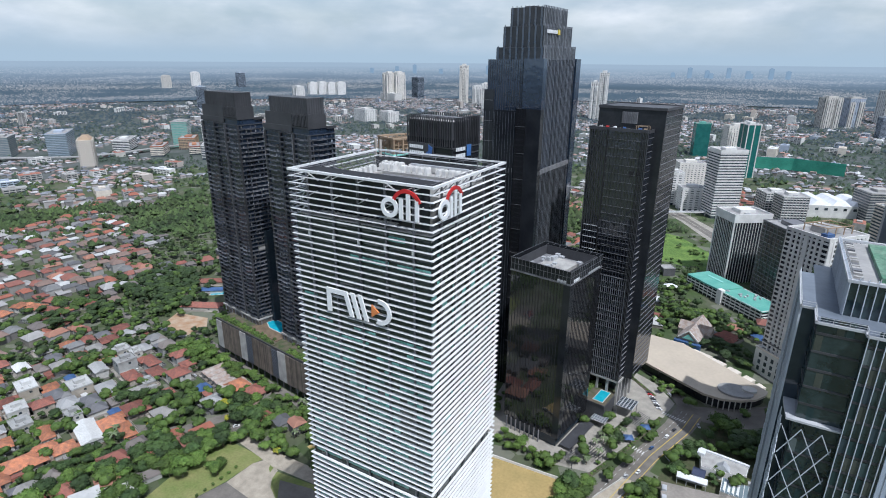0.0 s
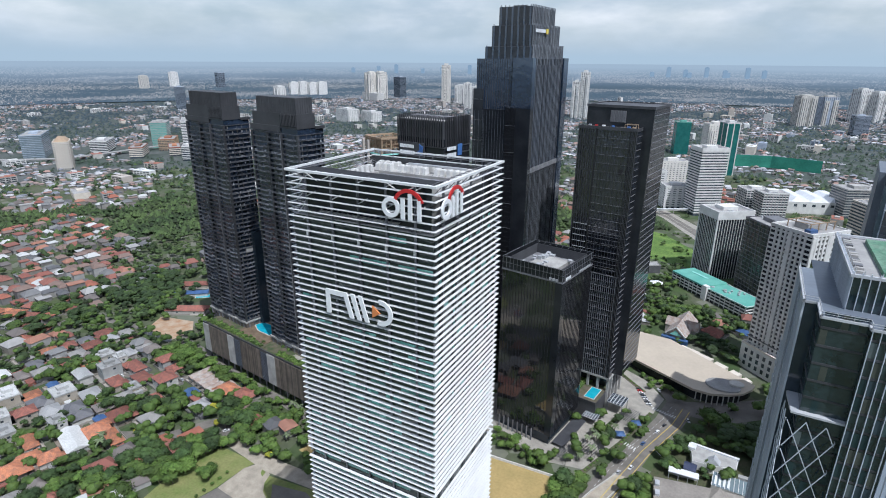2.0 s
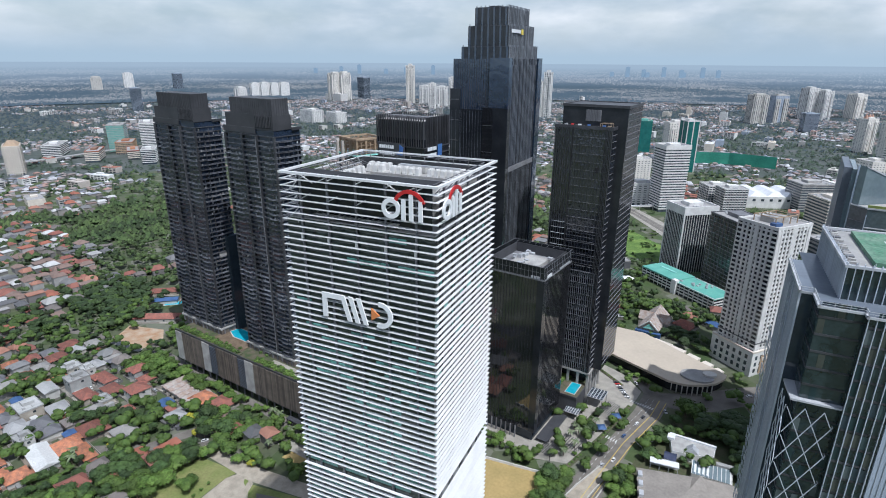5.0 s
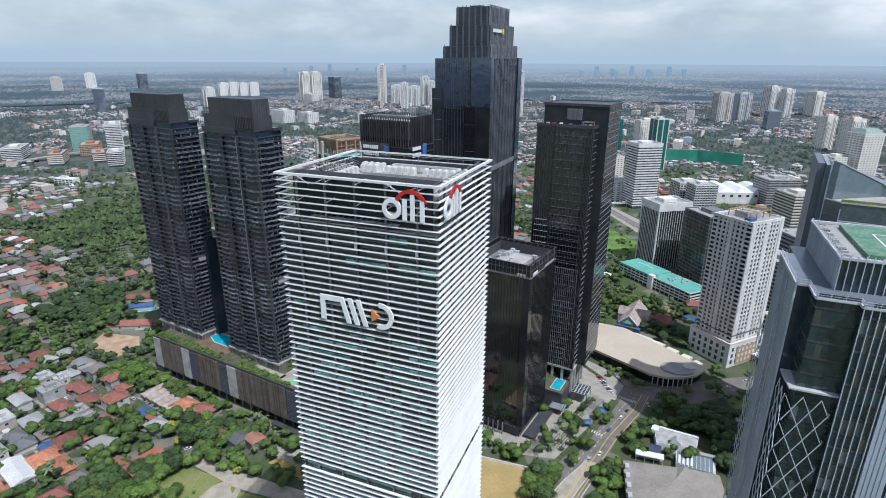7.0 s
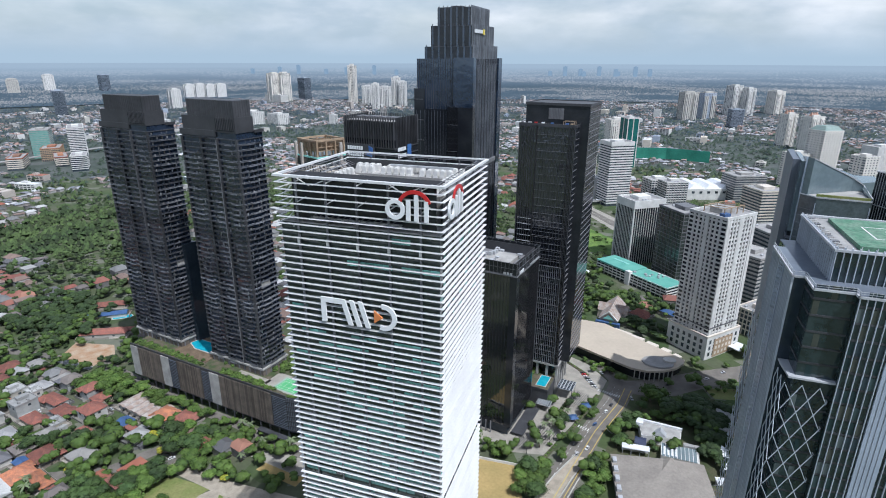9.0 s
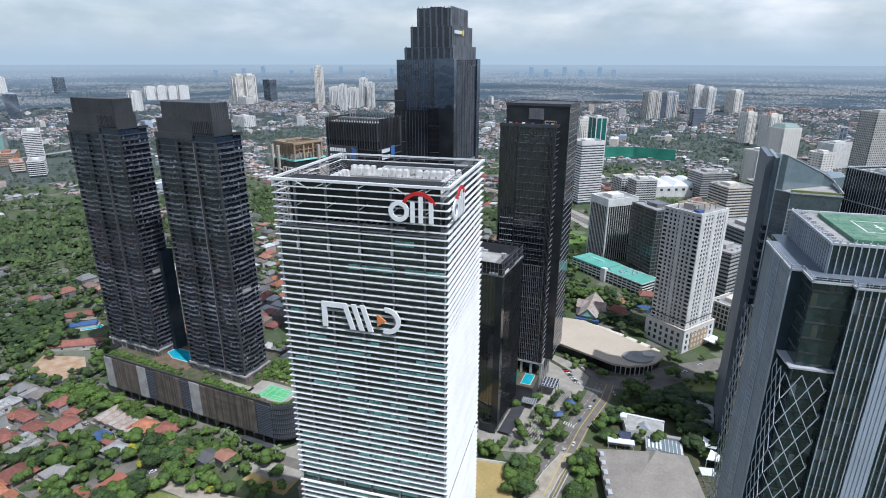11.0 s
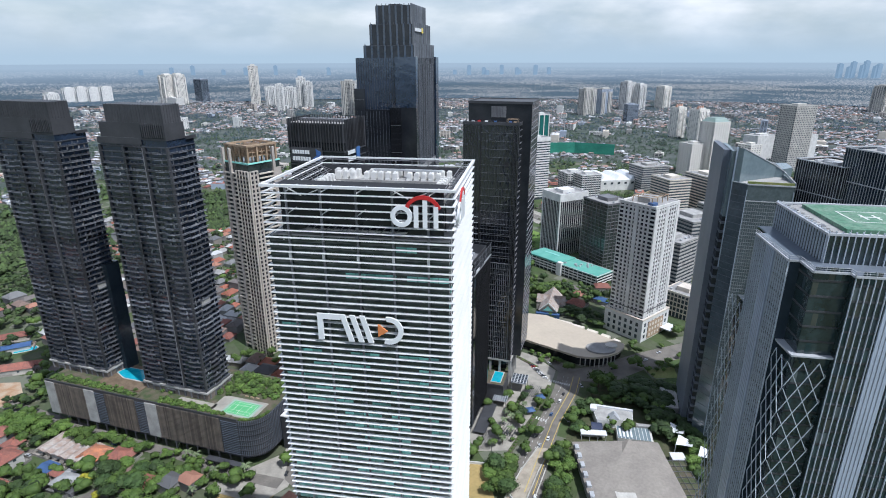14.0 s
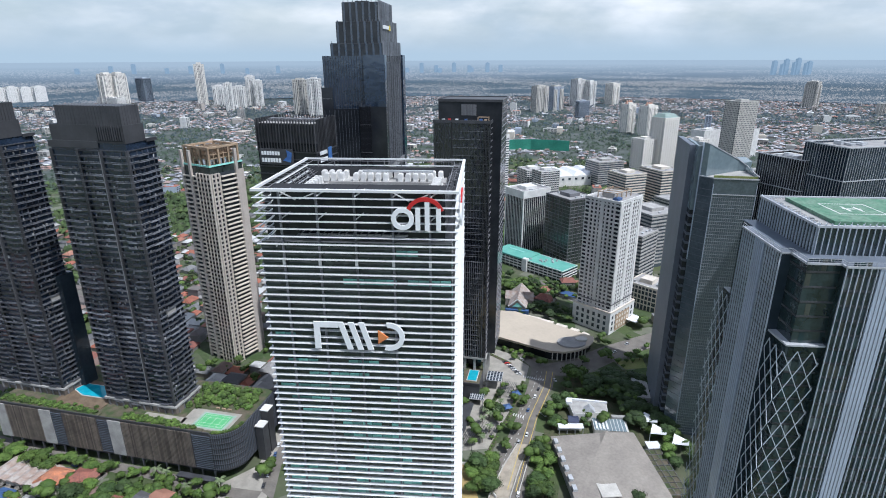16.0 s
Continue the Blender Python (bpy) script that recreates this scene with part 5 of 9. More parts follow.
def brown_tower():
    t = thing("apartment_tower", -168, 292, 0, -32, "taupe apartment tower with brown roof frame and balconies", "building", "towers")
    W, D, H = 30, 30, 156
    n = 46
    step = H / n
    box_part("glazing", (-W / 2, -D / 2, 0, W / 2, D / 2, H), GLASS_CITY, t)
    # two kinds of front: balcony bays between tall ribs, and pale walls with single windows
    box_part("wall_panel", (0.4, -D / 2 - 0.9, 0, W / 2 + 0.3, -D / 2 + 0.3, H), TAUPE, t)
    box_part("wall_panel", (W / 2 - 0.3, -D / 2 + 0.3, 0, W / 2 + 0.9, -7.6, H), TAUPE, t)
    box_part("wall_panel", (W / 2 - 0.3, 9.4, 0, W / 2 + 0.7, D / 2, H), TAUPE, t)
    pieces(t, "window", slab(1.5, 0.3, 1.9), GLASS_DARK, [(2.6 + 3.6 * j, -D / 2 - 0.92, step * k + 0.8, 0) for k in range(n) for j in range(4)] +
           [(W / 2 + 0.92, -13 + 3.4 * j, step * k + 0.8, 90) for k in range(n) for j in range(2)], 90)
    pieces(t, "wall_rib", slab(0.7, 0.6, H), CREAM, [(0.8 + 3.6 * j, -D / 2 - 1.1, 0, 0) for j in range(5)] + [(W / 2 + 1.1, -14.6 + 3.4 * j, 0, 90) for j in range(3)])
    pieces(t, "corner_rib", slab(2.2, 1.8, H + 16), TAUPE, [(-5.4, -D / 2 - 0.7, 0, 0), (W / 2 + 0.6, 8.2, 0, 90), (-W / 2 + 0.4, -D / 2 - 0.2, 0, 0)])
    for name, w, places in (("balcony", 7.4, [(-10.6, -D / 2 - 0.7, step * k, 0) for k in range(1, n)]), ("balcony", 4.0, [(-1.9, -D / 2 - 0.6, step * k, 0) for k in range(1, n)]),
                            ("balcony", 13.4, [(W / 2 + 0.7, 0.6, step * k, 90) for k in range(1, n)])):
        pieces(t, name, slab(w, 1.8, 0.95), CREAM, places)
    pieces(t, "floor_band", ring(W + 0.2, D + 0.2, 0.5, 0.4), TAUPE, [(0, 0, step * k, 0) for k in range(1, n)], 0)
    box_part("crown_block", (-W / 2 + 0.4, -D / 2 + 0.4, H, W / 2 - 0.4, D / 2 - 0.4, H + 6), GLASS_GREEN, t)
    bm = bmesh.new()
    ring(W + 0.2, D + 0.2, 1.2, 0.8)(bm)
    part("crown_band", bm, GLASS_TEAL, t).location.z = H + 5
    pieces(t, "roof_post", slab(1.4, 1.4, 13), BROWN, [(x, y, H + 6, 0) for x in (-13, -4.4, 4.4, 13) for y in (-13, 13)] + [(x, y, H + 6, 0) for x in (-13, 13) for y in (-4.4, 4.4)])
    bm = bmesh.new()
    ring(W - 2, D - 2, 1.4, 1.6)(bm)
    part("roof_frame", bm, BROWN, t).location.z = H + 17.8
    bm = bmesh.new()
    for z in (10, 13, 16):
        for k in range(13):
            quads(bm, -13 + 2.1 * k, -13, H + z, -12.5 + 2.1 * k, 13, H + z + 0.5)
            quads(bm, -13, -13 + 2.1 * k, H + z + 0.5, 13, -12.5 + 2.1 * k, H + z + 1)
    for k in range(6):
        for s in (-12.6, 12.6):
            quads(bm, -13 + 4.4 * k, s - 0.25, H + 6, -12.5 + 4.4 * k, s + 0.25, H + 18)
            quads(bm, s - 0.25, -13 + 4.4 * k, H + 6, s + 0.25, -12.5 + 4.4 * k, H + 18)
    part("roof_grille", bm, BROWN, t)


brown_tower()

# ---- the near tower with fins, a chamfered glass corner and a lattice ----
def lattice_tower():
    t = thing("office_tower", 87.6, -4.6, 0, -7.0, "glass tower with pale fins, steel lattice and green helipad", "building", "towers")
    # origin at the outer corner of the glass notch; +x along the front, +y along the side
    Z, LEDGE, TOP = 187.0, 164.5, 195.2
    box_part("glazing", (0.0, 0.0, 0, 44, 38.5, Z), MIRROR_GREEN, t, "dark green glass")
    box_part("parapet_glass", (0.3, 0.3, Z + 0.3, 8.0, 0.5, Z + 1.2), GLASS_BLUE, t)
    # fin walls
    box_part("fin_wall", (8.1, -1.9, 0, 44, -0.02, Z), MIRROR_GREEN, t)
    box_part("fin_wall", (-2.6, 7.6, 0, -0.02, 31.0, Z), GLASS_BLUE, t)
    pieces(t, "fin", slab(0.15, 0.42, Z), ALU, [(8.2 + 1.42 * k, -2.1, 0, 0) for k in range(6)] + [(21.4 + 1.42 * k, -2.1, 0, 0) for k in range(16)])
    pieces(t, "fin", slab(0.15, 0.42, Z), ALU, [(-2.8, 7.7 + 1.32 * k, 0, 90) for k in range(7)] + [(-2.8, 22.6 + 1.38 * k, 0, 90) for k in range(7)])
    box_part("panel_strip", (15.9, -2.35, 0, 20.6, -1.9, Z - 0.2), STEEL, t, "blue grey metal strip")
    box_part("panel_strip", (-3.05, 16.6, 0, -2.6, 22.0, Z - 0.2), STEEL, t, "blue grey metal strip")
    pieces(t, "strip_joint", slab(0.1, 0.12, Z - 0.6), FIN_SHADE, [(16.8 + 0.95 * k, -2.38, 0, 0) for k in range(4)] + [(-3.08, 17.7 + 1.08 * k, 0, 90) for k in range(4)])
    floors = [4.1 * k for k in range(1, 46)]
    pieces(t, "floor_band", slab(7.8, 0.16, 0.5), DARK_METAL, [(12, -1.95, z, 0) for z in floors])
    pieces(t, "floor_band", slab(23.5, 0.16, 0.5), DARK_METAL, [(32.4, -1.95, z, 0) for z in floors])
    pieces(t, "floor_band", slab(8.6, 0.16, 0.5), DARK_METAL, [(-2.65, 12, z, 90) for z in floors])
    pieces(t, "floor_band", slab(8.0, 0.16, 0.5), DARK_METAL, [(4.0, -0.04, z, 0) for z in floors if z < LEDGE + 30])
    pieces(t, "floor_band", slab(7.4, 0.16, 0.5), DARK_METAL, [(-0.04, 3.9, z, 90) for z in floors])
    # panes in several tones: blinds, ceilings and reflections put into their colour
    rr = random.Random(17)
    spots = []
    for z in floors:
        for k in range(5):
            if rr.random() < 0.2:
                spots.append((0.8 + 1.6 * k, -0.02, z + 0.55, 0))
            if rr.random() < 0.2:
                spots.append((-0.02, 0.8 + 1.5 * k, z + 0.55, 90))
        for k in range(21):
            if rr.random() < 0.4 and not 4.6 < k < 9:
                spots.append((8.9 + 1.42 * k, -1.93, z + 0.55, 0))
    rr.shuffle(spots)
    pieces(t, "pane", slab(1.25, 0.08, 3.3), PANE, spots, 60, "office panes toned for blinds and reflections")
    # shoulder roof
    bm = bmesh.new()
    prism(bm, [(-2.6, 7.6), (0, 7.6), (0, 0), (8.1, 0), (8.1, -1.9), (44, -1.9), (44, 38.5), (0, 38.5), (0, 31), (-2.6, 31)], Z, Z + 0.3)
    part("shoulder_roof", bm, mat("slate_roof_sheet", (0.2, 0.23, 0.28), (0.15, 0.175, 0.21), 8, 0.35, metal=0.2, grain=0.08), t)
    edge = [(-2.9, 31.2), (-2.9, 7.4), (-0.3, 7.4), (-0.3, -0.3), (7.9, -0.3), (7.9, -2.3), (44, -2.3)]
    for (x0, y0), (x1, y1) in zip(edge, edge[1:]):
        bm = bmesh.new()
        quads(bm, min(x0, x1) - 0.22, min(y0, y1) - 0.22, Z - 0.2, max(x0, x1) + 0.2, max(y0, y1) + 0.2, Z + 0.32)
        part("coping", bm, FIN, t)
    bm = bmesh.new()
    for (x0, y0), (x1, y1) in zip(edge, edge[1:]):
        beam(bm, (x0, y0, Z + 1.35), (x1, y1, Z + 1.35), 0.1)
        beam(bm, (x0, y0, Z + 0.85), (x1, y1, Z + 0.85), 0.07)
        n = max(1, int(math.hypot(x1 - x0, y1 - y0) / 2.2))
        for k in range(n + 1):
            px, py = x0 + (x1 - x0) * k / n, y0 + (y1 - y0) * k / n
            beam(bm, (px, py, Z + 0.3), (px, py, Z + 1.35), 0.08)
    part("shoulder_rail", bm, FIN, t)
    # crown with fins and the pad
    box_part("crown_block", (4.2, 6.0, Z, 44, 38.2, TOP - 0.8), MIRROR_GREEN, t)
    pieces(t, "crown_fin", slab(0.15, 0.42, 8.6), ALU, [(4.2 + 1.5 * k, 5.85, Z + 0.1, 0) for k in range(27)] + [(4.05, 6.4 + 1.5 * k, Z + 0.1, 90) for k in range(22)])
    bm = bmesh.new()
    quads(bm, 3.7, 5.6, TOP - 0.6, 44, 6.3, TOP)
    quads(bm, 3.7, 6.3, TOP - 0.6, 4.4, 38.4, TOP)
    quads(bm, 4.4, 37.8, TOP - 0.6, 44, 38.4, TOP)
    part("crown_rail", bm, FIN, t)
    box_part("gutter_deck", (4.4, 6.3, TOP - 1.0, 44, 37.8, TOP - 0.7), ROOF_GREY, t)
    rr = random.Random(8)
    for k in range(16):
        y = 7.5 + 1.85 * k
        box_part("roof_unit", (5.0, y, TOP - 0.7, 6.6, y + rr.uniform(0.8, 1.5), TOP - rr.uniform(0.0, 0.45)), CONCRETE if k % 3 else DARK_LIGHT, t)
    box_part("helipad", (9.5, 9.0, TOP - 0.7, 40, 35, TOP + 0.3), HELIPAD, t, "worn green helipad")
    pieces(t, "pad_line", slab(0.35, 11, 0.03), PAINT, [(15, 22, TOP + 0.31, 0), (27, 22, TOP + 0.31, 0)])
    pieces(t, "pad_line", slab(12.35, 0.35, 0.03), PAINT, [(21, 16.5, TOP + 0.315, 0), (21, 27.5, TOP + 0.315, 0)])
    pieces(t, "pad_line", slab(0.6, 5, 0.03), PAINT, [(19.4, 22, TOP + 0.32, 0), (22.6, 22, TOP + 0.32, 0), (21, 22, TOP + 0.325, 90)])
    pieces(t, "pad_post", slab(0.12, 0.12, 0.9), FIN, [(4.6, 7 + 2.4 * k, TOP, 0) for k in range(13)] + [(6 + 3 * k, 6.1, TOP, 0) for k in range(12)])
    # ledge under the glass corner
    bm = bmesh.new()
    prism(bm, [(-2.2, 7.5), (-2.2, 5.4), (-1.6, -1.4), (8.1, -1.4), (8.1, 0), (0, 0), (0, 7.5)], LEDGE - 0.15, LEDGE + 0.3)
    bmesh.ops.recalc_face_normals(bm, faces=bm.faces)
    part("ledge", bm, FIN, t)
    # lattice round the corners: two families of bars, 3.65 m apart, rising 2.06 m for each metre along
    def lattice(a, b, start, put):
        for sign in (1, -1):
            for k in range(-60, 60):
                u0 = start + 3.65 * k
                lo, hi = max(0.0, min((a - u0) * sign, (b - u0) * sign) * 2.06), max((a - u0) * sign, (b - u0) * sign) * 2.06
                lo, hi = max(lo, 0.0), min(hi, 110.0)
                if hi - lo < 0.8:
                    continue
                bm = bmesh.new()
                beam(bm, put(u0 + sign * lo / 2.06, LEDGE - 1.5 - lo), put(u0 + sign * hi / 2.06, LEDGE - 1.5 - hi), 0.17)
                part("lattice_bar", bm, ALU, t)
    lattice(-1.9, 7.2, -2.1, lambda u, z: (u, -1.5, z))
    lattice(-1.5, 9.4, -1.5, lambda v, z: (-2.2, v, z))
    lattice(31.4, 43.4, 31.4, lambda v, z: (-2.4, v, z))
    pieces(t, "lattice_tie", slab(0.16, 1.0, 0.16), FIN, [(7.3, -1.0, LEDGE - 4.9 - 7.5 * j, 0) for j in range(13)])
    box_part("rear_bay", (-0.6, 31.0, 0, 3, 43.0, LEDGE - 2), GLASS_GREEN, t)


lattice_tower()


def slanted_tower():
    t = thing("office_tower", 146, 173, 0, -14.0, "blue glass tower with sloping roof terrace", "building", "towers")
    W, D = 32.0, 56.0
    bm = bmesh.new()
    prism(bm, [(2.6, 6.5), (9, 0), (W, 0), (W, D), (2.6, D)], 0, 171)
    part("glazing", bm, GRID_GLASS, t)
    # glass wall behind the terrace, high at one end
    bm = bmesh.new()
    low = [(5.6, 5.0), (W - 5, 24), (W, 25), (W, D - 12), (2.8, D - 12), (2.8, 6.8)]
    high = [189.5, 178.0, 174.5, 176.0, 186.0, 190.0]
    a = [bm.verts.new((x, y, 171)) for x, y in low]
    c = [bm.verts.new((x, y, z)) for (x, y), z in zip(low, high)]
    bm.faces.new(a[::-1])
    bm.faces.new((c[0], c[1], c[4], c[5]))
    bm.faces.new((c[1], c[2], c[3], c[4]))
    for i in range(6):
        bm.faces.new((a[i], a[(i + 1) % 6], c[(i + 1) % 6], c[i]))
    part("glass_screen", bm, SLATE_GLASS, t, "sloping slate glass screen")
    bm = bmesh.new()
    beam(bm, (5.6, 4.9, 189.6), (W - 5, 23.9, 178.1), 0.4)
    beam(bm, (W - 5, 23.9, 178.1), (W + 0.1, 24.9, 174.6), 0.4)
    beam(bm, (W + 0.1, 25, 174.6), (W + 0.1, 0.2, 172.6), 0.4)
    part("screen_rail", bm, FIN, t)
    box_part("screen_end", (W - 0.3, 0.1, 171, W - 0.05, 24.8, 172.8), SLATE_GLASS, t)
    bm = bmesh.new()
    prism(bm, [(9, 0.3), (W - 0.4, 0.3), (W - 0.4, 24.8), (W - 5, 23.8), (6, 4.8)], 171, 171.3)
    part("terrace", bm, CONCRETE, t, "grey paved roof terrace")
    box_part("planter", (9, 0.3, 171.3, W - 0.4, 1.3, 172.6), GRASS, t)
    box_part("coping", (8.8, -0.3, 170.7, W + 0.3, 0.25, 171.4), FIN, t)
    box_part("coping", (9, -0.3, 161.7, W + 0.3, 0.1, 162.2), FIN, t)
    bm = bmesh.new()
    beam(bm, (2.5, 6.3, 171.2), (9, -0.2, 171.2), 0.5)
    part("coping", bm, FIN, t)
    # the blank side blade and the slot of balconies beside it
    bm = bmesh.new()
    prism(bm, [(-2.5, 17), (0.6, 17), (0.6, D), (-2.5, D)], 0, 187)
    part("side_blade", bm, mat("pale_slate_panel", (0.15, 0.17, 0.205), (0.125, 0.145, 0.175), 10, 0.45, grain=0.08), t, "slate grey side wall")
    box_part("slot", (0.6, 9, 0, 2.6, D - 1, 150), GLASS_DARK, t)
    box_part("slot_glass", (0.6, 9, 150, 2.7, D - 13, 187.5), SLATE_GLASS, t)
    box_part("blade_edge", (2.2, 6.4, 120, 2.9, 7.4, 190), STEEL, t, "pale metal blade edge")
    pieces(t, "balcony", slab(2.4, 9.0, 1.3), SLATE, [(1.4, 12.0, 6 + 5.6 * k, 0) for k in range(26)])
    pieces(t, "mullion", slab(0.12, 0.2, 160), FIN_SHADE, [(9.6 + 1.1 * k, -0.04, 1, 0) for k in range(20)])
    pieces(t, "floor_band", slab(W - 9.2, 0.18, 0.26), FIN_SHADE, [(W / 2 + 4.5, -0.05, 2 + 2.0 * k, 0) for k in range(80)])
    pieces(t, "floor_band", slab(9.0, 0.14, 0.22), SLATE, [(5.75, 3.2, 4 + 4.0 * k, -45.4) for k in range(41)])
    pieces(t, "floor_band", slab(D - 1, 0.24, 0.4), SLATE, [(W + 0.05, D / 2, 4 + 4.0 * k, 90) for k in range(40)])
    pieces(t, "corner_fin", slab(0.35, 0.5, 168), STEEL, [(9.1, -0.1, 0, 0), (W - 0.2, -0.1, 0, 0)])
    # unseen lower wing behind the main front, added to shade the low hall
    bm = bmesh.new()
    prism(bm, [(12, D - 2), (W, D - 8), (46, 62), (47, 80), (34, 78), (16, 65)], 0, 171)
    bmesh.ops.recalc_face_normals(bm, faces=bm.faces)
    part("rear_wing", bm, SLATE_GLASS, t)
    box_part("entrance_wing", (-14, 26, 0, -3, 54, 8), CONCRETE, t)
    sails = new("shade_sail")
    sails.matrix_basis = local(t, -8, -12)
    tagged(sails, "white tent sails over the forecourt", "canopy")
    for x, y in ((0, 0), (12, -8), (-4, 12)):
        bm = bmesh.new()
        v = [bm.verts.new(p) for p in ((x, y, 6), (x + 9, y - 3, 8.5), (x + 11, y + 5, 6), (x + 2, y + 7, 9))]
        w = [bm.verts.new(q.co - Vector((0, 0, 0.2))) for q in v]
        for f in ((v[0], v[1], v[2]), (v[0], v[2], v[3]), (w[2], w[1], w[0]), (w[3], w[2], w[0])):
            bm.faces.new(f)
        beam(bm, (x, y, 0), (x, y, 6), 0.3)
        beam(bm, (x + 11, y + 5, 0), (x + 11, y + 5, 6), 0.3)
        part("sail", bm, WHITE_ROOF, sails)


slanted_tower()


def finned_tower(x, y, turn, w, d, h, group, dark, roof):
    t = thing("office_tower", x, y, 0, turn, "black office tower with pale vertical fins", "building", group)
    box_part("glazing", (0, 0, 0, w, d, h - 1.0), dark, t)
    fins(t, "fin", w, d, 0, h + 1.0, 1.5, 0.15, 0.1, FIN, "fl", 200, w / 2, d / 2)
    box_part("roof", (0.4, 0.4, h - 1.0, w - 0.4, d - 0.4, h - 0.4), roof, t)
    rr = random.Random(int(x))
    for k in range(6):
        px, py = rr.uniform(2, w - 6), rr.uniform(6, d - 8)
        box_part("roof_unit", (px, py, h - 0.4, px + rr.uniform(2, 4), py + rr.uniform(2, 5), h + rr.uniform(0.4, 1.6)), GALV, t)
    bm = bmesh.new()
    ring(w, d, 3.4, 0.4)(bm)
    part("roof_screen", bm, dark, t).location = (w / 2, d / 2, h - 3)
    for z in (h - 16, h + 0.6):
        bm = bmesh.new()
        ring(w + 0.8, d + 0.8, 0.45, 0.6)(bm)
        part("belt", bm, FIN, t).location = (w / 2, d / 2, z)


finned_tower(192.2, 153, 17, 24, 29, 183.0, "towers", GLASS_DARK, CONCRETE_PALE)
finned_tower(199.5, 133, 12, 60, 26, 192.5, "towers", GLASS_BLUE, ROOF_GREY)

# ---- offices, flats and halls of the town ----
BLOCKED = [(-377, 270, 11), (-350, 203, 23), (-25, 22, 46), (-31, 262, 52), (20, 258, 34), (-12, 195, 34), (-80, 186, 30), (-265, 190, 34), (-185, 172, 34), (-135, 165, 34), (-225, 182, 34),
           (-168, 292, 26), (110, 14, 44), (165, 190, 34), (172, 222, 30), (190, 140, 52), (98, 134, 44), (95, 303, 50), (60, 320, 40), (85, 376, 28), (157, 336, 34), (119, 479, 42), (124, 556, 36), (-8, 130, 30), (-165, 70, 30)]


def city(x, y, w, d, h, turn, label, **style):
    """A tower at a place of the flat town, settled on the ground sheet, smaller where the sheet draws the distance in."""
    sx, sy, sz = settle(x, y)
    k = math.hypot(sx - HUB[0], sy - HUB[1]) / math.hypot(x - HUB[0], y - HUB[1])
    BLOCKED.append((x, y, 0.62 * math.hypot(w, d) + 6))
    if math.hypot(x, y) > 1150:
        style.setdefault("band_limit", 0)
        style.setdefault("pier_limit", 0)
    name = style.pop("name", "office_block")
    t = tower(name, sx, sy, turn, w * k, d * k, h * k, label, z0=sz, **style)
    if name == "apartment_tower" and h > 80:
        # projecting wings and a stepped head give the blocks their broken outline
        rw = random.Random(int(x + 3 * y))
        wall, glass = style["crown"] if "crown" in style else WHITE_WALL, style["core"]
        W, D, H = w * k, d * k, h * k
        for s in (-1, 1):
            a, top = W * rw.uniform(0.24, 0.32), H * rw.uniform(0.86, 0.97)
            c = s * W * 0.3
            box_part("wing", (c - a / 2, -D * 0.62, 0, c + a / 2, D * 0.62, top), wall, t)
            for g in (-0.25, 0.25):
                box_part("window_strip", (c + a * g - a * 0.06, -D * 0.62 - 0.25, 2, c + a * g + a * 0.06, -D * 0.62 - 0.02, top - 3), glass, t)
        b = W * rw.uniform(0.2, 0.3)
        box_part("head_block", (-b, -D * 0.3, H, b, D * 0.3, H * 1.05), wall, t)
    return t


CREAM_PALE = mat("pale_cream_render", (0.74, 0.71, 0.66), (0.66, 0.63, 0.58), 12, 0.8, grain=0.06)
white_flats = dict(core=GLASS_CITY, band=WHITE_WALL, band_h=2.6, pier=WHITE_WALL, pier_step=9, pier_w=4.0, floors=26, name="apartment_tower")
cream_flats = dict(core=GLASS_CITY, band=CREAM_PALE, band_h=2.6, pier=CREAM_PALE, pier_step=7, pier_w=3.4, floors=26, crown=CREAM_PALE, name="apartment_tower")
# far grey flats in a paler concrete, haze put into their tone
grey_flats = dict(core=GLASS_CITY, band=CONCRETE_PALE, band_h=2.2, pier=CONCRETE_PALE, pier_step=8, pier_w=3.4, floors=26, crown=CONCRETE_PALE, name="apartment_tower")
blue_office = dict(core=GLASS_BLUE, band=STEEL, band_h=0.9, floors=24, crown=STEEL)
# slender towers far off
t = city(-1173, 2922, 44, 44, 205, 10, "slender cream tower with pointed top", **cream_flats)
bm = bmesh.new()
prism(bm, [(-9, -9), (9, -9), (9, 9), (-9, 9)], 0, 22, [(-1, -1), (1, -1), (1, 1), (-1, 1)])
part("spire", bm, CREAM, t).location.z = 178
city(-1068, 2878, 56, 40, 100, 0, "white apartment tower in a cluster", **white_flats)
city(-929, 2609, 34, 34, 124, 12, "white apartment tower in a cluster", **white_flats)
city(-930, 2766, 58, 40, 102, 5, "white apartment tower in a cluster", **white_flats)
city(-900, 2866, 44, 40, 146, 8, "white apartment tower in a cluster", **white_flats)
city(-855, 2840, 40, 40, 126, 8, "white apartment tower in a cluster", **white_flats)
city(-543, 2391, 58, 40, 146, -8, "grey apartment tower in a far row", **grey_flats)
city(-468, 2312, 50, 36, 152, -8, "white apartment tower in a far row", **white_flats)
city(513, 2432, 66, 40, 112, 25, "grey apartment slab in a far group", **grey_flats)
city(604, 2511, 56, 40, 108, 20, "blue grey apartment slab in a far group", **dict(grey_flats, band=STEEL, pier=STEEL))
city(760, 2720, 52, 46, 130, 30, "white apartment tower in a far group", **white_flats)
city(815, 2710, 46, 46, 120, 30, "white apartment tower in a far group", **white_flats)
city(967, 2814, 58, 46, 104, 35, "cream apartment tower with red brown roof", **cream_flats)
city(638, 2175, 46, 34, 66, 12, "dark blue glass office far off", **blue_office)
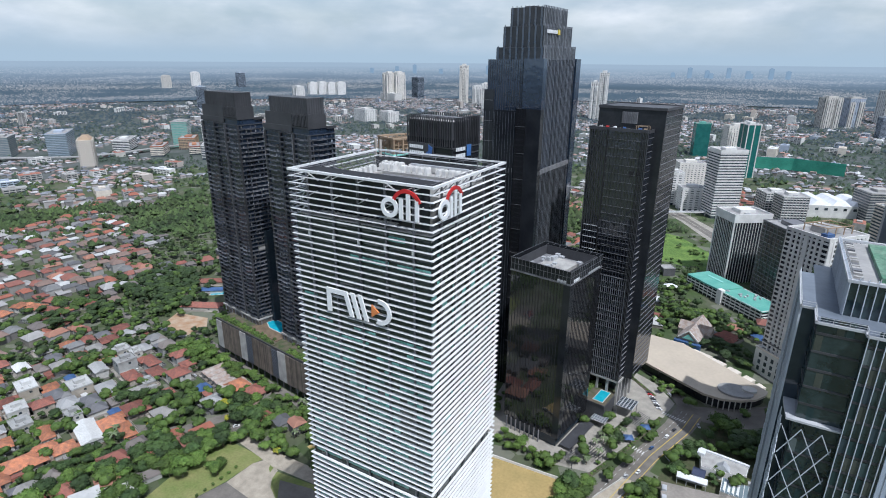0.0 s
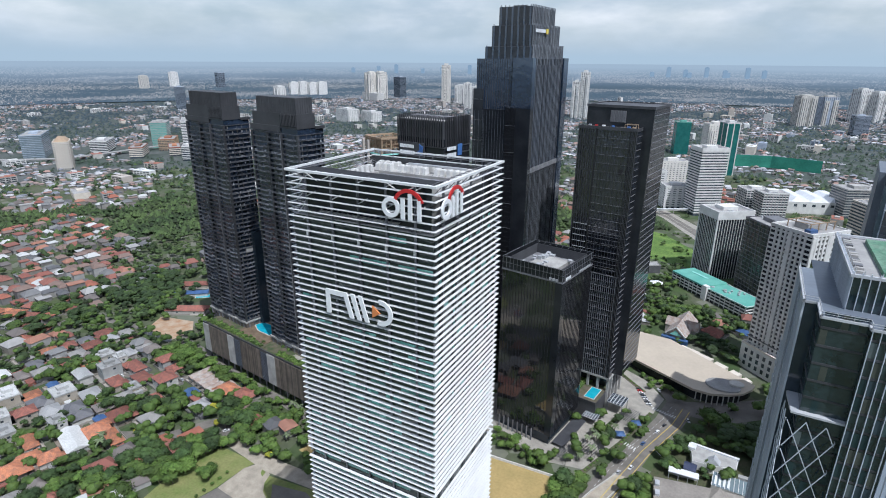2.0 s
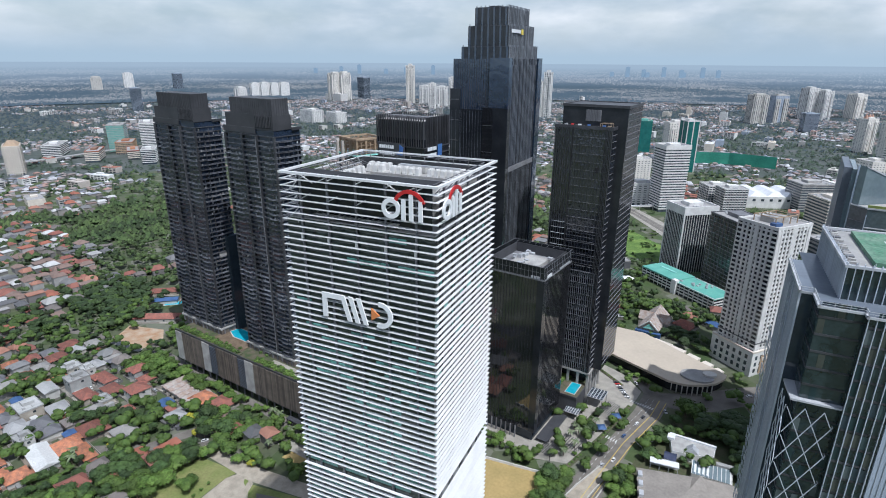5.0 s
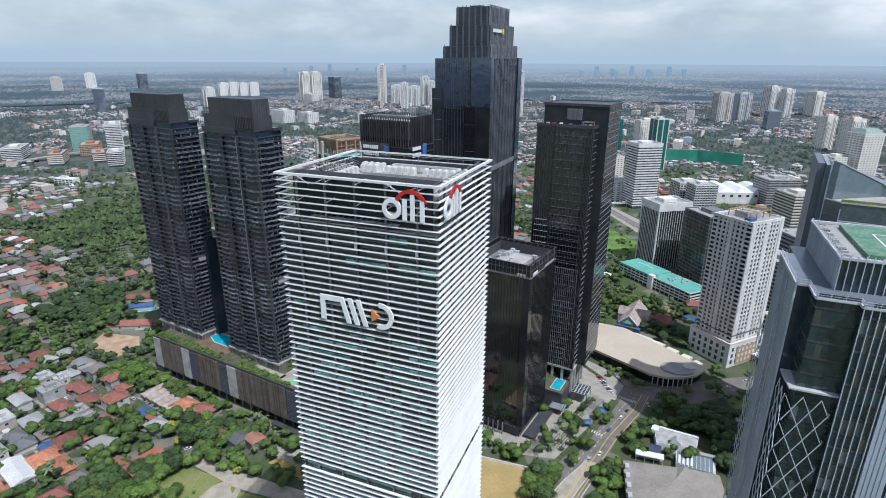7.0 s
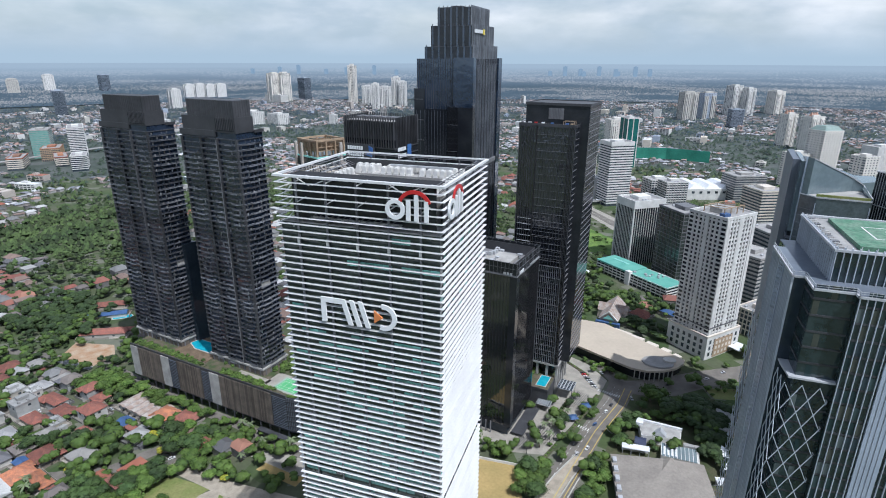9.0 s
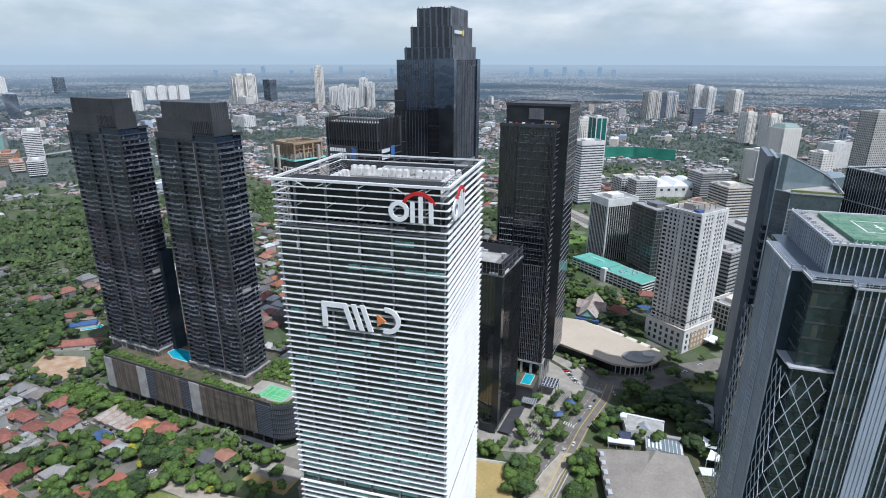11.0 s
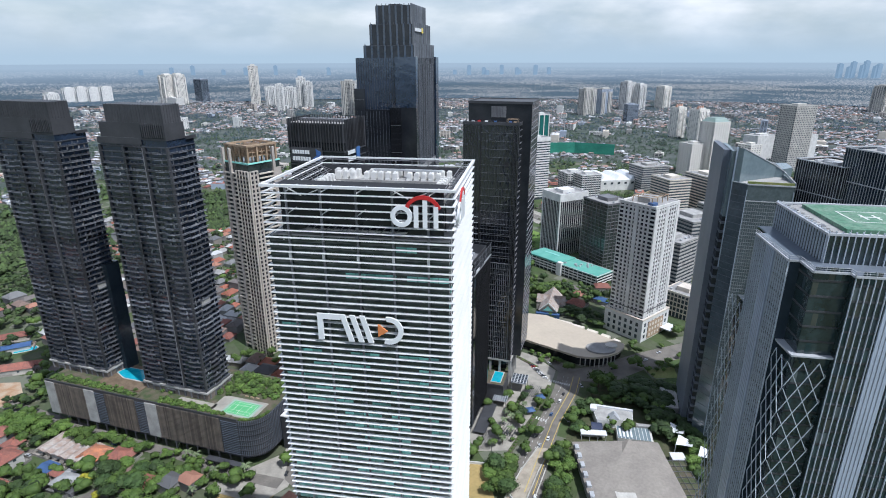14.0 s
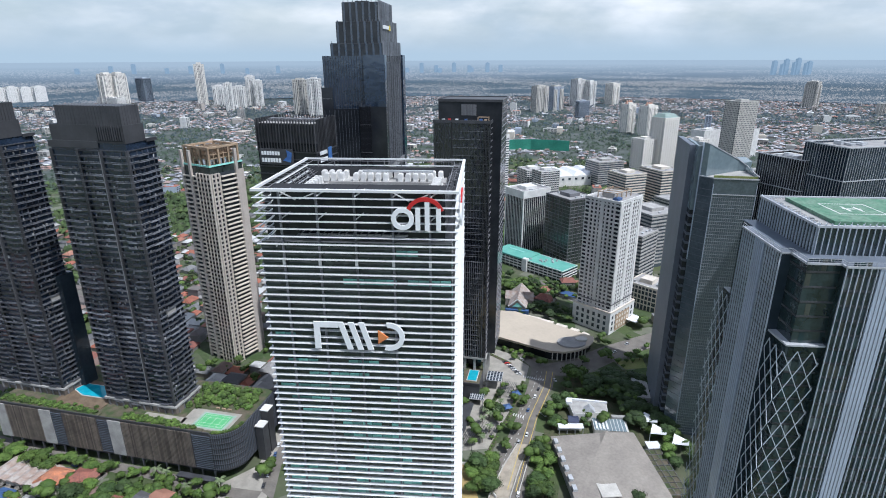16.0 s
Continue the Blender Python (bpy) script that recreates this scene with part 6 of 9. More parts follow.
city(652, 1688, 34, 30, 92, 30, "cream apartment tower with red roof", **cream_flats)
city(690, 1617, 46, 32, 92, 32, "cream apartment tower with red roof", **cream_flats)
CLAY = mat("clay_crown", (0.5, 0.3, 0.22), (0.42, 0.25, 0.19), 6, 0.8)
for x, y, z, a in ((652, 1688, 92, 30), (690, 1617, 92, 32), (967, 2814, 0, 35)):
    if z:
        crown = thing("roof_turret", x, y, z + 0.1, a, "pink clay roof turrets on a cream tower", "roof")
        for px in (-10, 0, 10):
            bm = bmesh.new()
            prism(bm, [(px - 4, -5), (px + 4, -5), (px + 4, 5), (px - 4, 5)], 0, 11, [(px - 1, -1), (px + 1, -1), (px + 1, 1), (px - 1, 1)])
            part("turret", bm, CLAY, crown)
t = city(510, 1068, 41, 38, 112, 24, "cream office tower with green domed roof", **dict(cream_flats, name="office_block"))
bm = bmesh.new()
prism(bm, [(-20, -18), (20, -18), (20, 18), (-20, 18)], 0, 8, [(-13, -10), (13, -10), (13, 10), (-13, 10)])
part("domed_roof", bm, mat("weathered_copper", (0.2, 0.27, 0.25), (0.26, 0.33, 0.3), 6, 0.6), t).location.z = 113
city(473, 1068, 46, 36, 68, 24, "cream stepped office block", **dict(cream_flats, floors=16))
city(560, 1010, 30, 30, 74, 24, "cream stepped office block", **dict(cream_flats, floors=16))
city(712, 1140, 54, 42, 140, 18, "pale office tower with square window grid", core=GLASS_CITY, band=CONCRETE_PALE, band_h=2.2, pier=CONCRETE_PALE, pier_step=4.4, pier_w=1.8, floors=30, crown=CONCRETE_PALE)
city(1869, 2583, 70, 46, 118, 40, "lone grey apartment slab far off", **grey_flats)
city(341, 929, 56, 44, 46, 18, "grey banded office block", core=GLASS_CITY, band=CONCRETE, band_h=1.7, floors=11, crown=CONCRETE)
city(318, 742, 40, 44, 60, 20, "cream banded office block", core=GLASS_CITY, band=CREAM, band_h=2.0, floors=14, crown=CREAM)
city(378, 756, 40, 52, 63, 20, "cream banded office block", core=GLASS_CITY, band=CREAM, band_h=2.0, floors=14, crown=CREAM)
city(191, 887, 40, 34, 40, 20, "grey and white office block", core=GLASS_CITY, band=WHITE_WALL, band_h=1.4, pier=WHITE_WALL, pier_step=6, floors=10)
city(210, 850, 38, 30, 44, 20, "white and grey office block", core=GLASS_CITY, band=WHITE_WALL, band_h=1.6, pier=CONCRETE, pier_step=5, floors=11)
city(165, 508, 37, 42, 80, 28, "dark green glass office block", core=GLASS_GREEN, band=DARK_LIGHT, band_h=0.7, pier=DARK_LIGHT, pier_step=6, pier_w=0.3, floors=19, crown=DARK_LIGHT)
city(716, 1286, 66, 40, 58, 24, "white stepped apartment block", **white_flats)
city(790, 1240, 46, 40, 66, 24, "white stepped apartment block", **white_flats)
# striped tower and the tower with white piers
city(113, 848, 42, 36, 106, 26, "white tower with dark ribbon windows", core=GLASS_CITY, band=WHITE_WALL, band_h=2.2, floors=25, proud=0.5, crown_h=5)
t = city(123, 556, 42, 34, 78, 30, "dark office block with white piers and white top", core=GLASS_DARK, pier=WHITE_WALL, pier_step=3.2, pier_w=0.5, proud=0.3, plant=True, crown_h=3)
bm = bmesh.new()
ring(44, 36, 9.5, 1.2)(bm)
part("top_band", bm, WHITE_WALL, t).location.z = 70.5
pieces(t, "corner_pier", slab(1.6, 1.6, 70), WHITE_WALL, [(-21, -17, 0, 0), (21, -17, 0, 0), (-21, 17, 0, 0), (21, 17, 0, 0)])
city(330, 560, 60, 46, 62, 22, "grey office with rounded banded front", core=GLASS_CITY, band=CONCRETE, band_h=2.0, floors=15, crown=CONCRETE)
city(262, 500, 46, 50, 64, 22, "grey banded office block", core=GLASS_CITY, band=CONCRETE, band_h=2.0, floors=15, crown=CONCRETE)
city(61, 985, 46, 34, 62, 18, "beige apartment block with square windows", **dict(cream_flats, floors=16))
city(70, 875, 40, 32, 38, 18, "white and grey block", **dict(white_flats, floors=10))
city(40, 905, 22, 30, 56, 18, "narrow white apartment block among offices", **dict(white_flats, floors=14))
city(77, 1501, 36, 30, 84, 15, "teal glass office tower", core=TEAL_GLASS, band=TEAL_GLASS, band_h=0.8, floors=20, crown=ROOF_TEAL)
city(146, 1334, 42, 34, 98, 20, "cream tower with square windows", **cream_flats)
city(168, 1232, 28, 38, 112, 20, "teal glass tower with white edge", core=TEAL_GLASS, band=TEAL_GLASS, band_h=0.8, pier=WHITE_WALL, pier_step=20, pier_w=2, floors=26)
city(-351, 2377, 30, 40, 150, 0, "white twin apartment tower far off", **white_flats)
city(-318, 2390, 34, 40, 188, 0, "white twin apartment tower with dark top", **white_flats)
# left side of the town
t = city(-1200, 700, 62, 30, 60, -38, "cream hotel block with brown roof", core=GLASS_CITY, band=CREAM, band_h=2.3, pier=CREAM, pier_step=4.4, pier_w=2.0, floors=14, crown=CREAM)
bm = bmesh.new()
prism(bm, [(-29, -14), (29, -14), (29, 14), (-29, 14)], 0, 8, [(-20, -6), (20, -6), (20, 6), (-20, 6)])
part("hipped_roof", bm, BROWN, t).location.z = 60.4
city(-1400, 770, 110, 44, 58, -42, "long blue glass office with floor lines", core=SLATE_GLASS, band=STEEL, band_h=0.9, floors=14, crown=STEEL)
city(-1500, 690, 70, 40, 50, -42, "blue grey office block beside the highway", core=SLATE_GLASS, band=CONCRETE, band_h=1.0, floors=12, crown=CONCRETE)
city(-1130, 940, 80, 26, 22, -42, "long cream building with red roof", core=GLASS_CITY, band=CREAM, band_h=2.2, floors=5, crown=TILE_ROOF)
city(-3874, 3199, 80, 60, 100, -40, "hazy grey tower far off", **grey_flats)
city(-3980, 3592, 130, 60, 118, -40, "hazy white slab far off", **white_flats)
city(-2182, 1966, 70, 46, 104, -40, "blue grey glass tower far off", **blue_office)
city(-3459, 3588, 70, 60, 122, -30, "hazy blue tower far off", **blue_office)
city(-1270, 1028, 66, 40, 68, -50, "green glass office block", core=GLASS_TEAL, band=CONCRETE, band_h=0.9, floors=15, crown=CONCRETE)
city(-1165, 1030, 104, 34, 78, -46, "white office slab with ribbon windows", core=GLASS_CITY, band=WHITE_WALL, band_h=2.0, floors=19)
city(-1215, 1000, 76, 40, 30, -50, "brick red low office", core=GLASS_CITY, band=BROWN, band_h=2.2, pier=BROWN, floors=7, crown=TILE_ROOF)
city(-1036, 900, 56, 30, 34, -50, "white and blue low office", core=GLASS_BLUE, band=WHITE_WALL, band_h=1.6, floors=8)
city(-1186, 881, 80, 30, 26, -50, "long building with red roof", core=GLASS_CITY, band=CREAM, band_h=2.4, floors=6, crown=TILE_ROOF)
city(-1340, 900, 90, 40, 30, -50, "pale low office block beside trees", core=GLASS_CITY, band=WHITE_WALL, band_h=1.8, floors=7)
city(-1913, 2378, 60, 40, 95, -30, "white apartment slab far off", **white_flats)
for k in range(4):
    city(-2360 + 62 * k, 3100 + 20 * k, 40, 50, 84 + 4 * (k % 2), -30, "white apartment slab in a far row", **white_flats)
city(-1690, 2978, 56, 56, 158, -28, "pair of pale cream towers", **cream_flats)
city(-1632, 2990, 50, 56, 160, -28, "pair of pale cream towers", **cream_flats)
city(-1660, 2940, 160, 50, 40, -28, "white base block of far towers", **white_flats)
city(-1586, 3161, 66, 50, 130, -28, "white and blue glass tower far off", **blue_office)
city(-1155, 1825, 90, 50, 48, -28, "white low block among trees", **dict(white_flats, floors=12))
city(-1060, 1850, 70, 50, 40, -28, "white low block among trees", **dict(white_flats, floors=10))
# towers of the skyline, given a pale glow in place of haze
def skyline(x, y, w, h):
    sx, sy, sz = settle(x, y)
    k = math.hypot(sx - HUB[0], sy - HUB[1]) / math.hypot(x - HUB[0], y - HUB[1])
    t = thing("tower", sx, sy, sz + 4, 15, "far skyline tower with a pale haze glow", "building", "skyline towers")
    w, h = w * k, h * k
    box_part("block", (-w / 2, -w / 3, 0, w / 2, w / 3, h), SKYLINE_GLOW, t)
    box_part("top", (-w / 4, -w / 5, h, w / 4, w / 5, h * 1.06), SKYLINE_GLOW, t)


for k, h in enumerate((165, 130, 185, 150, 195, 140, 160)):
    skyline(4410 + 76 * k, 7050 - 60 * (k % 2), 58, h)
for k in range(9):
    skyline(-300 + 170 * k + 60 * (k % 3), 9000 - 200 * (k % 2), 55, 70 + 35 * ((k * 5) % 3))
for k in range(8):
    skyline(-5200 + 420 * k, 8600 + 150 * (k % 2), 60, 80 + 30 * (k % 3))

# ---- the hotel ----
hotel = tower("hotel", 157.4, 336.1, 42, 36.5, 33, 120.5, "white hotel tower with square window grid", GLASS_DARK, 33, WHITE_WALL, 1.45, WHITE_WALL, 4.05, 1.7, 0.45, WHITE_WALL, 2.4, False, group="towers")
pieces(hotel, "wall_rib", slab(3.4, 0.9, 119), WHITE_WALL, [(0, -16.9, 0, 0), (-16.6, -16.9, 0, 0), (16.6, -16.9, 0, 0), (-18.7, 0, 0, 90), (18.7, 0, 0, 90)])
pieces(hotel, "podium_block", slab(43, 38.5, 21), WHITE_WALL, [(0, 0, 0, 0)])
bm = bmesh.new()
ring(43.6, 39.1, 1.2, 1.4)(bm)
part("podium_band", bm, CREAM, hotel).location.z = 20.6
bm = bmesh.new()
ring(38.5, 35, 1.0, 1.0)(bm)
part("podium_band", bm, DARK_LIGHT, hotel).location.z = 27
pieces(hotel, "podium_window", slab(2.4, 0.3, 3.4), GLASS_CITY, [(-17 + 5.6 * i, -19.25, 3 + 5.6 * j, 0) for i in range(7) for j in range(3)] + [(-21.5, -14 + 5.6 * i, 3 + 5.6 * j, 90) for i in range(6) for j in range(3)])
box_part("brick_panel", (-12, -19.6, 1, 12, -19.2, 17), BROWN, hotel, "brown brick panel")
pieces(hotel, "podium_window", slab(2.2, 0.3, 2.6), CREAM, [(-9 + 4.5 * i, -19.6, 3 + 4.8 * j, 0) for i in range(5) for j in range(3)])
bm = bmesh.new()
for x in (-12, -4, 4, 12):
    beam(bm, (x, -9, 120.5), (x, -9, 127), 0.6)
    beam(bm, (x, 9, 120.5), (x, 9, 126), 0.6)
    beam(bm, (x, -9, 126.6), (x, 9, 125.6), 0.5)
beam(bm, (-13, -9, 126.6), (13, -9, 126.6), 0.6)
beam(bm, (-13, 9, 125.8), (13, 9, 125.8), 0.6)
part("roof_frame", bm, BROWN, hotel)
box_part("lift_house", (-9, -5, 120.5, 8, 6, 125), CONCRETE, hotel)
box_part("roof_tank", (-15, -12, 120.5, -8, -7, 123), BLUE_ROOF, hotel)
box_part("roof_tank", (9, 6, 120.5, 15, 12, 122.4), RED, hotel)
box_part("entrance_canopy", (8, -30, 5.4, 22, -19.6, 6.2), WHITE_ROOF, hotel)
city(214, 372, 30, 30, 24, 42, "cream low block with bay frames", core=GLASS_CITY, band=CREAM, band_h=1.2, pier=CREAM, pier_step=4, floors=5, crown=CREAM)
city(214, 430, 34, 40, 60, 42, "grey banded office block", core=GLASS_CITY, band=CONCRETE, band_h=1.9, floors=15, crown=CONCRETE)


# ---- the car park with teal roof ----
def car_park():
    t = thing("car_park", 119, 477, 0, -48.5, "white banded car park with teal roof decks", "building")
    L, W = 100, 28
    box_part("body", (-L / 2, -W / 2, 0, L / 2, W / 2, 12.4), GLASS_DARK, t)
    pieces(t, "floor_band", ring(L + 0.8, W + 0.8, 1.3, 0.6), WHITE_WALL, [(0, 0, 2.6 + 3.2 * k, 0) for k in range(4)])
    pieces(t, "pier", slab(0.6, 0.6, 12.4), WHITE_WALL, [(-L / 2 + 6.2 * k, -W / 2 - 0.2, 0, 0) for k in range(17)])
    box_part("stair_tower", (-4, -W / 2 - 3, 0, 2, -W / 2 + 2, 15.5), WHITE_WALL, t)
    bm = bmesh.new()
    quads(bm, -L / 2 - 0.6, -W / 2 - 0.6, 12.4, -2, W / 2 + 0.6, 14.2)
    part("roof", bm, ROOF_TEAL, t)
    bm = bmesh.new()
    quads(bm, -2, -W / 2 - 0.6, 12.4, L / 2 + 0.6, W / 2 + 0.6, 13.0)
    part("roof", bm, ROOF_TEAL, t)
    rr = random.Random(2)
    for k in range(12):
        x, y = rr.uniform(-2, 26), rr.uniform(-9, 9)
        box_part("roof_unit", (x, y, 13, x + 2.2, y + 1.6, 14.4), GALV, t)
    box_part("skylight", (-40, 2, 14.2, -18, 5, 14.8), GLASS_TEAL, t)


car_park()


def low_hall():
    t = thing("event_hall", 0, 0, 0, 0, "low hall with wide beige sheet roof", "building")
    roof = [(18, 322), (50, 294), (92, 266), (104, 264), (116, 267), (126, 273), (133, 282), (135, 288), (76, 341), (18, 352)]
    wall = [(20, 323), (51, 296), (93, 268.5), (104, 266.5), (115, 269), (124, 275), (131, 283), (133, 287), (75, 339), (20, 349)]
    bm = bmesh.new()
    prism(bm, wall, 0, 7.4)
    part("wall", bm, GLASS_DARK, t)
    bm = bmesh.new()
    prism(bm, roof, 7.4, 8.9)
    part("roof", bm, ROOF_BEIGE, t)
    bm = bmesh.new()
    prism(bm, [(x * 0.999 + 0.1, y * 0.999 + 0.2) for x, y in roof], 8.9, 9.2)
    part("roof_seam", bm, ROOF_BEIGE, t)
    bm = bmesh.new()
    ns = 20
    prism(bm, [(113 + 12 * math.cos(2 * math.pi * k / ns), 278 + 9 * math.sin(2 * math.pi * k / ns)) for k in range(ns)], 9.2, 10.6)
    part("drum", bm, ROOF_GREY, t)
    bm = bmesh.new()
    prism(bm, [(122 + 5 * math.cos(2 * math.pi * k / ns), 281 + 4 * math.sin(2 * math.pi * k / ns)) for k in range(ns)], 10.6, 12)
    part("drum", bm, CONCRETE_PALE, t)
    pieces(t, "column", slab(0.7, 0.7, 7.4), CONCRETE_PALE, [(95 + 3.6 * k, 264.6 + 0.35 * (k - 3) ** 2, 0, 0) for k in range(9)])
    for x0, y0, x1, y1 in ((84, 340, 98, 332), (97, 331, 108, 324), (110, 321, 118, 315), (121, 312, 127, 307), (129, 304, 133, 299)):
        bm = bmesh.new()
        d = Vector((x1 - x0, y1 - y0, 0)).normalized()
        n = Vector((-d.y, d.x, 0)) * 3.2
        p, q = Vector((x0, y0, 0)), Vector((x1, y1, 0))
        prism(bm, [(v.x, v.y) for v in (p - n, q - n, q + n, p + n)], 0, 5)
        bmesh.ops.recalc_face_normals(bm, faces=bm.faces)
        part("annex", bm, CREAM, t)


low_hall()


def chapel():
    t = thing("chapel", 85, 374, 0, -15, "chapel with steep taupe roof and teal gables", "building")
    def gable(bm, w, l, h, r):
        v = [bm.verts.new(p) for p in ((-w, -l, h), (w, -l, h), (w, l, h), (-w, l, h), (0, -l, r), (0, l, r))]
        for f in ((0, 1, 4), (2, 3, 5), (1, 2, 5, 4), (3, 0, 4, 5), (3, 2, 1, 0)):
            bm.faces.new([v[i] for i in f])
    box_part("wall", (-8, -20, 0, 8, 20, 7.5), TAUPE, t)
    bm = bmesh.new()
    gable(bm, 9.2, 21, 7.5, 16)
    part("roof", bm, RUST_ROOF, t, "weathered taupe sheet roof")
    bm = bmesh.new()
    gable(bm, 5.5, 14, 7.8, 14.5)
    part("cross_roof", bm, RUST_ROOF, t).matrix_basis = pose(0, 2, 0, 0, 0, 90)
    box_part("wall", (-13.5, -3, 0, 13.5, 7, 7.8), TAUPE, t)
    box_part("porch", (-11, -24, 0, 11, -20, 5.5), BLUE_ROOF, t, "teal blue porch wing")
    bm = bmesh.new()
    beam(bm, (-8.5, -21.4, 7.6), (0, -21.4, 15.6), 0.9)
    beam(bm, (8.5, -21.4, 7.6), (0, -21.4, 15.6), 0.9)
    part("gable_trim", bm, WHITE_WALL, t)
    bm = bmesh.new()
    plate(bm, [(-5, 7.6), (5, 7.6), (0, 12.4)], -21.3, -21.1)
    part("gable_window", bm, GLASS_TEAL, t, "teal glass gable")
    pieces(t, "window", slab(1.4, 0.3, 4), GLASS_TEAL, [(8.1, -15 + 5 * k, 2, 90) for k in range(7)])


chapel()


def pavilion():
    t = thing("hall", 98, 134, 0, 2, "wide hall with low folded grey roof", "building")
    W, D = 54, 56
    box_part("wall", (-W / 2 + 1, -D / 2 + 1, 0, W / 2 - 1, D / 2 - 1, 7), CONCRETE, t)
    bm = bmesh.new()
    c = [bm.verts.new(p) for p in ((-W / 2, -D / 2, 7), (W / 2, -D / 2, 7), (W / 2, D / 2, 7.4), (-W / 2, D / 2, 7.4), (6.5, D / 2 - 4.5, 12.0), (6.5, -6, 9.6))]
    for f in ((3, 4, 0), (0, 4, 5), (0, 5, 1), (5, 4, 1), (1, 4, 2), (4, 3, 2), (3, 0, 1, 2)):
        bm.faces.new([c[i] for i in f])
    bmesh.ops.recalc_face_normals(bm, faces=bm.faces)
    sheet_roof = mat("grey_roof_sheet", (0.3, 0.272, 0.24), (0.245, 0.222, 0.2), 12, 0.9, grain=0.14, fine=1.5, spec=0.2)
    part("roof", bm, sheet_roof, t)
    bm = bmesh.new()
    prism(bm, [(-2.5, 10), (12.5, 10), (12, 23.8), (0, 23.8)], 9.6, 14.2, [(6.3, 21.8), (6.7, 21.8), (6.7, 22.4), (6.3, 22.4)])
    part("roof_peak", bm, sheet_roof, t)
    box_part("roof_patch", (-12, -26, 7.9, -1, -15, 8.4), CONCRETE_PALE, t, "paler roof patch")
    for k in range(6):
        box_part("roof_unit", (-W / 2 + 0.6, 20 - 8 * k, 7.4, -W / 2 + 3, 24 - 8 * k, 9), GALV, t)
    box_part("side_block", (W / 2 + 5.5, 15.5, 0, W / 2 + 13, 21.5, 4.2), CONCRETE, t)
    box_part("side_block_roof", (W / 2 + 5, 15.2, 4.2, W / 2 + 13.5, 22, 4.8), WHITE_ROOF, t)
    box_part("side_roof", (W / 2, -24, 0, W / 2 + 12, 15, 4.5), DECK, t, "dark planted roof under a steel trellis")
    bm = bmesh.new()
    for k in range(9):
        beam(bm, (W / 2 + 0.2, -23.5 + 4.7 * k, 5.0), (W / 2 + 11.8, -23.5 + 4.7 * k, 5.0), 0.25)
    for k in range(4):
        beam(bm, (W / 2 + 0.4 + 3.7 * k, -23.6, 5.2), (W / 2 + 0.4 + 3.7 * k, 14.6, 5.2), 0.22)
    part("trellis", bm, DARK_LIGHT, t)
    t2 = thing("garden_house", 91, 202.5, 0, -12, "white house with flat grey roof and rear parapet", "building")
    bm = bmesh.new()
    prism(bm, [(0, 0), (3.5, -15.5), (14, -14), (27, -9), (27, 0)], 0, 5.8)
    part("wall", bm, WHITE_WALL, t2)
    bm = bmesh.new()
    prism(bm, [(0.4, -0.4), (3.8, -15.1), (14, -13.6), (26.6, -8.8), (26.6, -0.4)], 5.8, 6.0)
    part("roof", bm, CONCRETE, t2)
    box_part("parapet", (-0.4, -0.6, 5.8, 27.3, 0.9, 7.2), WHITE_ROOF, t2)
    box_part("parapet", (-1.2, -5.2, 4.6, 3.2, -0.6, 7.4), WHITE_ROOF, t2)
    bm = bmesh.new()
    prism(bm, [(10.5, -13.6), (18.5, -12.4), (18.2, -7), (10.8, -7)], 6.0, 9.4, [(14.4, -12.2), (14.7, -12.2), (14.7, -7.2), (14.4, -7.2)])
    part("roof_peak", bm, GALV, t2)
    t3 = thing("glass_wing", 113, 174.8, 0, -8, "glass roofed wing with white bars", "building")
    box_part("wall", (-11, -6.5, 0, 11, 6.5, 4.6), CONCRETE_PALE, t3)
    pieces(t3, "roof_pane", slab(2.0, 12.8, 0.2), SLATE_GLASS, [(-9.8 + 2.3 * k, 0, 4.65, 0) for k in range(9)])
    pieces(t3, "roof_bar", slab(0.28, 13, 0.3), WHITE_WALL, [(-10.9 + 2.3 * k, 0, 4.62, 0) for k in range(10)])
    pieces(t3, "white_blind", slab(1.1, 8, 0.12), WHITE_ROOF, [(-9.2 + 2.3 * k, -1, 4.95, 0) for k in range(4)])
    box_part("ridge_block", (2, 6.6, 0, 12, 9.4, 6.2), ROOF_GREY, t3)
    t4 = thing("garden_canopy", 86.5, 174.3, 0, -3, "long white flat canopy beside the hall", "canopy")
    box_part("canopy_roof", (-8.3, -2.6, 4.6, 8.3, 2.6, 5.1), WHITE_ROOF, t4)
    box_part("wall", (-8, 1.8, 0, 8, 2.4, 4.6), WHITE_WALL, t4)
    pieces(t4, "post", slab(0.3, 0.3, 4.6), FIN, [(-7.8, -2.2, 0, 0), (-2.6, -2.2, 0, 0), (2.6, -2.2, 0, 0), (7.8, -2.2, 0, 0)])
    t5 = thing("garden_shed", 90.3, 182.4, 0, -8, "small shed with dark blue roof", "shed")
    box_part("wall", (-3.2, -3.4, 0, 3.2, 3.4, 4.2), WHITE_WALL, t5)
    bm = bmesh.new()
    prism(bm, [(-3.6, -3.9), (3.6, -3.9), (3.6, 3.9), (-3.6, 3.9)], 4.2, 5.6, [(-3.6, -0.2), (3.6, -0.2), (3.6, 0.2), (-3.6, 0.2)])
    part("roof", bm, mat("navy_roof", (0.03, 0.04, 0.085), (0.045, 0.055, 0.1), 4, 0.6), t5)


pavilion()


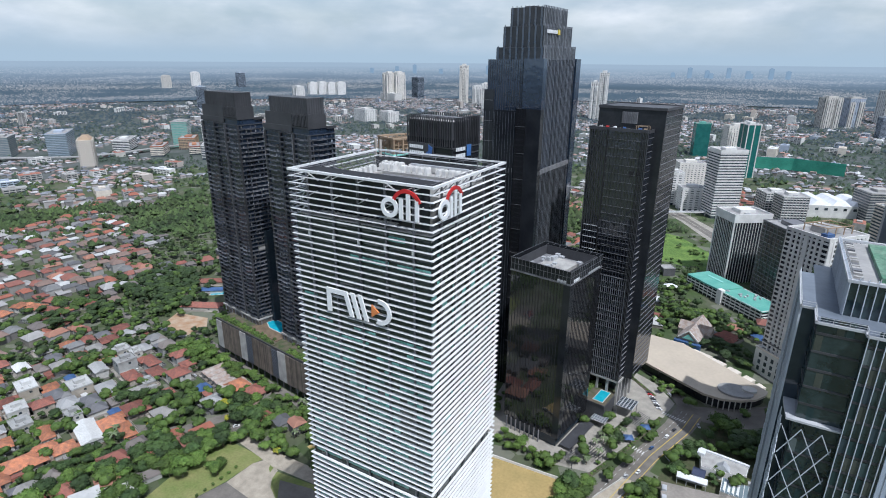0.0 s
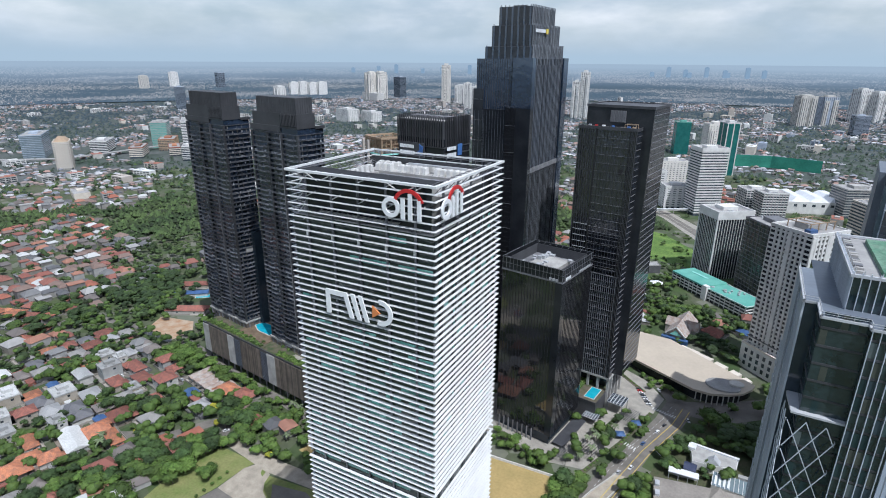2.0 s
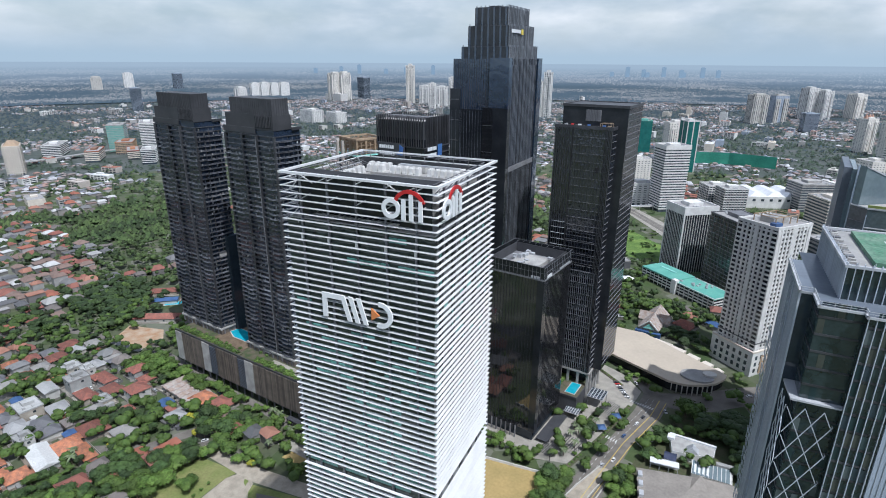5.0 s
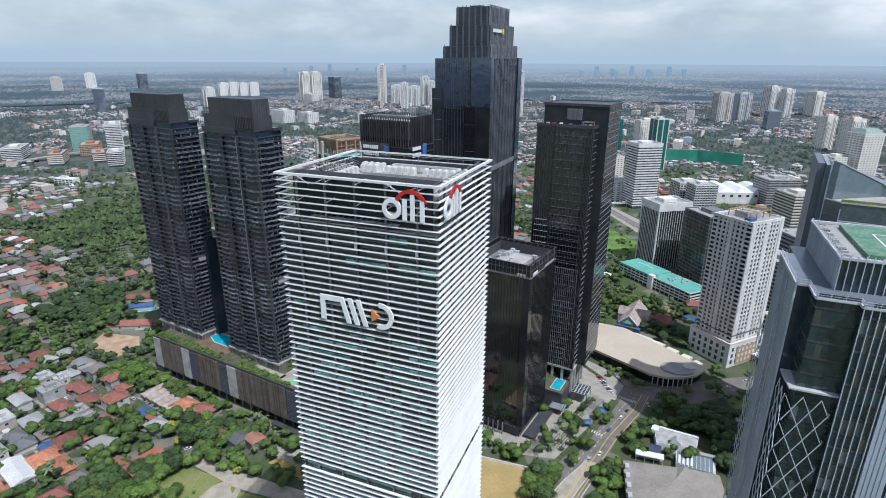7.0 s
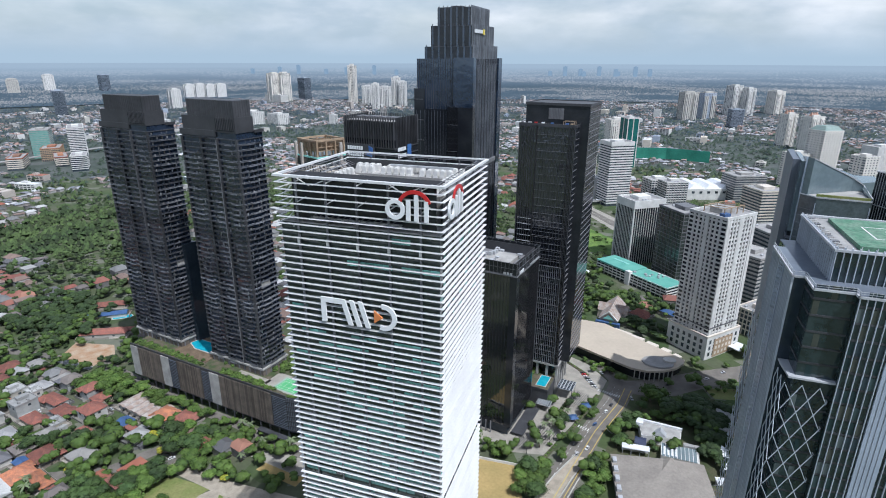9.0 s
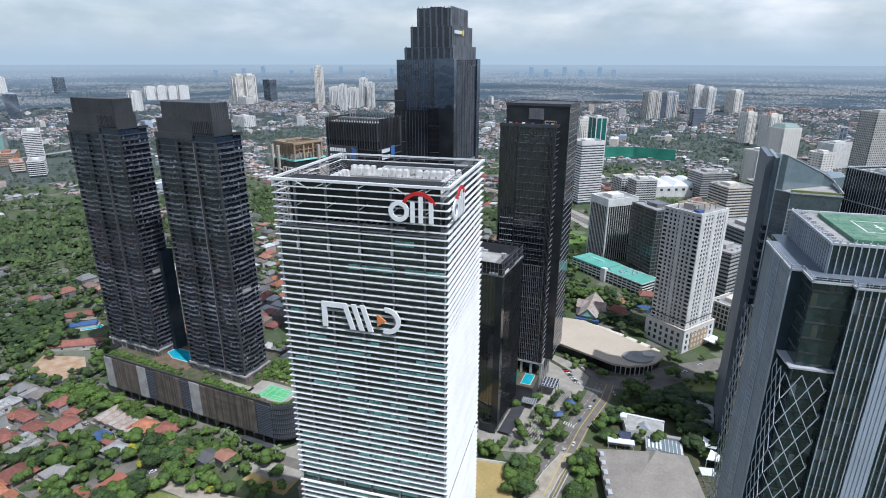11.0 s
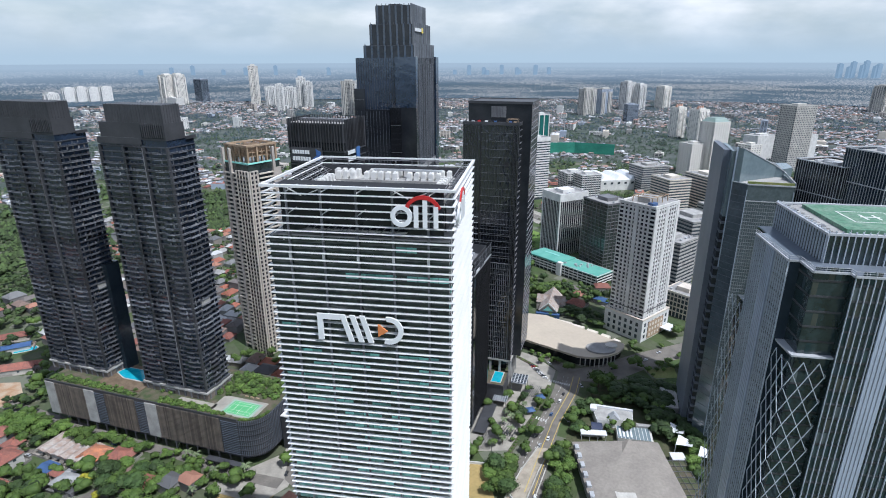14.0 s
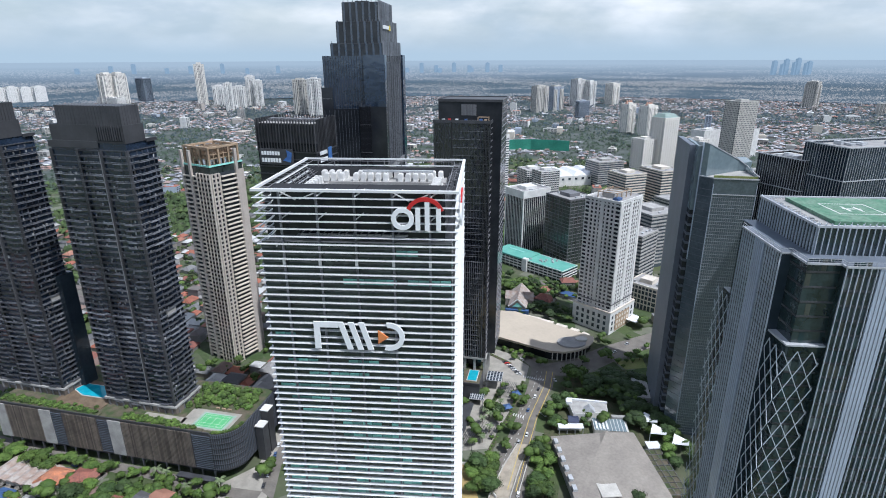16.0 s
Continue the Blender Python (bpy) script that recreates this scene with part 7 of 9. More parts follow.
def white_halls():
    t = thing("market_hall", 270, 940, 0, 14, "white market halls with vaulted roofs", "building")
    box_part("wall", (-60, -30, 0, 60, 40, 20), WHITE_WALL, t)
    for k in range(4):
        bm = bmesh.new()
        x = -58 + 29.5 * k
        prism(bm, [(x, -28), (x + 27, -28), (x + 27, 38), (x, 38)], 20, 27, [(x + 8, -24), (x + 19, -24), (x + 19, 34), (x + 8, 34)])
        part("vault_roof", bm, WHITE_ROOF, t)
    pieces(t, "window", slab(5, 0.4, 4), GLASS_CITY, [(-50 + 14 * k, -30.1, 12, 0) for k in range(8)])
    BLOCKED.append((270, 940, 75))


white_halls()
net = thing("driving_range_net", 0, 0, 0, 0, "tall green net of a golf range", "fence")
bm = bmesh.new()
pts = [(192, 1334), (274, 1342), (368, 1306)]
for (x0, y0), (x1, y1) in zip(pts, pts[1:]):
    prism(bm, [(x0, y0), (x1, y1), (x1, y1 + 0.5), (x0, y0 + 0.5)], 3, 30)
part("mesh_panel", bm, NET, net)
pieces(net, "mast", slab(0.8, 0.8, 31), DARK_LIGHT, [(192 + 20.5 * k, 1335.2 + 2.0 * k, 0, 0) for k in range(5)] + [(294 + 18 * k, 1335.5 - 7 * k, 0, 0) for k in range(5)])

# ---- trees ----
def crown_mesh(seed, wide, high, flat, clumps=340, leaves=440, parts=7, leaf=1.0):
    """Leaf clumps in a lumpy dome, with loose leaves at the rim."""
    r = np.random.RandomState(seed)
    verts, faces = [], []
    lobes = [(r.uniform(-0.42, 0.42) * wide, r.uniform(-0.42, 0.42) * wide, r.uniform(0.3, 0.7) * high, r.uniform(0.46, 0.68) * wide) for _ in range(parts)]
    for k in range(clumps):
        lx, ly, lz, lr = lobes[k % parts]
        d = r.normal(size=3)
        d /= np.linalg.norm(d)
        d[2] = abs(d[2]) * 0.9 - 0.25
        c = np.array((lx, ly, lz)) + d * lr * np.array((1, 1, flat)) * r.uniform(0.7, 1.05)
        s = r.uniform(0.05, 0.115) * wide * leaf
        out = d + r.normal(size=3) * 0.3
        out /= np.linalg.norm(out)
        side = np.cross(out, (0.3, 0.2, 1.0))
        side /= np.linalg.norm(side)
        up = np.cross(out, side)
        base = len(verts)
        for k2 in range(4):
            a = k2 * math.pi / 2 + r.uniform(-0.5, 0.5)
            verts.append(tuple(c + (side * math.cos(a) + up * math.sin(a)) * s * r.uniform(0.8, 1.4) - out * s * r.uniform(0.05, 0.4)))
        verts.append(tuple(c + out * s * r.uniform(0.25, 0.6)))
        faces += [(base, base + 1, base + 4), (base + 1, base + 2, base + 4), (base + 2, base + 3, base + 4), (base + 3, base, base + 4)]
    # the dense inside of each lobe
    for lx, ly, lz, lr in lobes:
        base = len(verts)
        for ring_at, ring_r in ((-0.3, 0.72), (0.12, 0.8), (0.5, 0.58)):
            for k in range(7):
                a, q = (k + r.uniform(-0.3, 0.3)) * math.tau / 7, lr * ring_r * r.uniform(0.85, 1.15)
                verts.append((lx + q * math.cos(a), ly + q * math.sin(a), lz + (ring_at + r.uniform(-0.1, 0.1)) * lr * flat))
        verts.append((lx, ly, lz + 0.74 * lr * flat))
        for row in (0, 7):
            faces += [(base + row + k, base + row + (k + 1) % 7, base + row + 7 + (k + 1) % 7, base + row + 7 + k) for k in range(7)]
        faces += [(base + 14 + k, base + 14 + (k + 1) % 7, base + 21) for k in range(7)]
    for k in range(leaves):
        lx, ly, lz, lr = lobes[k % parts]
        d = r.normal(size=3)
        d /= np.linalg.norm(d)
        d[2] = abs(d[2]) - 0.3
        c = np.array((lx, ly, lz)) + d * lr * np.array((1, 1, flat)) * r.uniform(0.9, 1.35)
        a, b = r.normal(size=3), r.normal(size=3)
        a, b = a / np.linalg.norm(a) * 0.06 * wide, b / np.linalg.norm(b) * 0.06 * wide
        base = len(verts)
        verts += [tuple(c - a), tuple(c - b), tuple(c + a), tuple(c + b)]
        faces.append((base, base + 1, base + 2, base + 3))
    me = bpy.data.meshes.new("crown")
    me.from_pydata(verts, [], faces)
    return me


def trunk_mesh(seed, h, spread):
    r = random.Random(seed)
    bm = bmesh.new()
    def limb(p, q, r0, r1):
        z = (Vector(q) - Vector(p)).to_track_quat("Z", "Y")
        rings_ = []
        for c, rad in ((p, r0), (q, r1)):
            rings_.append([bm.verts.new(Vector(c) + z @ Vector((rad * math.cos(k * math.pi / 3), rad * math.sin(k * math.pi / 3), 0))) for k in range(6)])
        for k in range(6):
            bm.faces.new((rings_[0][k], rings_[0][(k + 1) % 6], rings_[1][(k + 1) % 6], rings_[1][k]))
    limb((0, 0, -0.2), (0.1, 0, h), 0.38, 0.26)
    for k in range(5):
        a = k * 1.26 + r.uniform(-0.3, 0.3)
        limb((0.1, 0, h * r.uniform(0.75, 1)), (math.cos(a) * spread, math.sin(a) * spread, h + r.uniform(1.2, 2.6)), 0.2, 0.06)
    me = bpy.data.meshes.new("trunk")
    bm.to_mesh(me)
    bm.free()
    me.materials.append(BARK)
    return me


def tree_kind(seed, wide, high, flat, h, leaf, clumps=340):
    crown = crown_mesh(seed, wide, high, flat, clumps)
    crown.materials.append(leaf)
    thin = crown_mesh(seed, wide, high, flat, 140, 60)
    thin.materials.append(leaf)
    return crown, trunk_mesh(seed, h, wide * 0.5), h, thin


KINDS = [tree_kind(1, 5.2, 5.0, 0.6, 4.0, LEAF), tree_kind(2, 6.2, 4.5, 0.5, 4.6, LEAF), tree_kind(3, 4.4, 6.0, 0.85, 4.0, LEAF_DARK), tree_kind(4, 5.6, 5.5, 0.7, 4.4, LEAF_DARK),
         tree_kind(5, 7.4, 4.2, 0.42, 5.2, LEAF, 480), tree_kind(6, 3.0, 3.8, 0.9, 2.4, LEAF), tree_kind(7, 3.2, 4.0, 0.8, 2.4, LEAF_YELLOW)]
LABELS = ["broad green garden tree with dense crown", "wide spreading green tree with lumpy crown", "dark green upright tree", "dark green broad tree", "large spreading rain tree",
          "small young green tree", "small tree with yellow foliage"]
TREES = []


MASS, MASS_DARK = [], []


def tree(x, y, kind, size=1.0, z=0.0, solo=True):
    crown, trunk, h, thin = KINDS[kind]
    rr = random.Random(int(x * 13 + y * 7))
    TREES.append((x, y, 4.5 * size))
    if not solo:
        (MASS_DARK if kind in (2, 3) else MASS).append((thin, pose(x, y, z + (h - 0.8) * size, 0, 0, rr.uniform(0, 360)) @ Matrix.Diagonal((size, size, size, 1))))
        return
    ob = new("tree", trunk)
    ob.matrix_basis = pose(x, y, z, 0, 0, rr.uniform(0, 360)) @ Matrix.Diagonal((size, size, size * rr.uniform(0.85, 1.15), 1))
    tagged(ob, LABELS[kind], "tree", "trees")
    c = new("crown", crown)
    c.parent = ob
    c.location.z = h - 0.8


def grove(x, y, rx, ry, count, kinds, seed, turn=0.0, small=0.75, large=1.25, solo=True):
    rr = random.Random(seed)
    c, s = math.cos(radians(turn)), math.sin(radians(turn))
    for k in range(count):
        for _ in range(30):
            a, b = rr.uniform(-rx, rx), rr.uniform(-ry, ry)
            px, py = x + a * c - b * s, y + a * s + b * c
            if all(math.hypot(px - q, py - w) > 4.8 for q, w, _ in TREES[-60:]):
                break
        tree(px, py, rr.choice(kinds), rr.uniform(small, large), 0.0, solo)


# ---- houses ----
def roof_mesh(w, d, rise, hip, material, over=0.7):
    bm = bmesh.new()
    w, d = w / 2 + over, d / 2 + over
    cut = min(w, d) * 0.95 if hip else 0.0
    lo = [bm.verts.new(p) for p in ((-w, -d, 0), (w, -d, 0), (w, d, 0), (-w, d, 0))]
    under = [bm.verts.new((v.co.x, v.co.y, -0.22)) for v in lo]
    if w >= d:
        a, b = bm.verts.new((-w + cut, 0, rise)), bm.verts.new((w - cut, 0, rise))
        fs = ((lo[0], lo[1], b, a), (lo[1], lo[2], b), (lo[2], lo[3], a, b), (lo[3], lo[0], a))
    else:
        a, b = bm.verts.new((0, -d + cut, rise)), bm.verts.new((0, d - cut, rise))
        fs = ((lo[0], lo[1], a), (lo[1], lo[2], b, a), (lo[2], lo[3], b), (lo[3], lo[0], a, b))
    for f in fs:
        bm.faces.new(f)
    for i in range(4):
        bm.faces.new((lo[(i + 1) % 4], lo[i], under[i], under[(i + 1) % 4]))
    bm.faces.new(under[::-1])
    return mesh_of(bm, material)


CACHE = {}
ROOFS = {"O": (TILE_ROOF, "house with orange clay tile roof"), "R": (TILE_ROOF, "house with red brown tile roof"), "G": (GREY_ROOF, "house with grey sheet roof"),
         "W": (PALE_ROOF, "long shed with pale sheet gable roof"), "B": (BLUE_ROOF, "small building with blue sheet roof"), "F": (PALE_ROOF, "modern white house with flat roof"), "S": (RUST_ROOF, "market shed with rusty sheet roof")}
ORANGE_TILE = mat("orange_tile", (0.42, 0.165, 0.085), (0.25, 0.115, 0.075), 2.6, 0.85, grain=0.32, fine=0.45, rnd=0.3)
RED_TILE = mat("red_brown_tile", (0.25, 0.095, 0.07), (0.17, 0.075, 0.06), 2.6, 0.85, grain=0.32, fine=0.45, rnd=0.35)
YARD = palette("yard_paving", [(0.3, 0.28, 0.25), (0.22, 0.21, 0.19), (0.36, 0.33, 0.29), (0.26, 0.22, 0.18), (0.17, 0.17, 0.165)], 0.9, False, 3, 0.2)
HOUSES = []


def house(x, y, kind, w, d, turn=0.0, storeys=1):
    wall_h = 3.2 * storeys + 0.6
    material, label = ROOFS[kind]
    material = {"O": ORANGE_TILE, "R": RED_TILE}.get(kind, material)
    key = ("w", round(w), round(d), storeys)
    if key not in CACHE:
        bm = bmesh.new()
        quads(bm, -w / 2, -d / 2, -0.1, w / 2, d / 2, wall_h)
        CACHE[key] = mesh_of(bm, HOUSE_WALL)
    ob = new("house", CACHE[key])
    ob.matrix_basis = pose(x, y, 0, 0, 0, turn)
    tagged(ob, label, "house", "houses")
    key = ("r", kind, round(w), round(d))
    if key not in CACHE:
        if kind == "F":
            bm = bmesh.new()
            quads(bm, -w / 2 - 0.3, -d / 2 - 0.3, 0, w / 2 + 0.3, d / 2 + 0.3, 0.35)
            for x0, y0, x1, y1 in ((-w / 2 - 0.3, -d / 2 - 0.3, w / 2 + 0.3, -d / 2), (-w / 2 - 0.3, d / 2, w / 2 + 0.3, d / 2 + 0.3), (-w / 2 - 0.3, -d / 2, -w / 2, d / 2), (w / 2, -d / 2, w / 2 + 0.3, d / 2)):
                quads(bm, x0, y0, 0.35, x1, y1, 1.1)
            quads(bm, -w * 0.3, -d * 0.2, 0.35, w * 0.05, d * 0.3, 2.8)
            quads(bm, w * 0.2, -d * 0.3, 0.35, w * 0.32, -d * 0.18, 1.9)
            quads(bm, w * 0.15, d * 0.1, 0.35, w * 0.35, d * 0.2, 1.2)
            CACHE[key] = mesh_of(bm, PALE_ROOF)
        else:
            CACHE[key] = roof_mesh(w, d, min(w, d) * (0.3 if kind in "ORG" else 0.18), kind in "ORG", material)
    # the paved plot with its boundary wall
    plot = ("p", round(w), round(d))
    if plot not in CACHE:
        bm = bmesh.new()
        a, b = w / 2 + 2.6, d / 2 + 2.6
        quads(bm, -a, -b, 0, a, b, 0.14)
        for x0, y0, x1, y1 in ((-a, -b, -a + 0.2, b), (a - 0.2, -b, a, b), (-a + 0.2, b - 0.2, a - 0.2, b), (-a + 0.2, -b, a * 0.3, -b + 0.2)):
            quads(bm, x0, y0, 0.14, x1, y1, 1.7)
        CACHE[plot] = mesh_of(bm, YARD)
    new("walled_plot", CACHE[plot]).parent = ob
    # a lower wing with its own roof
    rw = random.Random(int(x * 5 + y * 3))
    if kind in "ORG" and min(w, d) > 8:
        size = (round(w * 0.5), round(d * 0.62))
        key_w = ("r", kind, *size)
        if key_w not in CACHE:
            CACHE[key_w] = roof_mesh(*size, min(size) * 0.3, True, material, 0.5)
        wing = new("wing_roof", CACHE[key_w])
        wing.parent = ob
        wing.location = (rw.choice((-0.34, 0.34)) * w, rw.choice((-0.36, 0.36)) * d, wall_h - 0.35)
    r = new("roof", CACHE[key])
    r.parent = ob
    r.location.z = wall_h
    if kind in "FOR":
        for k, (px, py, a) in enumerate(((w * 0.25, -d / 2 - 0.03, 0), (-w * 0.2, -d / 2 - 0.03, 0), (w / 2 + 0.03, d * 0.1, 90))):
            key = ("window",)
            if key not in CACHE:
                bm = bmesh.new()
                quads(bm, -0.9, -0.06, 0, 0.9, 0.06, 1.5)
                CACHE[key] = mesh_of(bm, GLASS_CITY)
            o = new("window", CACHE[key])
            o.parent = ob
            o.matrix_basis = pose(px, py, 1.0 + 3.2 * (storeys - 1), 0, 0, a)
    ra = random.Random(int(x * 31 + y * 17))
    if kind in "ORGF" and ra.random() < 0.6:
        aw, ad = ra.choice(((4, 7), (6, 4), (5, 9)))
        roof = ra.choice((PALE_ROOF, GREY_ROOF, RUST_ROOF, RED_TILE, GREY_ROOF))
        key = ("a", aw, ad, roof.name)
        if key not in CACHE:
            bm = bmesh.new()
            v = quads(bm, -aw / 2, -ad / 2, 0, aw / 2, ad / 2, 2.9)
            v[4].co.z = v[7].co.z = 2.4
            CACHE[key] = mesh_of(bm, roof)
        o = new("lean_to", CACHE[key])
        o.parent = ob
        o.matrix_basis = pose((w / 2 + aw / 2 + 0.3) * ra.choice((-1, 1)), ra.uniform(-0.2, 0.2) * d, -0.1, 0, 0, 0)
    HOUSES.append((x, y, max(w, d) * 0.6 + 1))


# the streets of houses by the lawn
house(-277, 57, "W", 27, 12, -22, 1)
for x, y, k, w, d, n in ((-285, 20, "O", 14, 20, 1), (-285, 35, "O", 11, 12, 1), (-275, 40, "O", 11, 12, 1), (-301, 45, "O", 18, 7, 1), (-272, 70, "O", 15, 14, 1), (-256, 69, "O", 19, 7, 1), (-273, 88, "R", 15, 13, 1)):
    house(x, y, k, w, d, -20, n)
for x, y, k, w, d, n in ((-250, 93, "G", 14, 13, 1), (-281, 79, "B", 6, 6, 1), (-332, 89, "F", 16, 14, 2), (-328, 124, "F", 12, 14, 3), (-340, 110, "W", 16, 9, 2), (-312, 116, "R", 16, 9, 1), (-300, 128, "R", 14, 10, 1)):
    house(x, y, k, w, d, -18, n)
for x, y, k, w, d, n in ((-314, 97, "G", 16, 12, 1), (-365, 71, "F", 18, 12, 2), (-331, 62, "R", 11, 12, 2), (-321, 72, "G", 14, 12, 1), (-342, 51, "F", 13, 12, 2), (-359, 55, "R", 13, 10, 1), (-345, 37, "O", 9, 9, 1)):
    house(x, y, k, w, d, -20, n)
for x, y, k, w, d, n in ((-392, 108, "G", 14, 9, 1), (-412, 112, "G", 13, 10, 1), (-377, 133, "G", 14, 11, 1), (-392, 126, "G", 9, 11, 2), (-401, 88, "W", 13, 9, 1), (-420, 84, "R", 12, 8, 1), (-318, 138, "R", 19, 9, 1)):
    house(x, y, k, w, d, -15, n)
for x, y, k, w, d, n in ((-228, 141, "O", 14, 13, 1), (-212, 139, "R", 14, 13, 1), (-230, 117, "G", 13, 11, 1), (-248, 127, "B", 9, 8, 1), (-239, 122, "R", 10, 4, 1), (-337, 140, "F", 9, 8, 2), (-350, 94, "B", 9, 6, 1)):
    house(x, y, k, w, d, -17, n)
for x, y, k, w, d, n in ((-268, 113, "R", 9, 5, 1), (-281, 6, "O", 12, 9, 1), (-270, -4, "O", 12, 10, 1), (-257, 22, "G", 12, 10, 1), (-386, 94, "G", 14, 8, 1), (-294, 116, "F", 10, 8, 1), (-374, 54, "G", 10, 8, 1)):
    house(x, y, k, w, d, -19, n)
for k in range(6):
    house(-262 + 6.0 * k, 150 - 1.9 * k, "S", 5.6, 17, -17 + (k % 3) * 2, 1)
house(-364, 235, "R", 38, 11, 20, 1)
house(-410, 283, "R", 40, 10, 30, 1)
house(-392, 266, "B", 38, 9, 30, 1)

# rows of houses along the lanes
def lanes(x0, y0, turn, cols, rows, dx, dy, skip, seed):
    rr = random.Random(seed)
    c, s = math.cos(radians(turn)), math.sin(radians(turn))
    for i in range(cols):
        for j in range(rows):
            a, b = i * dx + rr.uniform(-1, 1), j * dy + rr.uniform(-1.2, 1.2)
            x, y = x0 + a * c - b * s, y0 + a * s + b * c
            w, d = rr.uniform(10, 14.5), rr.uniform(9, 14)
            kind, n = rr.choice("OORRRRGGGGGF"), rr.choice((1, 1, 1, 1, 1, 2))
            if rr.random() < skip or any(math.hypot(x - q, y - e) < r + 4.2 for q, e, r in HOUSES):
                continue
            if any(math.hypot(x - q, y - e) < r + 3 for q, e, r in BLOCKED):
                continue
            house(x, y, kind, round(w), round(d), turn + rr.choice((0, 0, 90)) + rr.uniform(-3, 3), n)


lanes(-425, 60, -18, 13, 10, 13, 14, 0.08, 61)
lanes(-330, -20, -18, 6, 5, 15, 16, 0.2, 62)
lanes(-520, 140, 12, 5, 3, 17, 19, 0.3, 63)

# clumps of trees by the lawn, the lanes and the podium
grove(-224, 26, 30, 14, 17, (1, 4, 0, 3), 21, 20, 0.9, 1.35)
grove(-196, 58, 26, 6, 12, (0, 1, 4), 22, 28, 0.8, 1.1)
grove(-222, 50, 20, 11, 14, (2, 3, 3), 23, 25, 0.8, 1.2)
grove(-214, 78, 22, 9, 12, (0, 3, 1), 24, 30, 0.7, 1.05)
grove(-190, 116, 22, 16, 19, (0, 1, 1, 3), 25, -15, 0.85, 1.25)
grove(-252, 105, 26, 10, 12, (0, 1, 2, 3), 26, 15, 0.7, 1.1, False)
grove(-286, 99, 18, 8, 8, (0, 3), 27, 10, 0.7, 1.1)
grove(-245, 62, 16, 14, 9, (0, 2), 28, 20, 0.6, 0.9, False)
grove(-262, 160, 52, 6, 20, (0, 1, 0), 29, -16, 0.7, 1.1)
grove(-300, 166, 14, 12, 12, (0, 1, 4), 30, -10, 0.8, 1.2)
grove(-190, 146, 42, 4, 14, (5, 5, 0), 31, -17, 0.7, 1.0)
grove(-160, 128, 24, 8, 12, (0, 3, 5), 32, -14, 0.7, 1.1, False)
grove(-366, 114, 14, 10, 7, (3, 2, 0), 33, 0, 0.9, 1.2, False)
grove(-315, 45, 14, 12, 8, (0, 3, 5), 34, 0, 0.7, 1.0)
grove(-253, 35, 10, 10, 7, (2, 0), 35, 0, 0.7, 1.0)
grove(-160, 100, 10, 6, 5, (5, 0), 36, 0, 0.7, 1.0)
for x, y, s in ((-219.6, 118.9, 1.2), (-182.8, 100.9, 1.15), (-152.4, 94.9, 0.9), (-247, 80, 0.9), (-205, 107, 0.9)):
    tree(x, y, 6, s)
for k in range(6):
    tree(-166.5 - 0.6 * k, 73.8 - 5.5 * k, 5, 0.42)
# garden trees between the houses
rr = random.Random(77)
for k in range(680):
    x, y = rr.uniform(-450, -232), rr.uniform(-10, 215)
    if any(math.hypot(x - q, y - e) < r * 0.95 for q, e, r in HOUSES):
        continue
    if any(math.hypot(x - q, y - e) < r for q, e, r in BLOCKED):
        continue
    tree(x, y, rr.choice((0, 3, 5, 2)), rr.uniform(0.5, 0.85), 0.0, False)
# tree rows across the lawn
for k in range(9):
    tree(-205 + 2.3 * k, 58 + 4.0 * k, (0, 1, 0, 3)[k % 4], 1.0 + 0.1 * (k % 3), 0.0)
for k in range(8):
    tree(-214 + 2.6 * k, 66 + 4.2 * k, (3, 2, 0)[k % 3], 0.95 + 0.1 * (k % 3), 0.0)
# plaza and avenue trees
grove(-10, 160, 22, 4.5, 16, (5, 0, 5), 41, -24, 0.8, 1.1)
grove(46, 212, 22, 5, 6, (0, 5, 3), 42, 62, 0.5, 0.75)
grove(30, 172, 14, 5, 3, (0, 5), 43, 50, 0.5, 0.7)
grove(25, 134, 7, 13, 10, (0, 1, 3), 44, -20, 0.8, 1.15)
grove(60, 136, 4.5, 26, 15, (0, 3, 1), 45, -14, 0.7, 1.0)
for x, y, s in ((87, 200, 0.9), (84, 205.5, 0.8), (91, 207, 0.85), (75.5, 178.5, 0.75), (78.5, 183, 0.8), (98, 184, 0.45), (99, 179, 0.4)):
    tree(x, y, 3, s)
tree(103, 236, 4, 1.35)
tree(95, 222, 3, 0.8)
grove(148, 224, 14, 16, 12, (0, 3, 2), 48, 0, 0.8, 1.2, False)
grove(68, 276, 14, 3.5, 10, (5, 5), 49, -38, 0.6, 0.9)
grove(158, 262, 16, 5, 9, (5, 0), 50, 25, 0.6, 0.9)
grove(112, 350, 20, 14, 22, (0, 3, 2), 51, -40, 0.7, 1.1, False)
grove(70, 410, 24, 26, 34, (0, 3, 1), 52, 0, 0.7, 1.1, False)
grove(120, 410, 20, 18, 22, (0, 2), 53, -45, 0.7, 1.1, False)
# mostly dark kinds, the tower's shade put into their leaf colour
grove(126, 222, 15, 14, 26, (3, 2, 0), 64, 0, 0.8, 1.2, False)
grove(146, 160, 9, 22, 12, (3, 0), 54, 0, 0.8, 1.1)
grove(110, 107, 10, 5, 5, (2, 3), 55, 0, 0.8, 1.0)
grove(142, 204, 15, 30, 56, (0, 3, 2, 3), 56, 0, 0.8, 1.2, False)
grove(-440, 262, 46, 30, 62, (0, 3, 3, 2), 57, -14, 0.9, 1.35, False)
grove(-284, 222, 26, 14, 22, (0, 1, 3), 58, -16, 0.9, 1.3, False)
grove(-420, 240, 46, 22, 40, (0, 3, 3, 2), 59, -10, 0.9, 1.3, False)
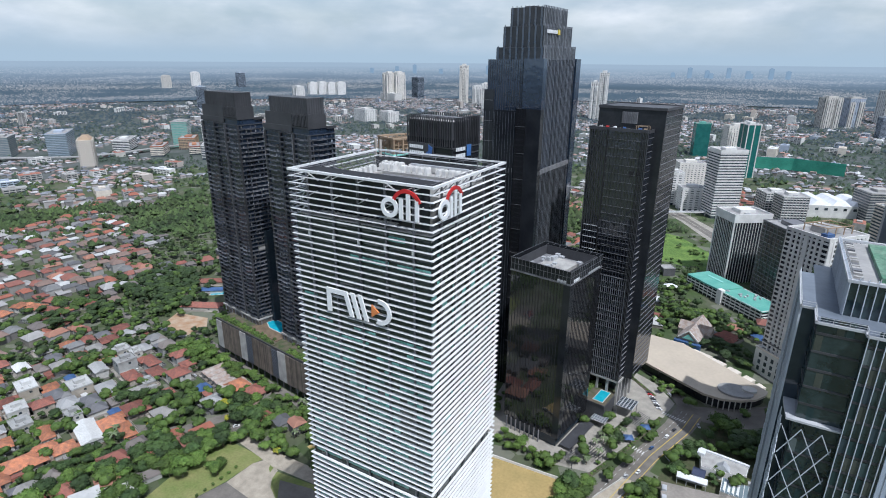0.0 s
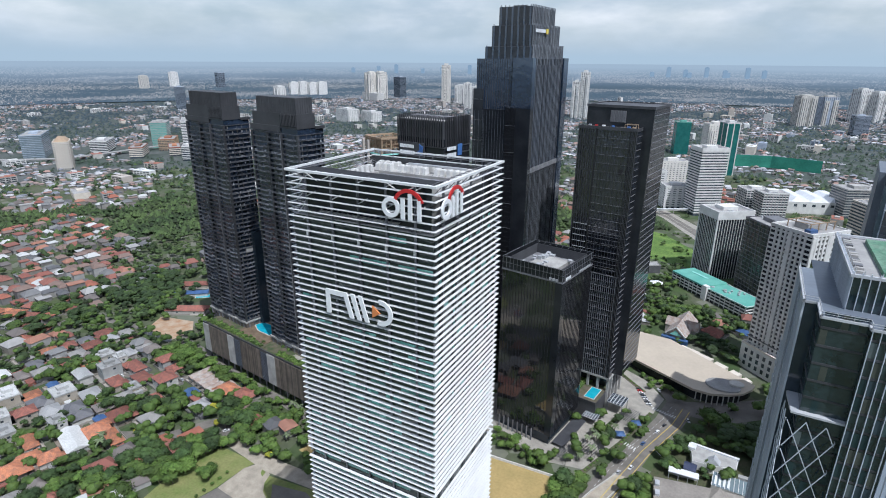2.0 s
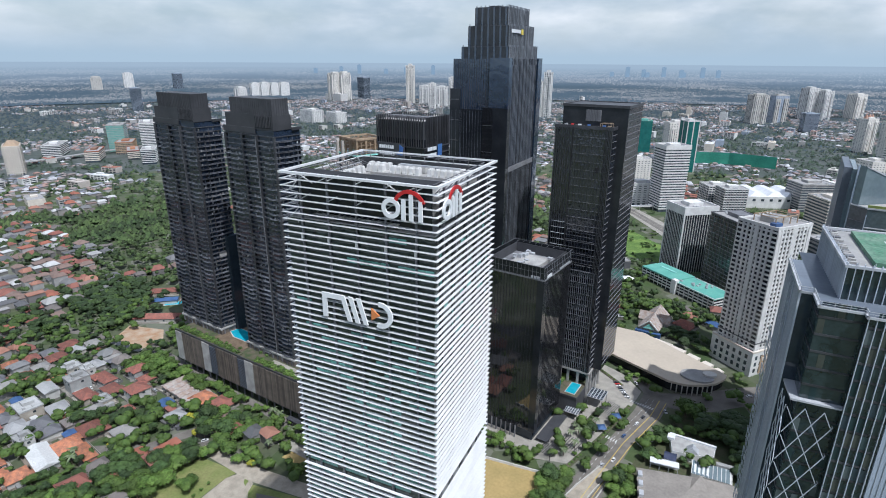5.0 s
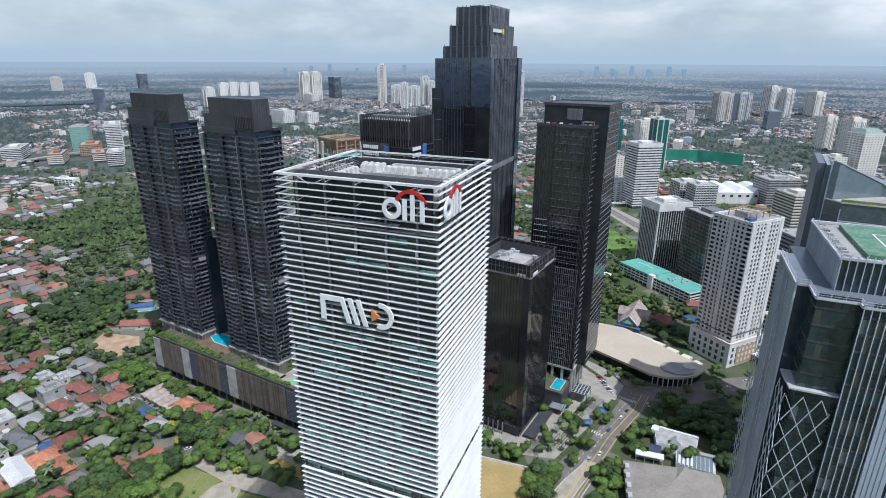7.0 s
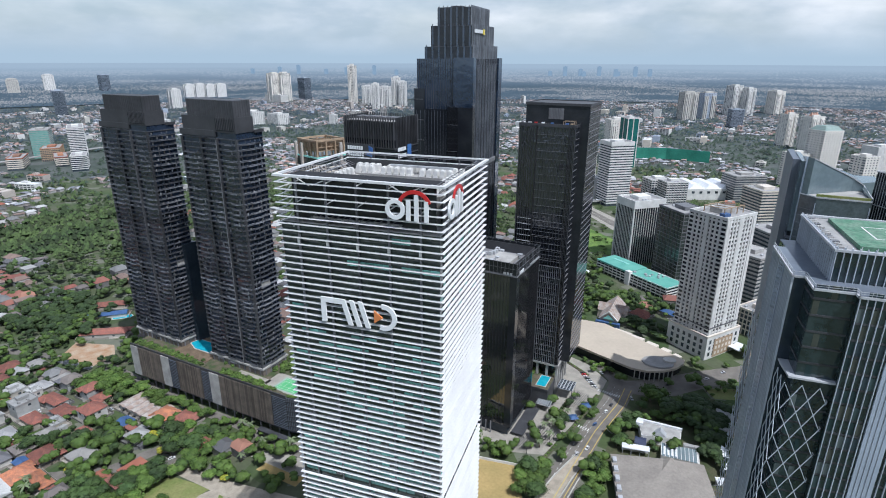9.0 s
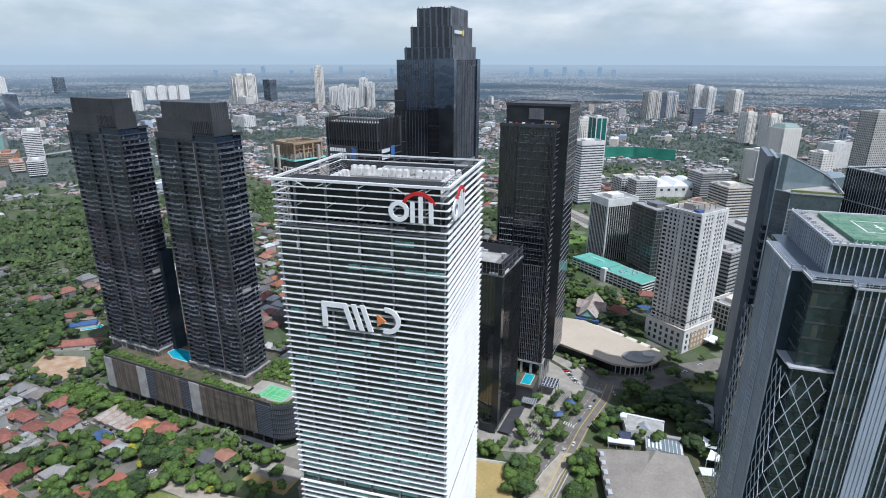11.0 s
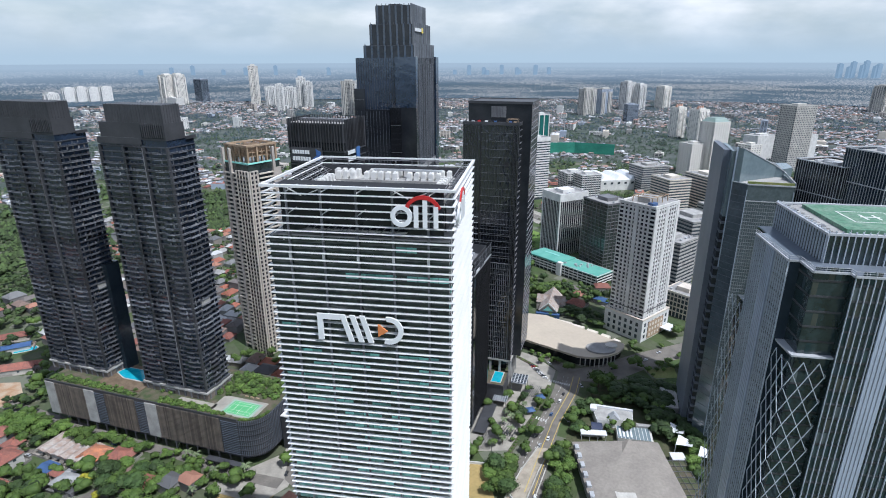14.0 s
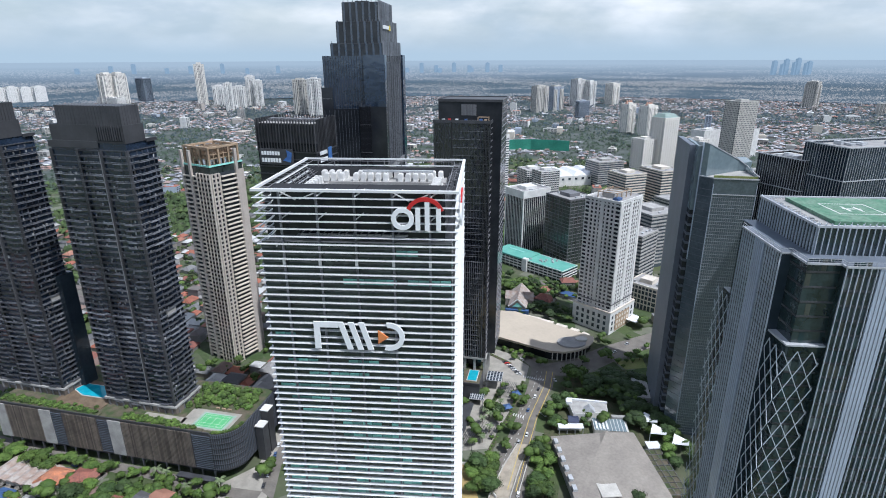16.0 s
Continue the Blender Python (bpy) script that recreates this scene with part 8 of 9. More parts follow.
grove(-470, 170, 40, 30, 34, (0, 3, 3, 4), 60, -10, 0.9, 1.3, False)
house(112, 384, "R", 16, 14, -30, 1)
house(140, 392, "B", 16, 9, -45, 1)
house(40, 440, "W", 22, 14, 30, 1)
house(30, 480, "G", 30, 20, 10, 2)

shed = thing("pump_house", 53, 533, 0, 28, "grey block house beside the field", "building")
box_part("body", (-7, -6, 0, 7, 6, 9), DARK_LIGHT, shed)
bm = bmesh.new()
ring(14.4, 12.4, 1.0, 0.4)(bm)
part("parapet", bm, CONCRETE, shed).location.z = 9.0
box_part("roof", (-6.8, -5.8, 9.0, 6.8, 5.8, 9.2), ROOF_GREY, shed)
HOUSES.append((53, 533, 10))
tent = thing("shade_sail", 58, 488, 0, 30, "white tent roof in a garden", "canopy")
bm = bmesh.new()
prism(bm, [(-9, -6), (9, -6), (9, 6), (-9, 6)], 3.2, 6.0, [(-1, -0.6), (1, -0.6), (1, 0.6), (-1, 0.6)])
part("sail", bm, WHITE_ROOF, tent)
pieces(tent, "post", slab(0.25, 0.25, 3.2), FIN, [(-8, -5, 0, 0), (8, -5, 0, 0), (8, 5, 0, 0), (-8, 5, 0, 0)])
HOUSES.append((58, 488, 9))
# bushes over the overgrown field
rr = random.Random(58)
for k in range(150):
    x, y = rr.uniform(14, 112), rr.uniform(566, 712)
    if 0.25 + noise.noise((x / 22, y / 22, 4.0)) > rr.random() * 0.7 or y < 585 - (x - 20) * 0.35:
        tree(x, y, rr.choice((5, 0, 5)), rr.uniform(0.5, 0.95), -1.0, False)
# garden pool by the long blue roof
pool3 = thing("swimming_pool", -377, 270, 0, 32, "turquoise garden swimming pool beside a long roof", "pool")
bm = bmesh.new()
prism(bm, [(-9, -4), (8, -4), (10, 0), (8, 4.5), (-9, 4)], 0.02, 0.2)
part("basin", bm, CONCRETE_PALE, pool3)
bm = bmesh.new()
prism(bm, [(-8, -3.2), (7.4, -3.2), (9.2, 0), (7.4, 3.7), (-8, 3.2)], 0.2, 0.25)
part("water", bm, WATER, pool3)

# feathery palms along the street, the plaza and the yard
def palm_meshes():
    r = random.Random(12)
    verts, faces = [], []
    for k in range(17):
        a, rise, reach = k * 2.4 + r.uniform(-0.2, 0.2), r.uniform(0.2, 1.9), r.uniform(2.3, 3.1)
        c, s_ = math.cos(a), math.sin(a)
        o = len(verts)
        for i in range(6):
            f = i / 5
            x, z, half = 0.15 + reach * f, rise * 1.6 * f - 2.6 * f * f, 0.42 * math.sin(math.pi * min(0.97, 0.12 + f * 0.88))
            verts += [(x * c - half * s_, x * s_ + half * c, z - 0.25 * half), (x * c, x * s_, z), (x * c + half * s_, x * s_ - half * c, z - 0.25 * half)]
        for i in range(5):
            b = o + 3 * i
            faces += [(b, b + 1, b + 4, b + 3), (b + 1, b + 2, b + 5, b + 4)]
    crown = bpy.data.meshes.new("fronds")
    crown.from_pydata(verts, [], faces)
    crown.materials.append(mat("palm_fronds", (0.1, 0.14, 0.065), (0.16, 0.19, 0.1), 2, 0.6, rnd=0.3, grain=0.25))
    bm = bmesh.new()
    prism(bm, [(0.24 * math.cos(k * 1.0472), 0.24 * math.sin(k * 1.0472)) for k in range(6)], -0.2, 5.2, [(0.14 * math.cos(k * 1.0472), 0.14 * math.sin(k * 1.0472)) for k in range(6)])
    return crown, mesh_of(bm, BARK)


FRONDS, PALM_TRUNK = palm_meshes()
for x, y, size in ((-273, 179, 1.2), (-266, 177, 1.1), (-251, 173.5, 1.2), (-246, 172, 1.0), (-200, 160, 1.25), (-195, 158.5, 1.1), (-183, 154.5, 1.25), (-178, 153, 1.1), (-169, 142, 1.2), (-163, 141, 1.1),
                   (-128, 131, 1.3), (-146, 128, 1.2), (-262, 66, 1.2), (-256, 60, 1.3), (34, 190, 1.1), (29, 186, 1.0), (39, 193, 1.1), (31, 195, 1.0), (44, 205, 1.0), (27, 166, 1.0), (33, 176, 1.1), (-152, 112, 1.1)):
    ob = new("palm_tree", PALM_TRUNK)
    ob.matrix_basis = pose(x, y, 0.05, 0, 0, x * 41 % 360) @ Matrix.Diagonal((size, size, size, 1))
    tagged(ob, "grey green palm with feathery fronds", "palm", "palms")
    crown = new("fronds", FRONDS)
    crown.parent = ob
    crown.location.z = 5.1

# roof gardens on the podium
SHRUB = crown_mesh(15, 3.0, 3.8, 0.9, 80, 80)
SHRUB.materials.append(LEAF)


def shrub_row(parent, name, places, size, label):
    me = SHRUB
    for x, y, z in places:
        ob = new(name, me)
        ob.parent = parent
        ob.matrix_basis = pose(x, y, z, 0, 0, x * 37 % 360) @ Matrix.Diagonal((size, size, size * 0.8, 1))
        tagged(ob, label)


shrub_row(pod, "shrub", [(-148 + 3.6 * k, 2.7 + 0.5 * (k % 2), 32.6) for k in range(20)] + [(-58 + 3.3 * k, 2.0 + 0.4 * (k % 3), 32.6) for k in range(15)], 0.72, "clipped green planter shrub")
shrub_row(pod, "shrub", [(-66 + 2.4 * k, 12 + 3 * (k % 3), 32.3) for k in range(4)] + [(-20 + 4.4 * (k % 7) + 2.0 * math.sin(k * 5), 27 + 4.4 * (k // 7) + 1.8 * math.cos(k * 3), 32.2) for k in range(35) if k % 7 > 0] + [(-118 + 2.2 * k, 4.6 + math.sin(k * 2), 32.3) for k in range(8)] + [(-150 + 5.1 * k, 6.5 + 1.6 * math.sin(k * 4), 32.1) for k in range(14)], 0.62, "garden shrub")
shrub_row(pod, "shrub", [(-148 + 2.9 * k, 5.4 + 0.9 * math.sin(k * 2.2), 32.5) for k in range(12)] + [(-60 + 2.7 * k, 5.0 + 0.9 * math.sin(k * 1.7), 32.5) for k in range(14)], 0.7, "leafy garden shrub")
shrub_row(pod, "shrub", [(12.6 * math.sin(radians(a)), 14 - 12.6 * math.cos(radians(a)), 32.3) for a in range(5, 90, 9)], 0.5, "planter shrub")

shrub_row(pod, "shrub", [(-20 + 3.9 * (k % 8) + 1.4 * math.sin(k * 3), 29 + 4.6 * (k // 8) + 1.4 * math.cos(k * 5), 32.0) for k in range(32)], 1.15, "leafy roof garden shrub")
shrub_row(pod, "shrub", [(-31 + 3.2 * (k % 4) + 1.2 * math.sin(k * 4), 23 + 4.4 * (k // 4) + 1.2 * math.cos(k * 3), 32.0) for k in range(24)], 0.9, "leafy roof garden shrub")
# pool deck beside the slab tower
deck = thing("podium_block", 22, 232, 0, -14, "low dark podium with pool garden", "building")
box_part("body", (-10, -17, 0, 12, 16, 12.6), DARK_PANEL, deck)
box_part("deck", (-9.4, -16.4, 12.6, 11.4, 15.4, 12.9), DECK, deck)
box_part("parapet", (-10, -17.3, 12.2, 12, -16.8, 13.8), DARK_METAL, deck)
shrub_row(deck, "shrub", [(-8.4 + 1.7 * (k % 5), -14.5 + 2.7 * (k // 5), 12.8) for k in range(55) if k % 5 < 3 or k > 40], 0.7, "garden shrub")
pool2 = thing("swimming_pool", 0, 0, 0, 0, "turquoise swimming pool on the low podium", "pool")
pool2.matrix_basis = local(deck, 4, -4, 12.9)
box_part("basin", (-2.4, -9, 0, 5.2, 6, 0.3), CONCRETE_PALE, pool2)
box_part("water", (-1.9, -8.5, 0.3, 4.7, 5.5, 0.36), WATER, pool2)
for k in range(6):
    lounger = thing("sun_lounger", 0, 0, 0, 0, "pale sun lounger on the pool deck", "lounger", "loungers")
    lounger.matrix_basis = local(deck, 2 + 1.6 * k, 10.6 + 0.5 * (k % 2), 12.9, 10)
    box_part("frame", (-0.35, -0.95, 0, 0.35, 0.95, 0.32), FIN, lounger)
    box_part("cushion", (-0.32, -0.9, 0.32, 0.32, 0.5, 0.42), CREAM, lounger)

# planting beds along the avenue
for p, q, n in (((45, 184), (66, 236), 17), ((22, 140), (38, 172), 11), ((60, 262), (34, 290), 11), ((34, 196), (46, 226), 10)):
    bed = thing("planting_bed", 0, 0, 0, 0, "low green planting bed along the plaza", "planter", "planting beds")
    d = Vector((q[0] - p[0], q[1] - p[1], 0))
    side = Vector((-d.y, d.x, 0)).normalized() * 1.5
    bm = bmesh.new()
    a, b = Vector((*p, 0)), Vector((*q, 0))
    prism(bm, [(v.x, v.y) for v in (a - side, b - side, b + side, a + side)], 0.08, 0.45)
    bmesh.ops.recalc_face_normals(bm, faces=bm.faces)
    part("soil", bm, DECK, bed)
    shrub_row(bed, "shrub", [(p[0] + d.x * (k + 0.5) / n, p[1] + d.y * (k + 0.5) / n, 0.2) for k in range(n)], 0.38, "low green shrub")
# pergolas and canopies on the plaza
for x, y, w, d, turn, n in ((18, 166, 9, 14, -24, 8), (30, 176, 12, 12, -24, 8), (52, 222, 8, 16, -24, 7)):
    p = thing("pergola", x, y, 0, turn, "dark steel pergola with slatted top", "pergola", "pergolas")
    pieces(p, "slat", slab(0.3, d, 0.3), DARK_METAL, [(-w / 2 + w * k / (n - 1), 0, 4.2, 0) for k in range(n)])
    pieces(p, "post", slab(0.3, 0.3, 4.2), DARK_METAL, [(sx * w / 2, sy * d / 2, 0, 0) for sx in (-1, 1) for sy in (-0.9, 0, 0.9)])
for x, y in ((57, 216), (48, 200)):
    p = thing("parasol", x, y, 0, 20, "dark blue square parasol", "parasol", "parasols")
    bm = bmesh.new()
    prism(bm, [(-3, -3), (3, -3), (3, 3), (-3, 3)], 3.2, 4.4, [(-0.2, -0.2), (0.2, -0.2), (0.2, 0.2), (-0.2, 0.2)])
    part("canopy", bm, BLUE_ROOF, p)
    box_part("pole", (-0.08, -0.08, 0, 0.08, 0.08, 3.3), FIN, p)
wall_lot = thing("boundary_wall", 0, 0, 0, 0, "low white boundary wall of the lot", "wall")
bm = bmesh.new()
for p, q in (((-30, 149), (16, 146)), ((16, 146), (30, 118))):
    beam(bm, (*p, 0.9), (*q, 0.9), 0.5, 1.8)
part("wall", bm, WHITE_WALL, wall_lot)

# road marks and kerbs
marks = thing("road_markings", 0, 0, 0, 0, "white lane dashes and yellow kerb lines", "road marking", kind="structure")
axis = [(22, 70), (35, 125), (46, 155), (60, 192), (77.5, 229), (84, 250)]
spots = []
for (x0, y0), (x1, y1) in zip(axis, axis[1:]):
    n = int(math.hypot(x1 - x0, y1 - y0) / 5)
    a = math.degrees(math.atan2(y1 - y0, x1 - x0)) - 90
    for k in range(n):
        f = (k + 0.5) / n
        for off in (-4.6, -1.2):
            spots.append((x0 + (x1 - x0) * f + off * math.cos(radians(a)), y0 + (y1 - y0) * f + off * math.sin(radians(a)), 0.105, a))
pieces(marks, "lane_dash", slab(0.22, 2.4, 0.02), PAINT, spots)
pieces(marks, "stop_bar", slab(0.6, 3.2, 0.02), PAINT, [(67 + 1.6 * k, 243 - 0.6 * k, 0.106, -24) for k in range(10)] + [(52 + 1.5 * k, 195 - 0.8 * k, 0.106, -24) for k in range(5)])
for off, m in ((2.6, PAINT_YELLOW), (7.4, PAINT_YELLOW)):
    bm = bmesh.new()
    for (x0, y0), (x1, y1) in zip(axis[1:], axis[2:]):
        a = math.atan2(y1 - y0, x1 - x0) - math.pi / 2
        ox, oy = off * math.cos(a), off * math.sin(a)
        beam(bm, (x0 + ox, y0 + oy, 0.16), (x1 + ox, y1 + oy, 0.16), 0.35, 0.3)
    part("kerb", bm, m, marks)
for line in (((17, 96), (26.5, 120), (37, 142), (49.5, 163.5)), ((31, 98), (39, 120.5), (47.5, 142), (57.5, 163)), ((35, 96), (43, 120), (51, 141), (60, 164))):
    bm = bmesh.new()
    for p, q in zip(line, line[1:]):
        beam(bm, (*p, 0.6), (*q, 0.6), 0.45, 1.2)
    part("ramp_wall", bm, CONCRETE_PALE, marks)
pieces(marks, "hatch_bar", slab(0.3, 5.0, 0.02), PAINT, [(72.5 + 1.3 * k, 193 + 2.1 * k, 0.106, 40) for k in range(5)] + [(75 + 1.3 * k, 192.5 + 2.1 * k, 0.108, -70) for k in range(4)])


# ---- cars ----
def car_meshes(material):
    bm = bmesh.new()
    pts = [(-2.1, 0.35), (2.1, 0.35), (2.15, 0.75), (1.15, 0.95), (-1.95, 0.98), (-2.15, 0.7)]
    a = [bm.verts.new((-0.85, x, z)) for x, z in pts]
    b = [bm.verts.new((0.85, x, z)) for x, z in pts]
    bm.faces.new(a[::-1])
    bm.faces.new(b)
    for i in range(6):
        bm.faces.new((a[i], a[(i + 1) % 6], b[(i + 1) % 6], b[i]))
    bmesh.ops.recalc_face_normals(bm, faces=bm.faces)
    body = mesh_of(bm, material)
    bm = bmesh.new()
    prism(bm, [(-0.8, -1.7), (0.8, -1.7), (0.8, 1.0), (-0.8, 1.0)], 0.95, 1.5, [(-0.66, -1.4), (0.66, -1.4), (0.66, 0.4), (-0.66, 0.4)])
    cabin = mesh_of(bm, GLASS_DARK)
    bm = bmesh.new()
    prism(bm, [(-0.67, -1.42), (0.67, -1.42), (0.67, 0.42), (-0.67, 0.42)], 1.5, 1.56)
    return body, cabin, mesh_of(bm, material)


bm = bmesh.new()
ring_pts = [(0.33 * math.cos(math.pi * k / 5), 0.33 * math.sin(math.pi * k / 5)) for k in range(10)]
va, vb = [bm.verts.new((-0.12, y, z)) for y, z in ring_pts], [bm.verts.new((0.12, y, z)) for y, z in ring_pts]
bm.faces.new(va[::-1])
bm.faces.new(vb)
for k in range(10):
    bm.faces.new((va[k], va[(k + 1) % 10], vb[(k + 1) % 10], vb[k]))
WHEEL = mesh_of(bm, DARK_METAL)
bm = bmesh.new()
bmesh.ops.create_cone(bm, cap_ends=True, segments=8, radius1=0.2, radius2=0.2, depth=0.27, matrix=Matrix.Rotation(math.pi / 2, 4, "Y"))
RIM = mesh_of(bm, GALV)
PAINTS = [("white", car_meshes(WHITE)), ("black", car_meshes(DARK_METAL)), ("silver", car_meshes(GALV)), ("red", car_meshes(RED)), ("blue", car_meshes(BLUE_ROOF))]


def car(x, y, turn, colour, z=0.11):
    name, (body, cabin, top) = PAINTS[colour % 5]
    c = thing("car", x, y, z, turn, name + " passenger car on the road", "car", "cars")
    for n, me in (("body", body), ("window", cabin), ("roof", top)):
        new(n, me).parent = c
    for wx in (-0.8, 0.8):
        for wy in (-1.3, 1.3):
            w = new("wheel", WHEEL)
            w.parent = c
            w.location = (wx, wy, 0.33)
            new("rim", RIM).parent = w


for x, y, a, k in ((70.8, 215.1, -24, 0), (62.7, 198.8, -24, 4), (75.1, 224.6, -24, 1), (50.5, 165, -22, 2), (57, 172, 158, 0), (43, 120, -18, 0), (90, 236, 200, 2)):
    car(x, y, a, k)
for x, y, a, k in ((120, 262, -60, 1), (150, 277, -62, 0), (165, 290, 118, 2), (70, 268, 30, 0), (-196, 105, -40, 0), (-200, 112, -40, 2), (-225, 160, 70, 0)):
    car(x, y, a, k, 0.12)
for k in range(8):
    car(64 - 1.2 * k, 246 + 2.6 * k, 65, (0, 1, 0, 2, 1, 0, 3, 1)[k], 0.09)
for k in range(6):
    car(-157 + 2.4 * k, 47 + 0.9 * k, 20, k, 0.09)
for k in range(5):
    car(-320 + 24 * k, 127 + 6.6 * k, 72, k, 0.1)
    car(-104, 132 + 9 * k, 5, k + 1, 0.12)

# the denser woods, joined
def join_mass(trees, leaf, label):
    v_all, f_all, base = [], [], 0
    for me, m in trees:
        for p in me.polygons:
            f_all.append(tuple(i + base for i in p.vertices))
        v_all += [tuple(m @ v.co) for v in me.vertices]
        base += len(me.vertices)
    me = bpy.data.meshes.new("woods")
    me.from_pydata(v_all, [], f_all)
    me.materials.append(leaf)
    tagged(new("tree_clump", me), label, "trees", kind="stuff")


join_mass(MASS, LEAF, "dense green garden trees in clumps")
join_mass(MASS_DARK, LEAF_DARK, "dark green trees in clumps, some darkened for shade")

# ---- the wide town: roofs and trees too many to count ----
ROADS = [((22, 70), (84, 250), 14), ((84, 250), (30, 330), 12), ((90, 254), (260, 328), 15), ((-330, 193), (-100, 124), 9), ((-192, 100), (-100, 87), 8), ((-420, 6), (-228, 88), 6),
         ((-445, 106), (-232, 160), 6), ((-500, 186), (-331, 193), 6), ((-60, 905), (35, 846), 46), ((35, 846), (104, 722), 60), ((104, 722), (136, 675), 50), ((136, 675), (420, 583), 44), ((-228, 88), (-210, 150), 6)]


def clear_of(x, y, pad, homes=True):
    """Which of the points lie clear of buildings, roads and near trees."""
    ok = np.ones(len(x), bool)
    for cx, cy, r in BLOCKED + (HOUSES if homes else []):
        ok &= np.hypot(x - cx, y - cy) > r + pad
    for (x0, y0), (x1, y1), w in ROADS:
        dx, dy = x1 - x0, y1 - y0
        f = np.clip(((x - x0) * dx + (y - y0) * dy) / (dx * dx + dy * dy), 0, 1)
        ok &= np.hypot(x - x0 - f * dx, y - y0 - f * dy) > w / 2 + pad + 1
    ok &= ~((x > -200) & (x < 10) & (y > -60) & (y < 92))
    ok &= ~((x > 10) & (x < 110) & (y > 560) & (y < 715))
    return ok


def wood(x, y):
    """How wooded a place is, from 0 to 1."""
    park = 0.2 * math.exp(-((x + 480) ** 2 + (y - 300) ** 2) / 130 ** 2) + 0.12 * math.exp(-((x + 640) ** 2 + (y - 470) ** 2) / 120 ** 2)
    belt = 0.16 * math.exp(-((x + 1300) ** 2 / 700 ** 2 + (y - 1250) ** 2 / 420 ** 2))
    east = 0.14 * math.exp(-((x - 620) ** 2 / 520 ** 2 + (y - 1500) ** 2 / 480 ** 2))
    return 0.5 + park + belt + east + 0.6 * noise.noise((x / 260, y / 260, 3.3)) + 0.4 * noise.noise((x / 80, y / 80, 7.1))


def mid_rises():
    """Offices, schools, shops and flats of three to twelve floors that stand up out of the low town."""
    r = random.Random(91)
    walls = [WHITE_WALL, CREAM, CONCRETE_PALE, CONCRETE, TAUPE, STEEL, WHITE_WALL]
    slots = walls + [GLASS_CITY, ROOF_GREY, WHITE_ROOF, TILE_ROOF_FAR]
    verts, faces, mats = [], [], []
    def box(put, x0, y0, z0, x1, y1, z1, m, cap=True):
        o = len(verts)
        verts.extend(put(*p) for p in ((x0, y0, z0), (x1, y0, z0), (x1, y1, z0), (x0, y1, z0), (x0, y0, z1), (x1, y0, z1), (x1, y1, z1), (x0, y1, z1)))
        fs = [(0, 1, 5, 4), (1, 2, 6, 5), (2, 3, 7, 6), (3, 0, 4, 7), (4, 5, 6, 7)]
        faces.extend(tuple(o + i for i in f) for f in fs)
        mats.extend([m] * 5)
    made = 0
    while made < 330:
        a, d = radians(r.uniform(-70, 50)), (650 ** 1.5 + (3300 ** 1.5 - 650 ** 1.5) * r.random()) ** (1 / 1.5)
        x, y = 20 + d * math.sin(a), -60 + d * math.cos(a)
        busy = 0.5 + 0.7 * noise.noise((x / 420, y / 420, 12.0)) + (0.1 if x > 0 and d < 1900 else 0.0) - (0.45 if d < 1000 and x < 0 else 0.0)
        if r.random() > busy:
            made += 0.2
            continue
        w, l = r.uniform(16, 46), r.uniform(13, 28)
        floors = r.choice((2, 3, 3, 4, 4, 5, 6)) if r.random() < 0.93 or d < 1900 else r.randint(9, 15)
        if x < -150 and d < 1900:
            floors = min(floors, 3)
        if floors > 8:
            w = r.uniform(16, 26)
        size = 0.62 * math.hypot(w, l)
        road = any(np.hypot(x - x0 - f * (x1 - x0), y - y0 - f * (y1 - y0)) < w0 / 2 + size for (x0, y0), (x1, y1), w0 in ROADS for f in (0, 0.25, 0.5, 0.75, 1))
        if road or any(math.hypot(x - q, y - e) < size + k for q, e, k in BLOCKED) or (0 < x < 120 and 540 < y < 730) or (90 < x < 380 and 900 < y < 1310):
            made += 0.2
            continue
        made += 1
        BLOCKED.append((x, y, size - 3))
        sx, sy, sz = settle(x, y)
        k = math.hypot(sx - HUB[0], sy - HUB[1]) / d
        turn = 0.6 * noise.noise((x / 300, y / 300, 0)) - 0.3 + r.choice((0, math.pi / 2))
        c, s = math.cos(turn), math.sin(turn)
        def put(px, py, pz):
            return (sx + (px * c - py * s) * k, sy + (px * s + py * c) * k, sz + pz * k)
        wall, h = r.randrange(7), 3.6 * floors
        box(put, -w / 2, -l / 2, -1, w / 2, l / 2, h, 7)
        for f in range(floors):
            box(put, -w / 2 - 0.5, -l / 2 - 0.5, 3.6 * f + 2.0, w / 2 + 0.5, l / 2 + 0.5, 3.6 * f + 3.6, wall)
        for f in range(max(2, int(w / 9)) + 1):
            px = -w / 2 + w * f / max(2, int(w / 9))
            box(put, px - 0.9, -l / 2 - 0.6, 0, px + 0.9, l / 2 + 0.6, h + 0.4, wall)
        box(put, -w / 2 - 0.3, -l / 2 - 0.3, h, w / 2 + 0.3, l / 2 + 0.3, h + 0.7, r.choice((8, 8, 9, wall, 10)))
        box(put, -w * 0.25, -l * 0.2, h, w * r.uniform(-0.05, 0.2), l * 0.25, h + r.uniform(2.2, 4.5), wall)
    me = bpy.data.meshes.new("mid_rises")
    me.from_pydata(verts, [], faces)
    for m in slots:
        me.materials.append(m)
    me.polygons.foreach_set("material_index", mats)
    tagged(new("block_field", me), "white and grey office and apartment blocks of the town", "buildings", kind="stuff")


TILE_ROOF_FAR = mat("far_clay_roof", (0.36, 0.15, 0.1), (0.28, 0.12, 0.09), 20, 0.85, grain=0.15)
mid_rises()


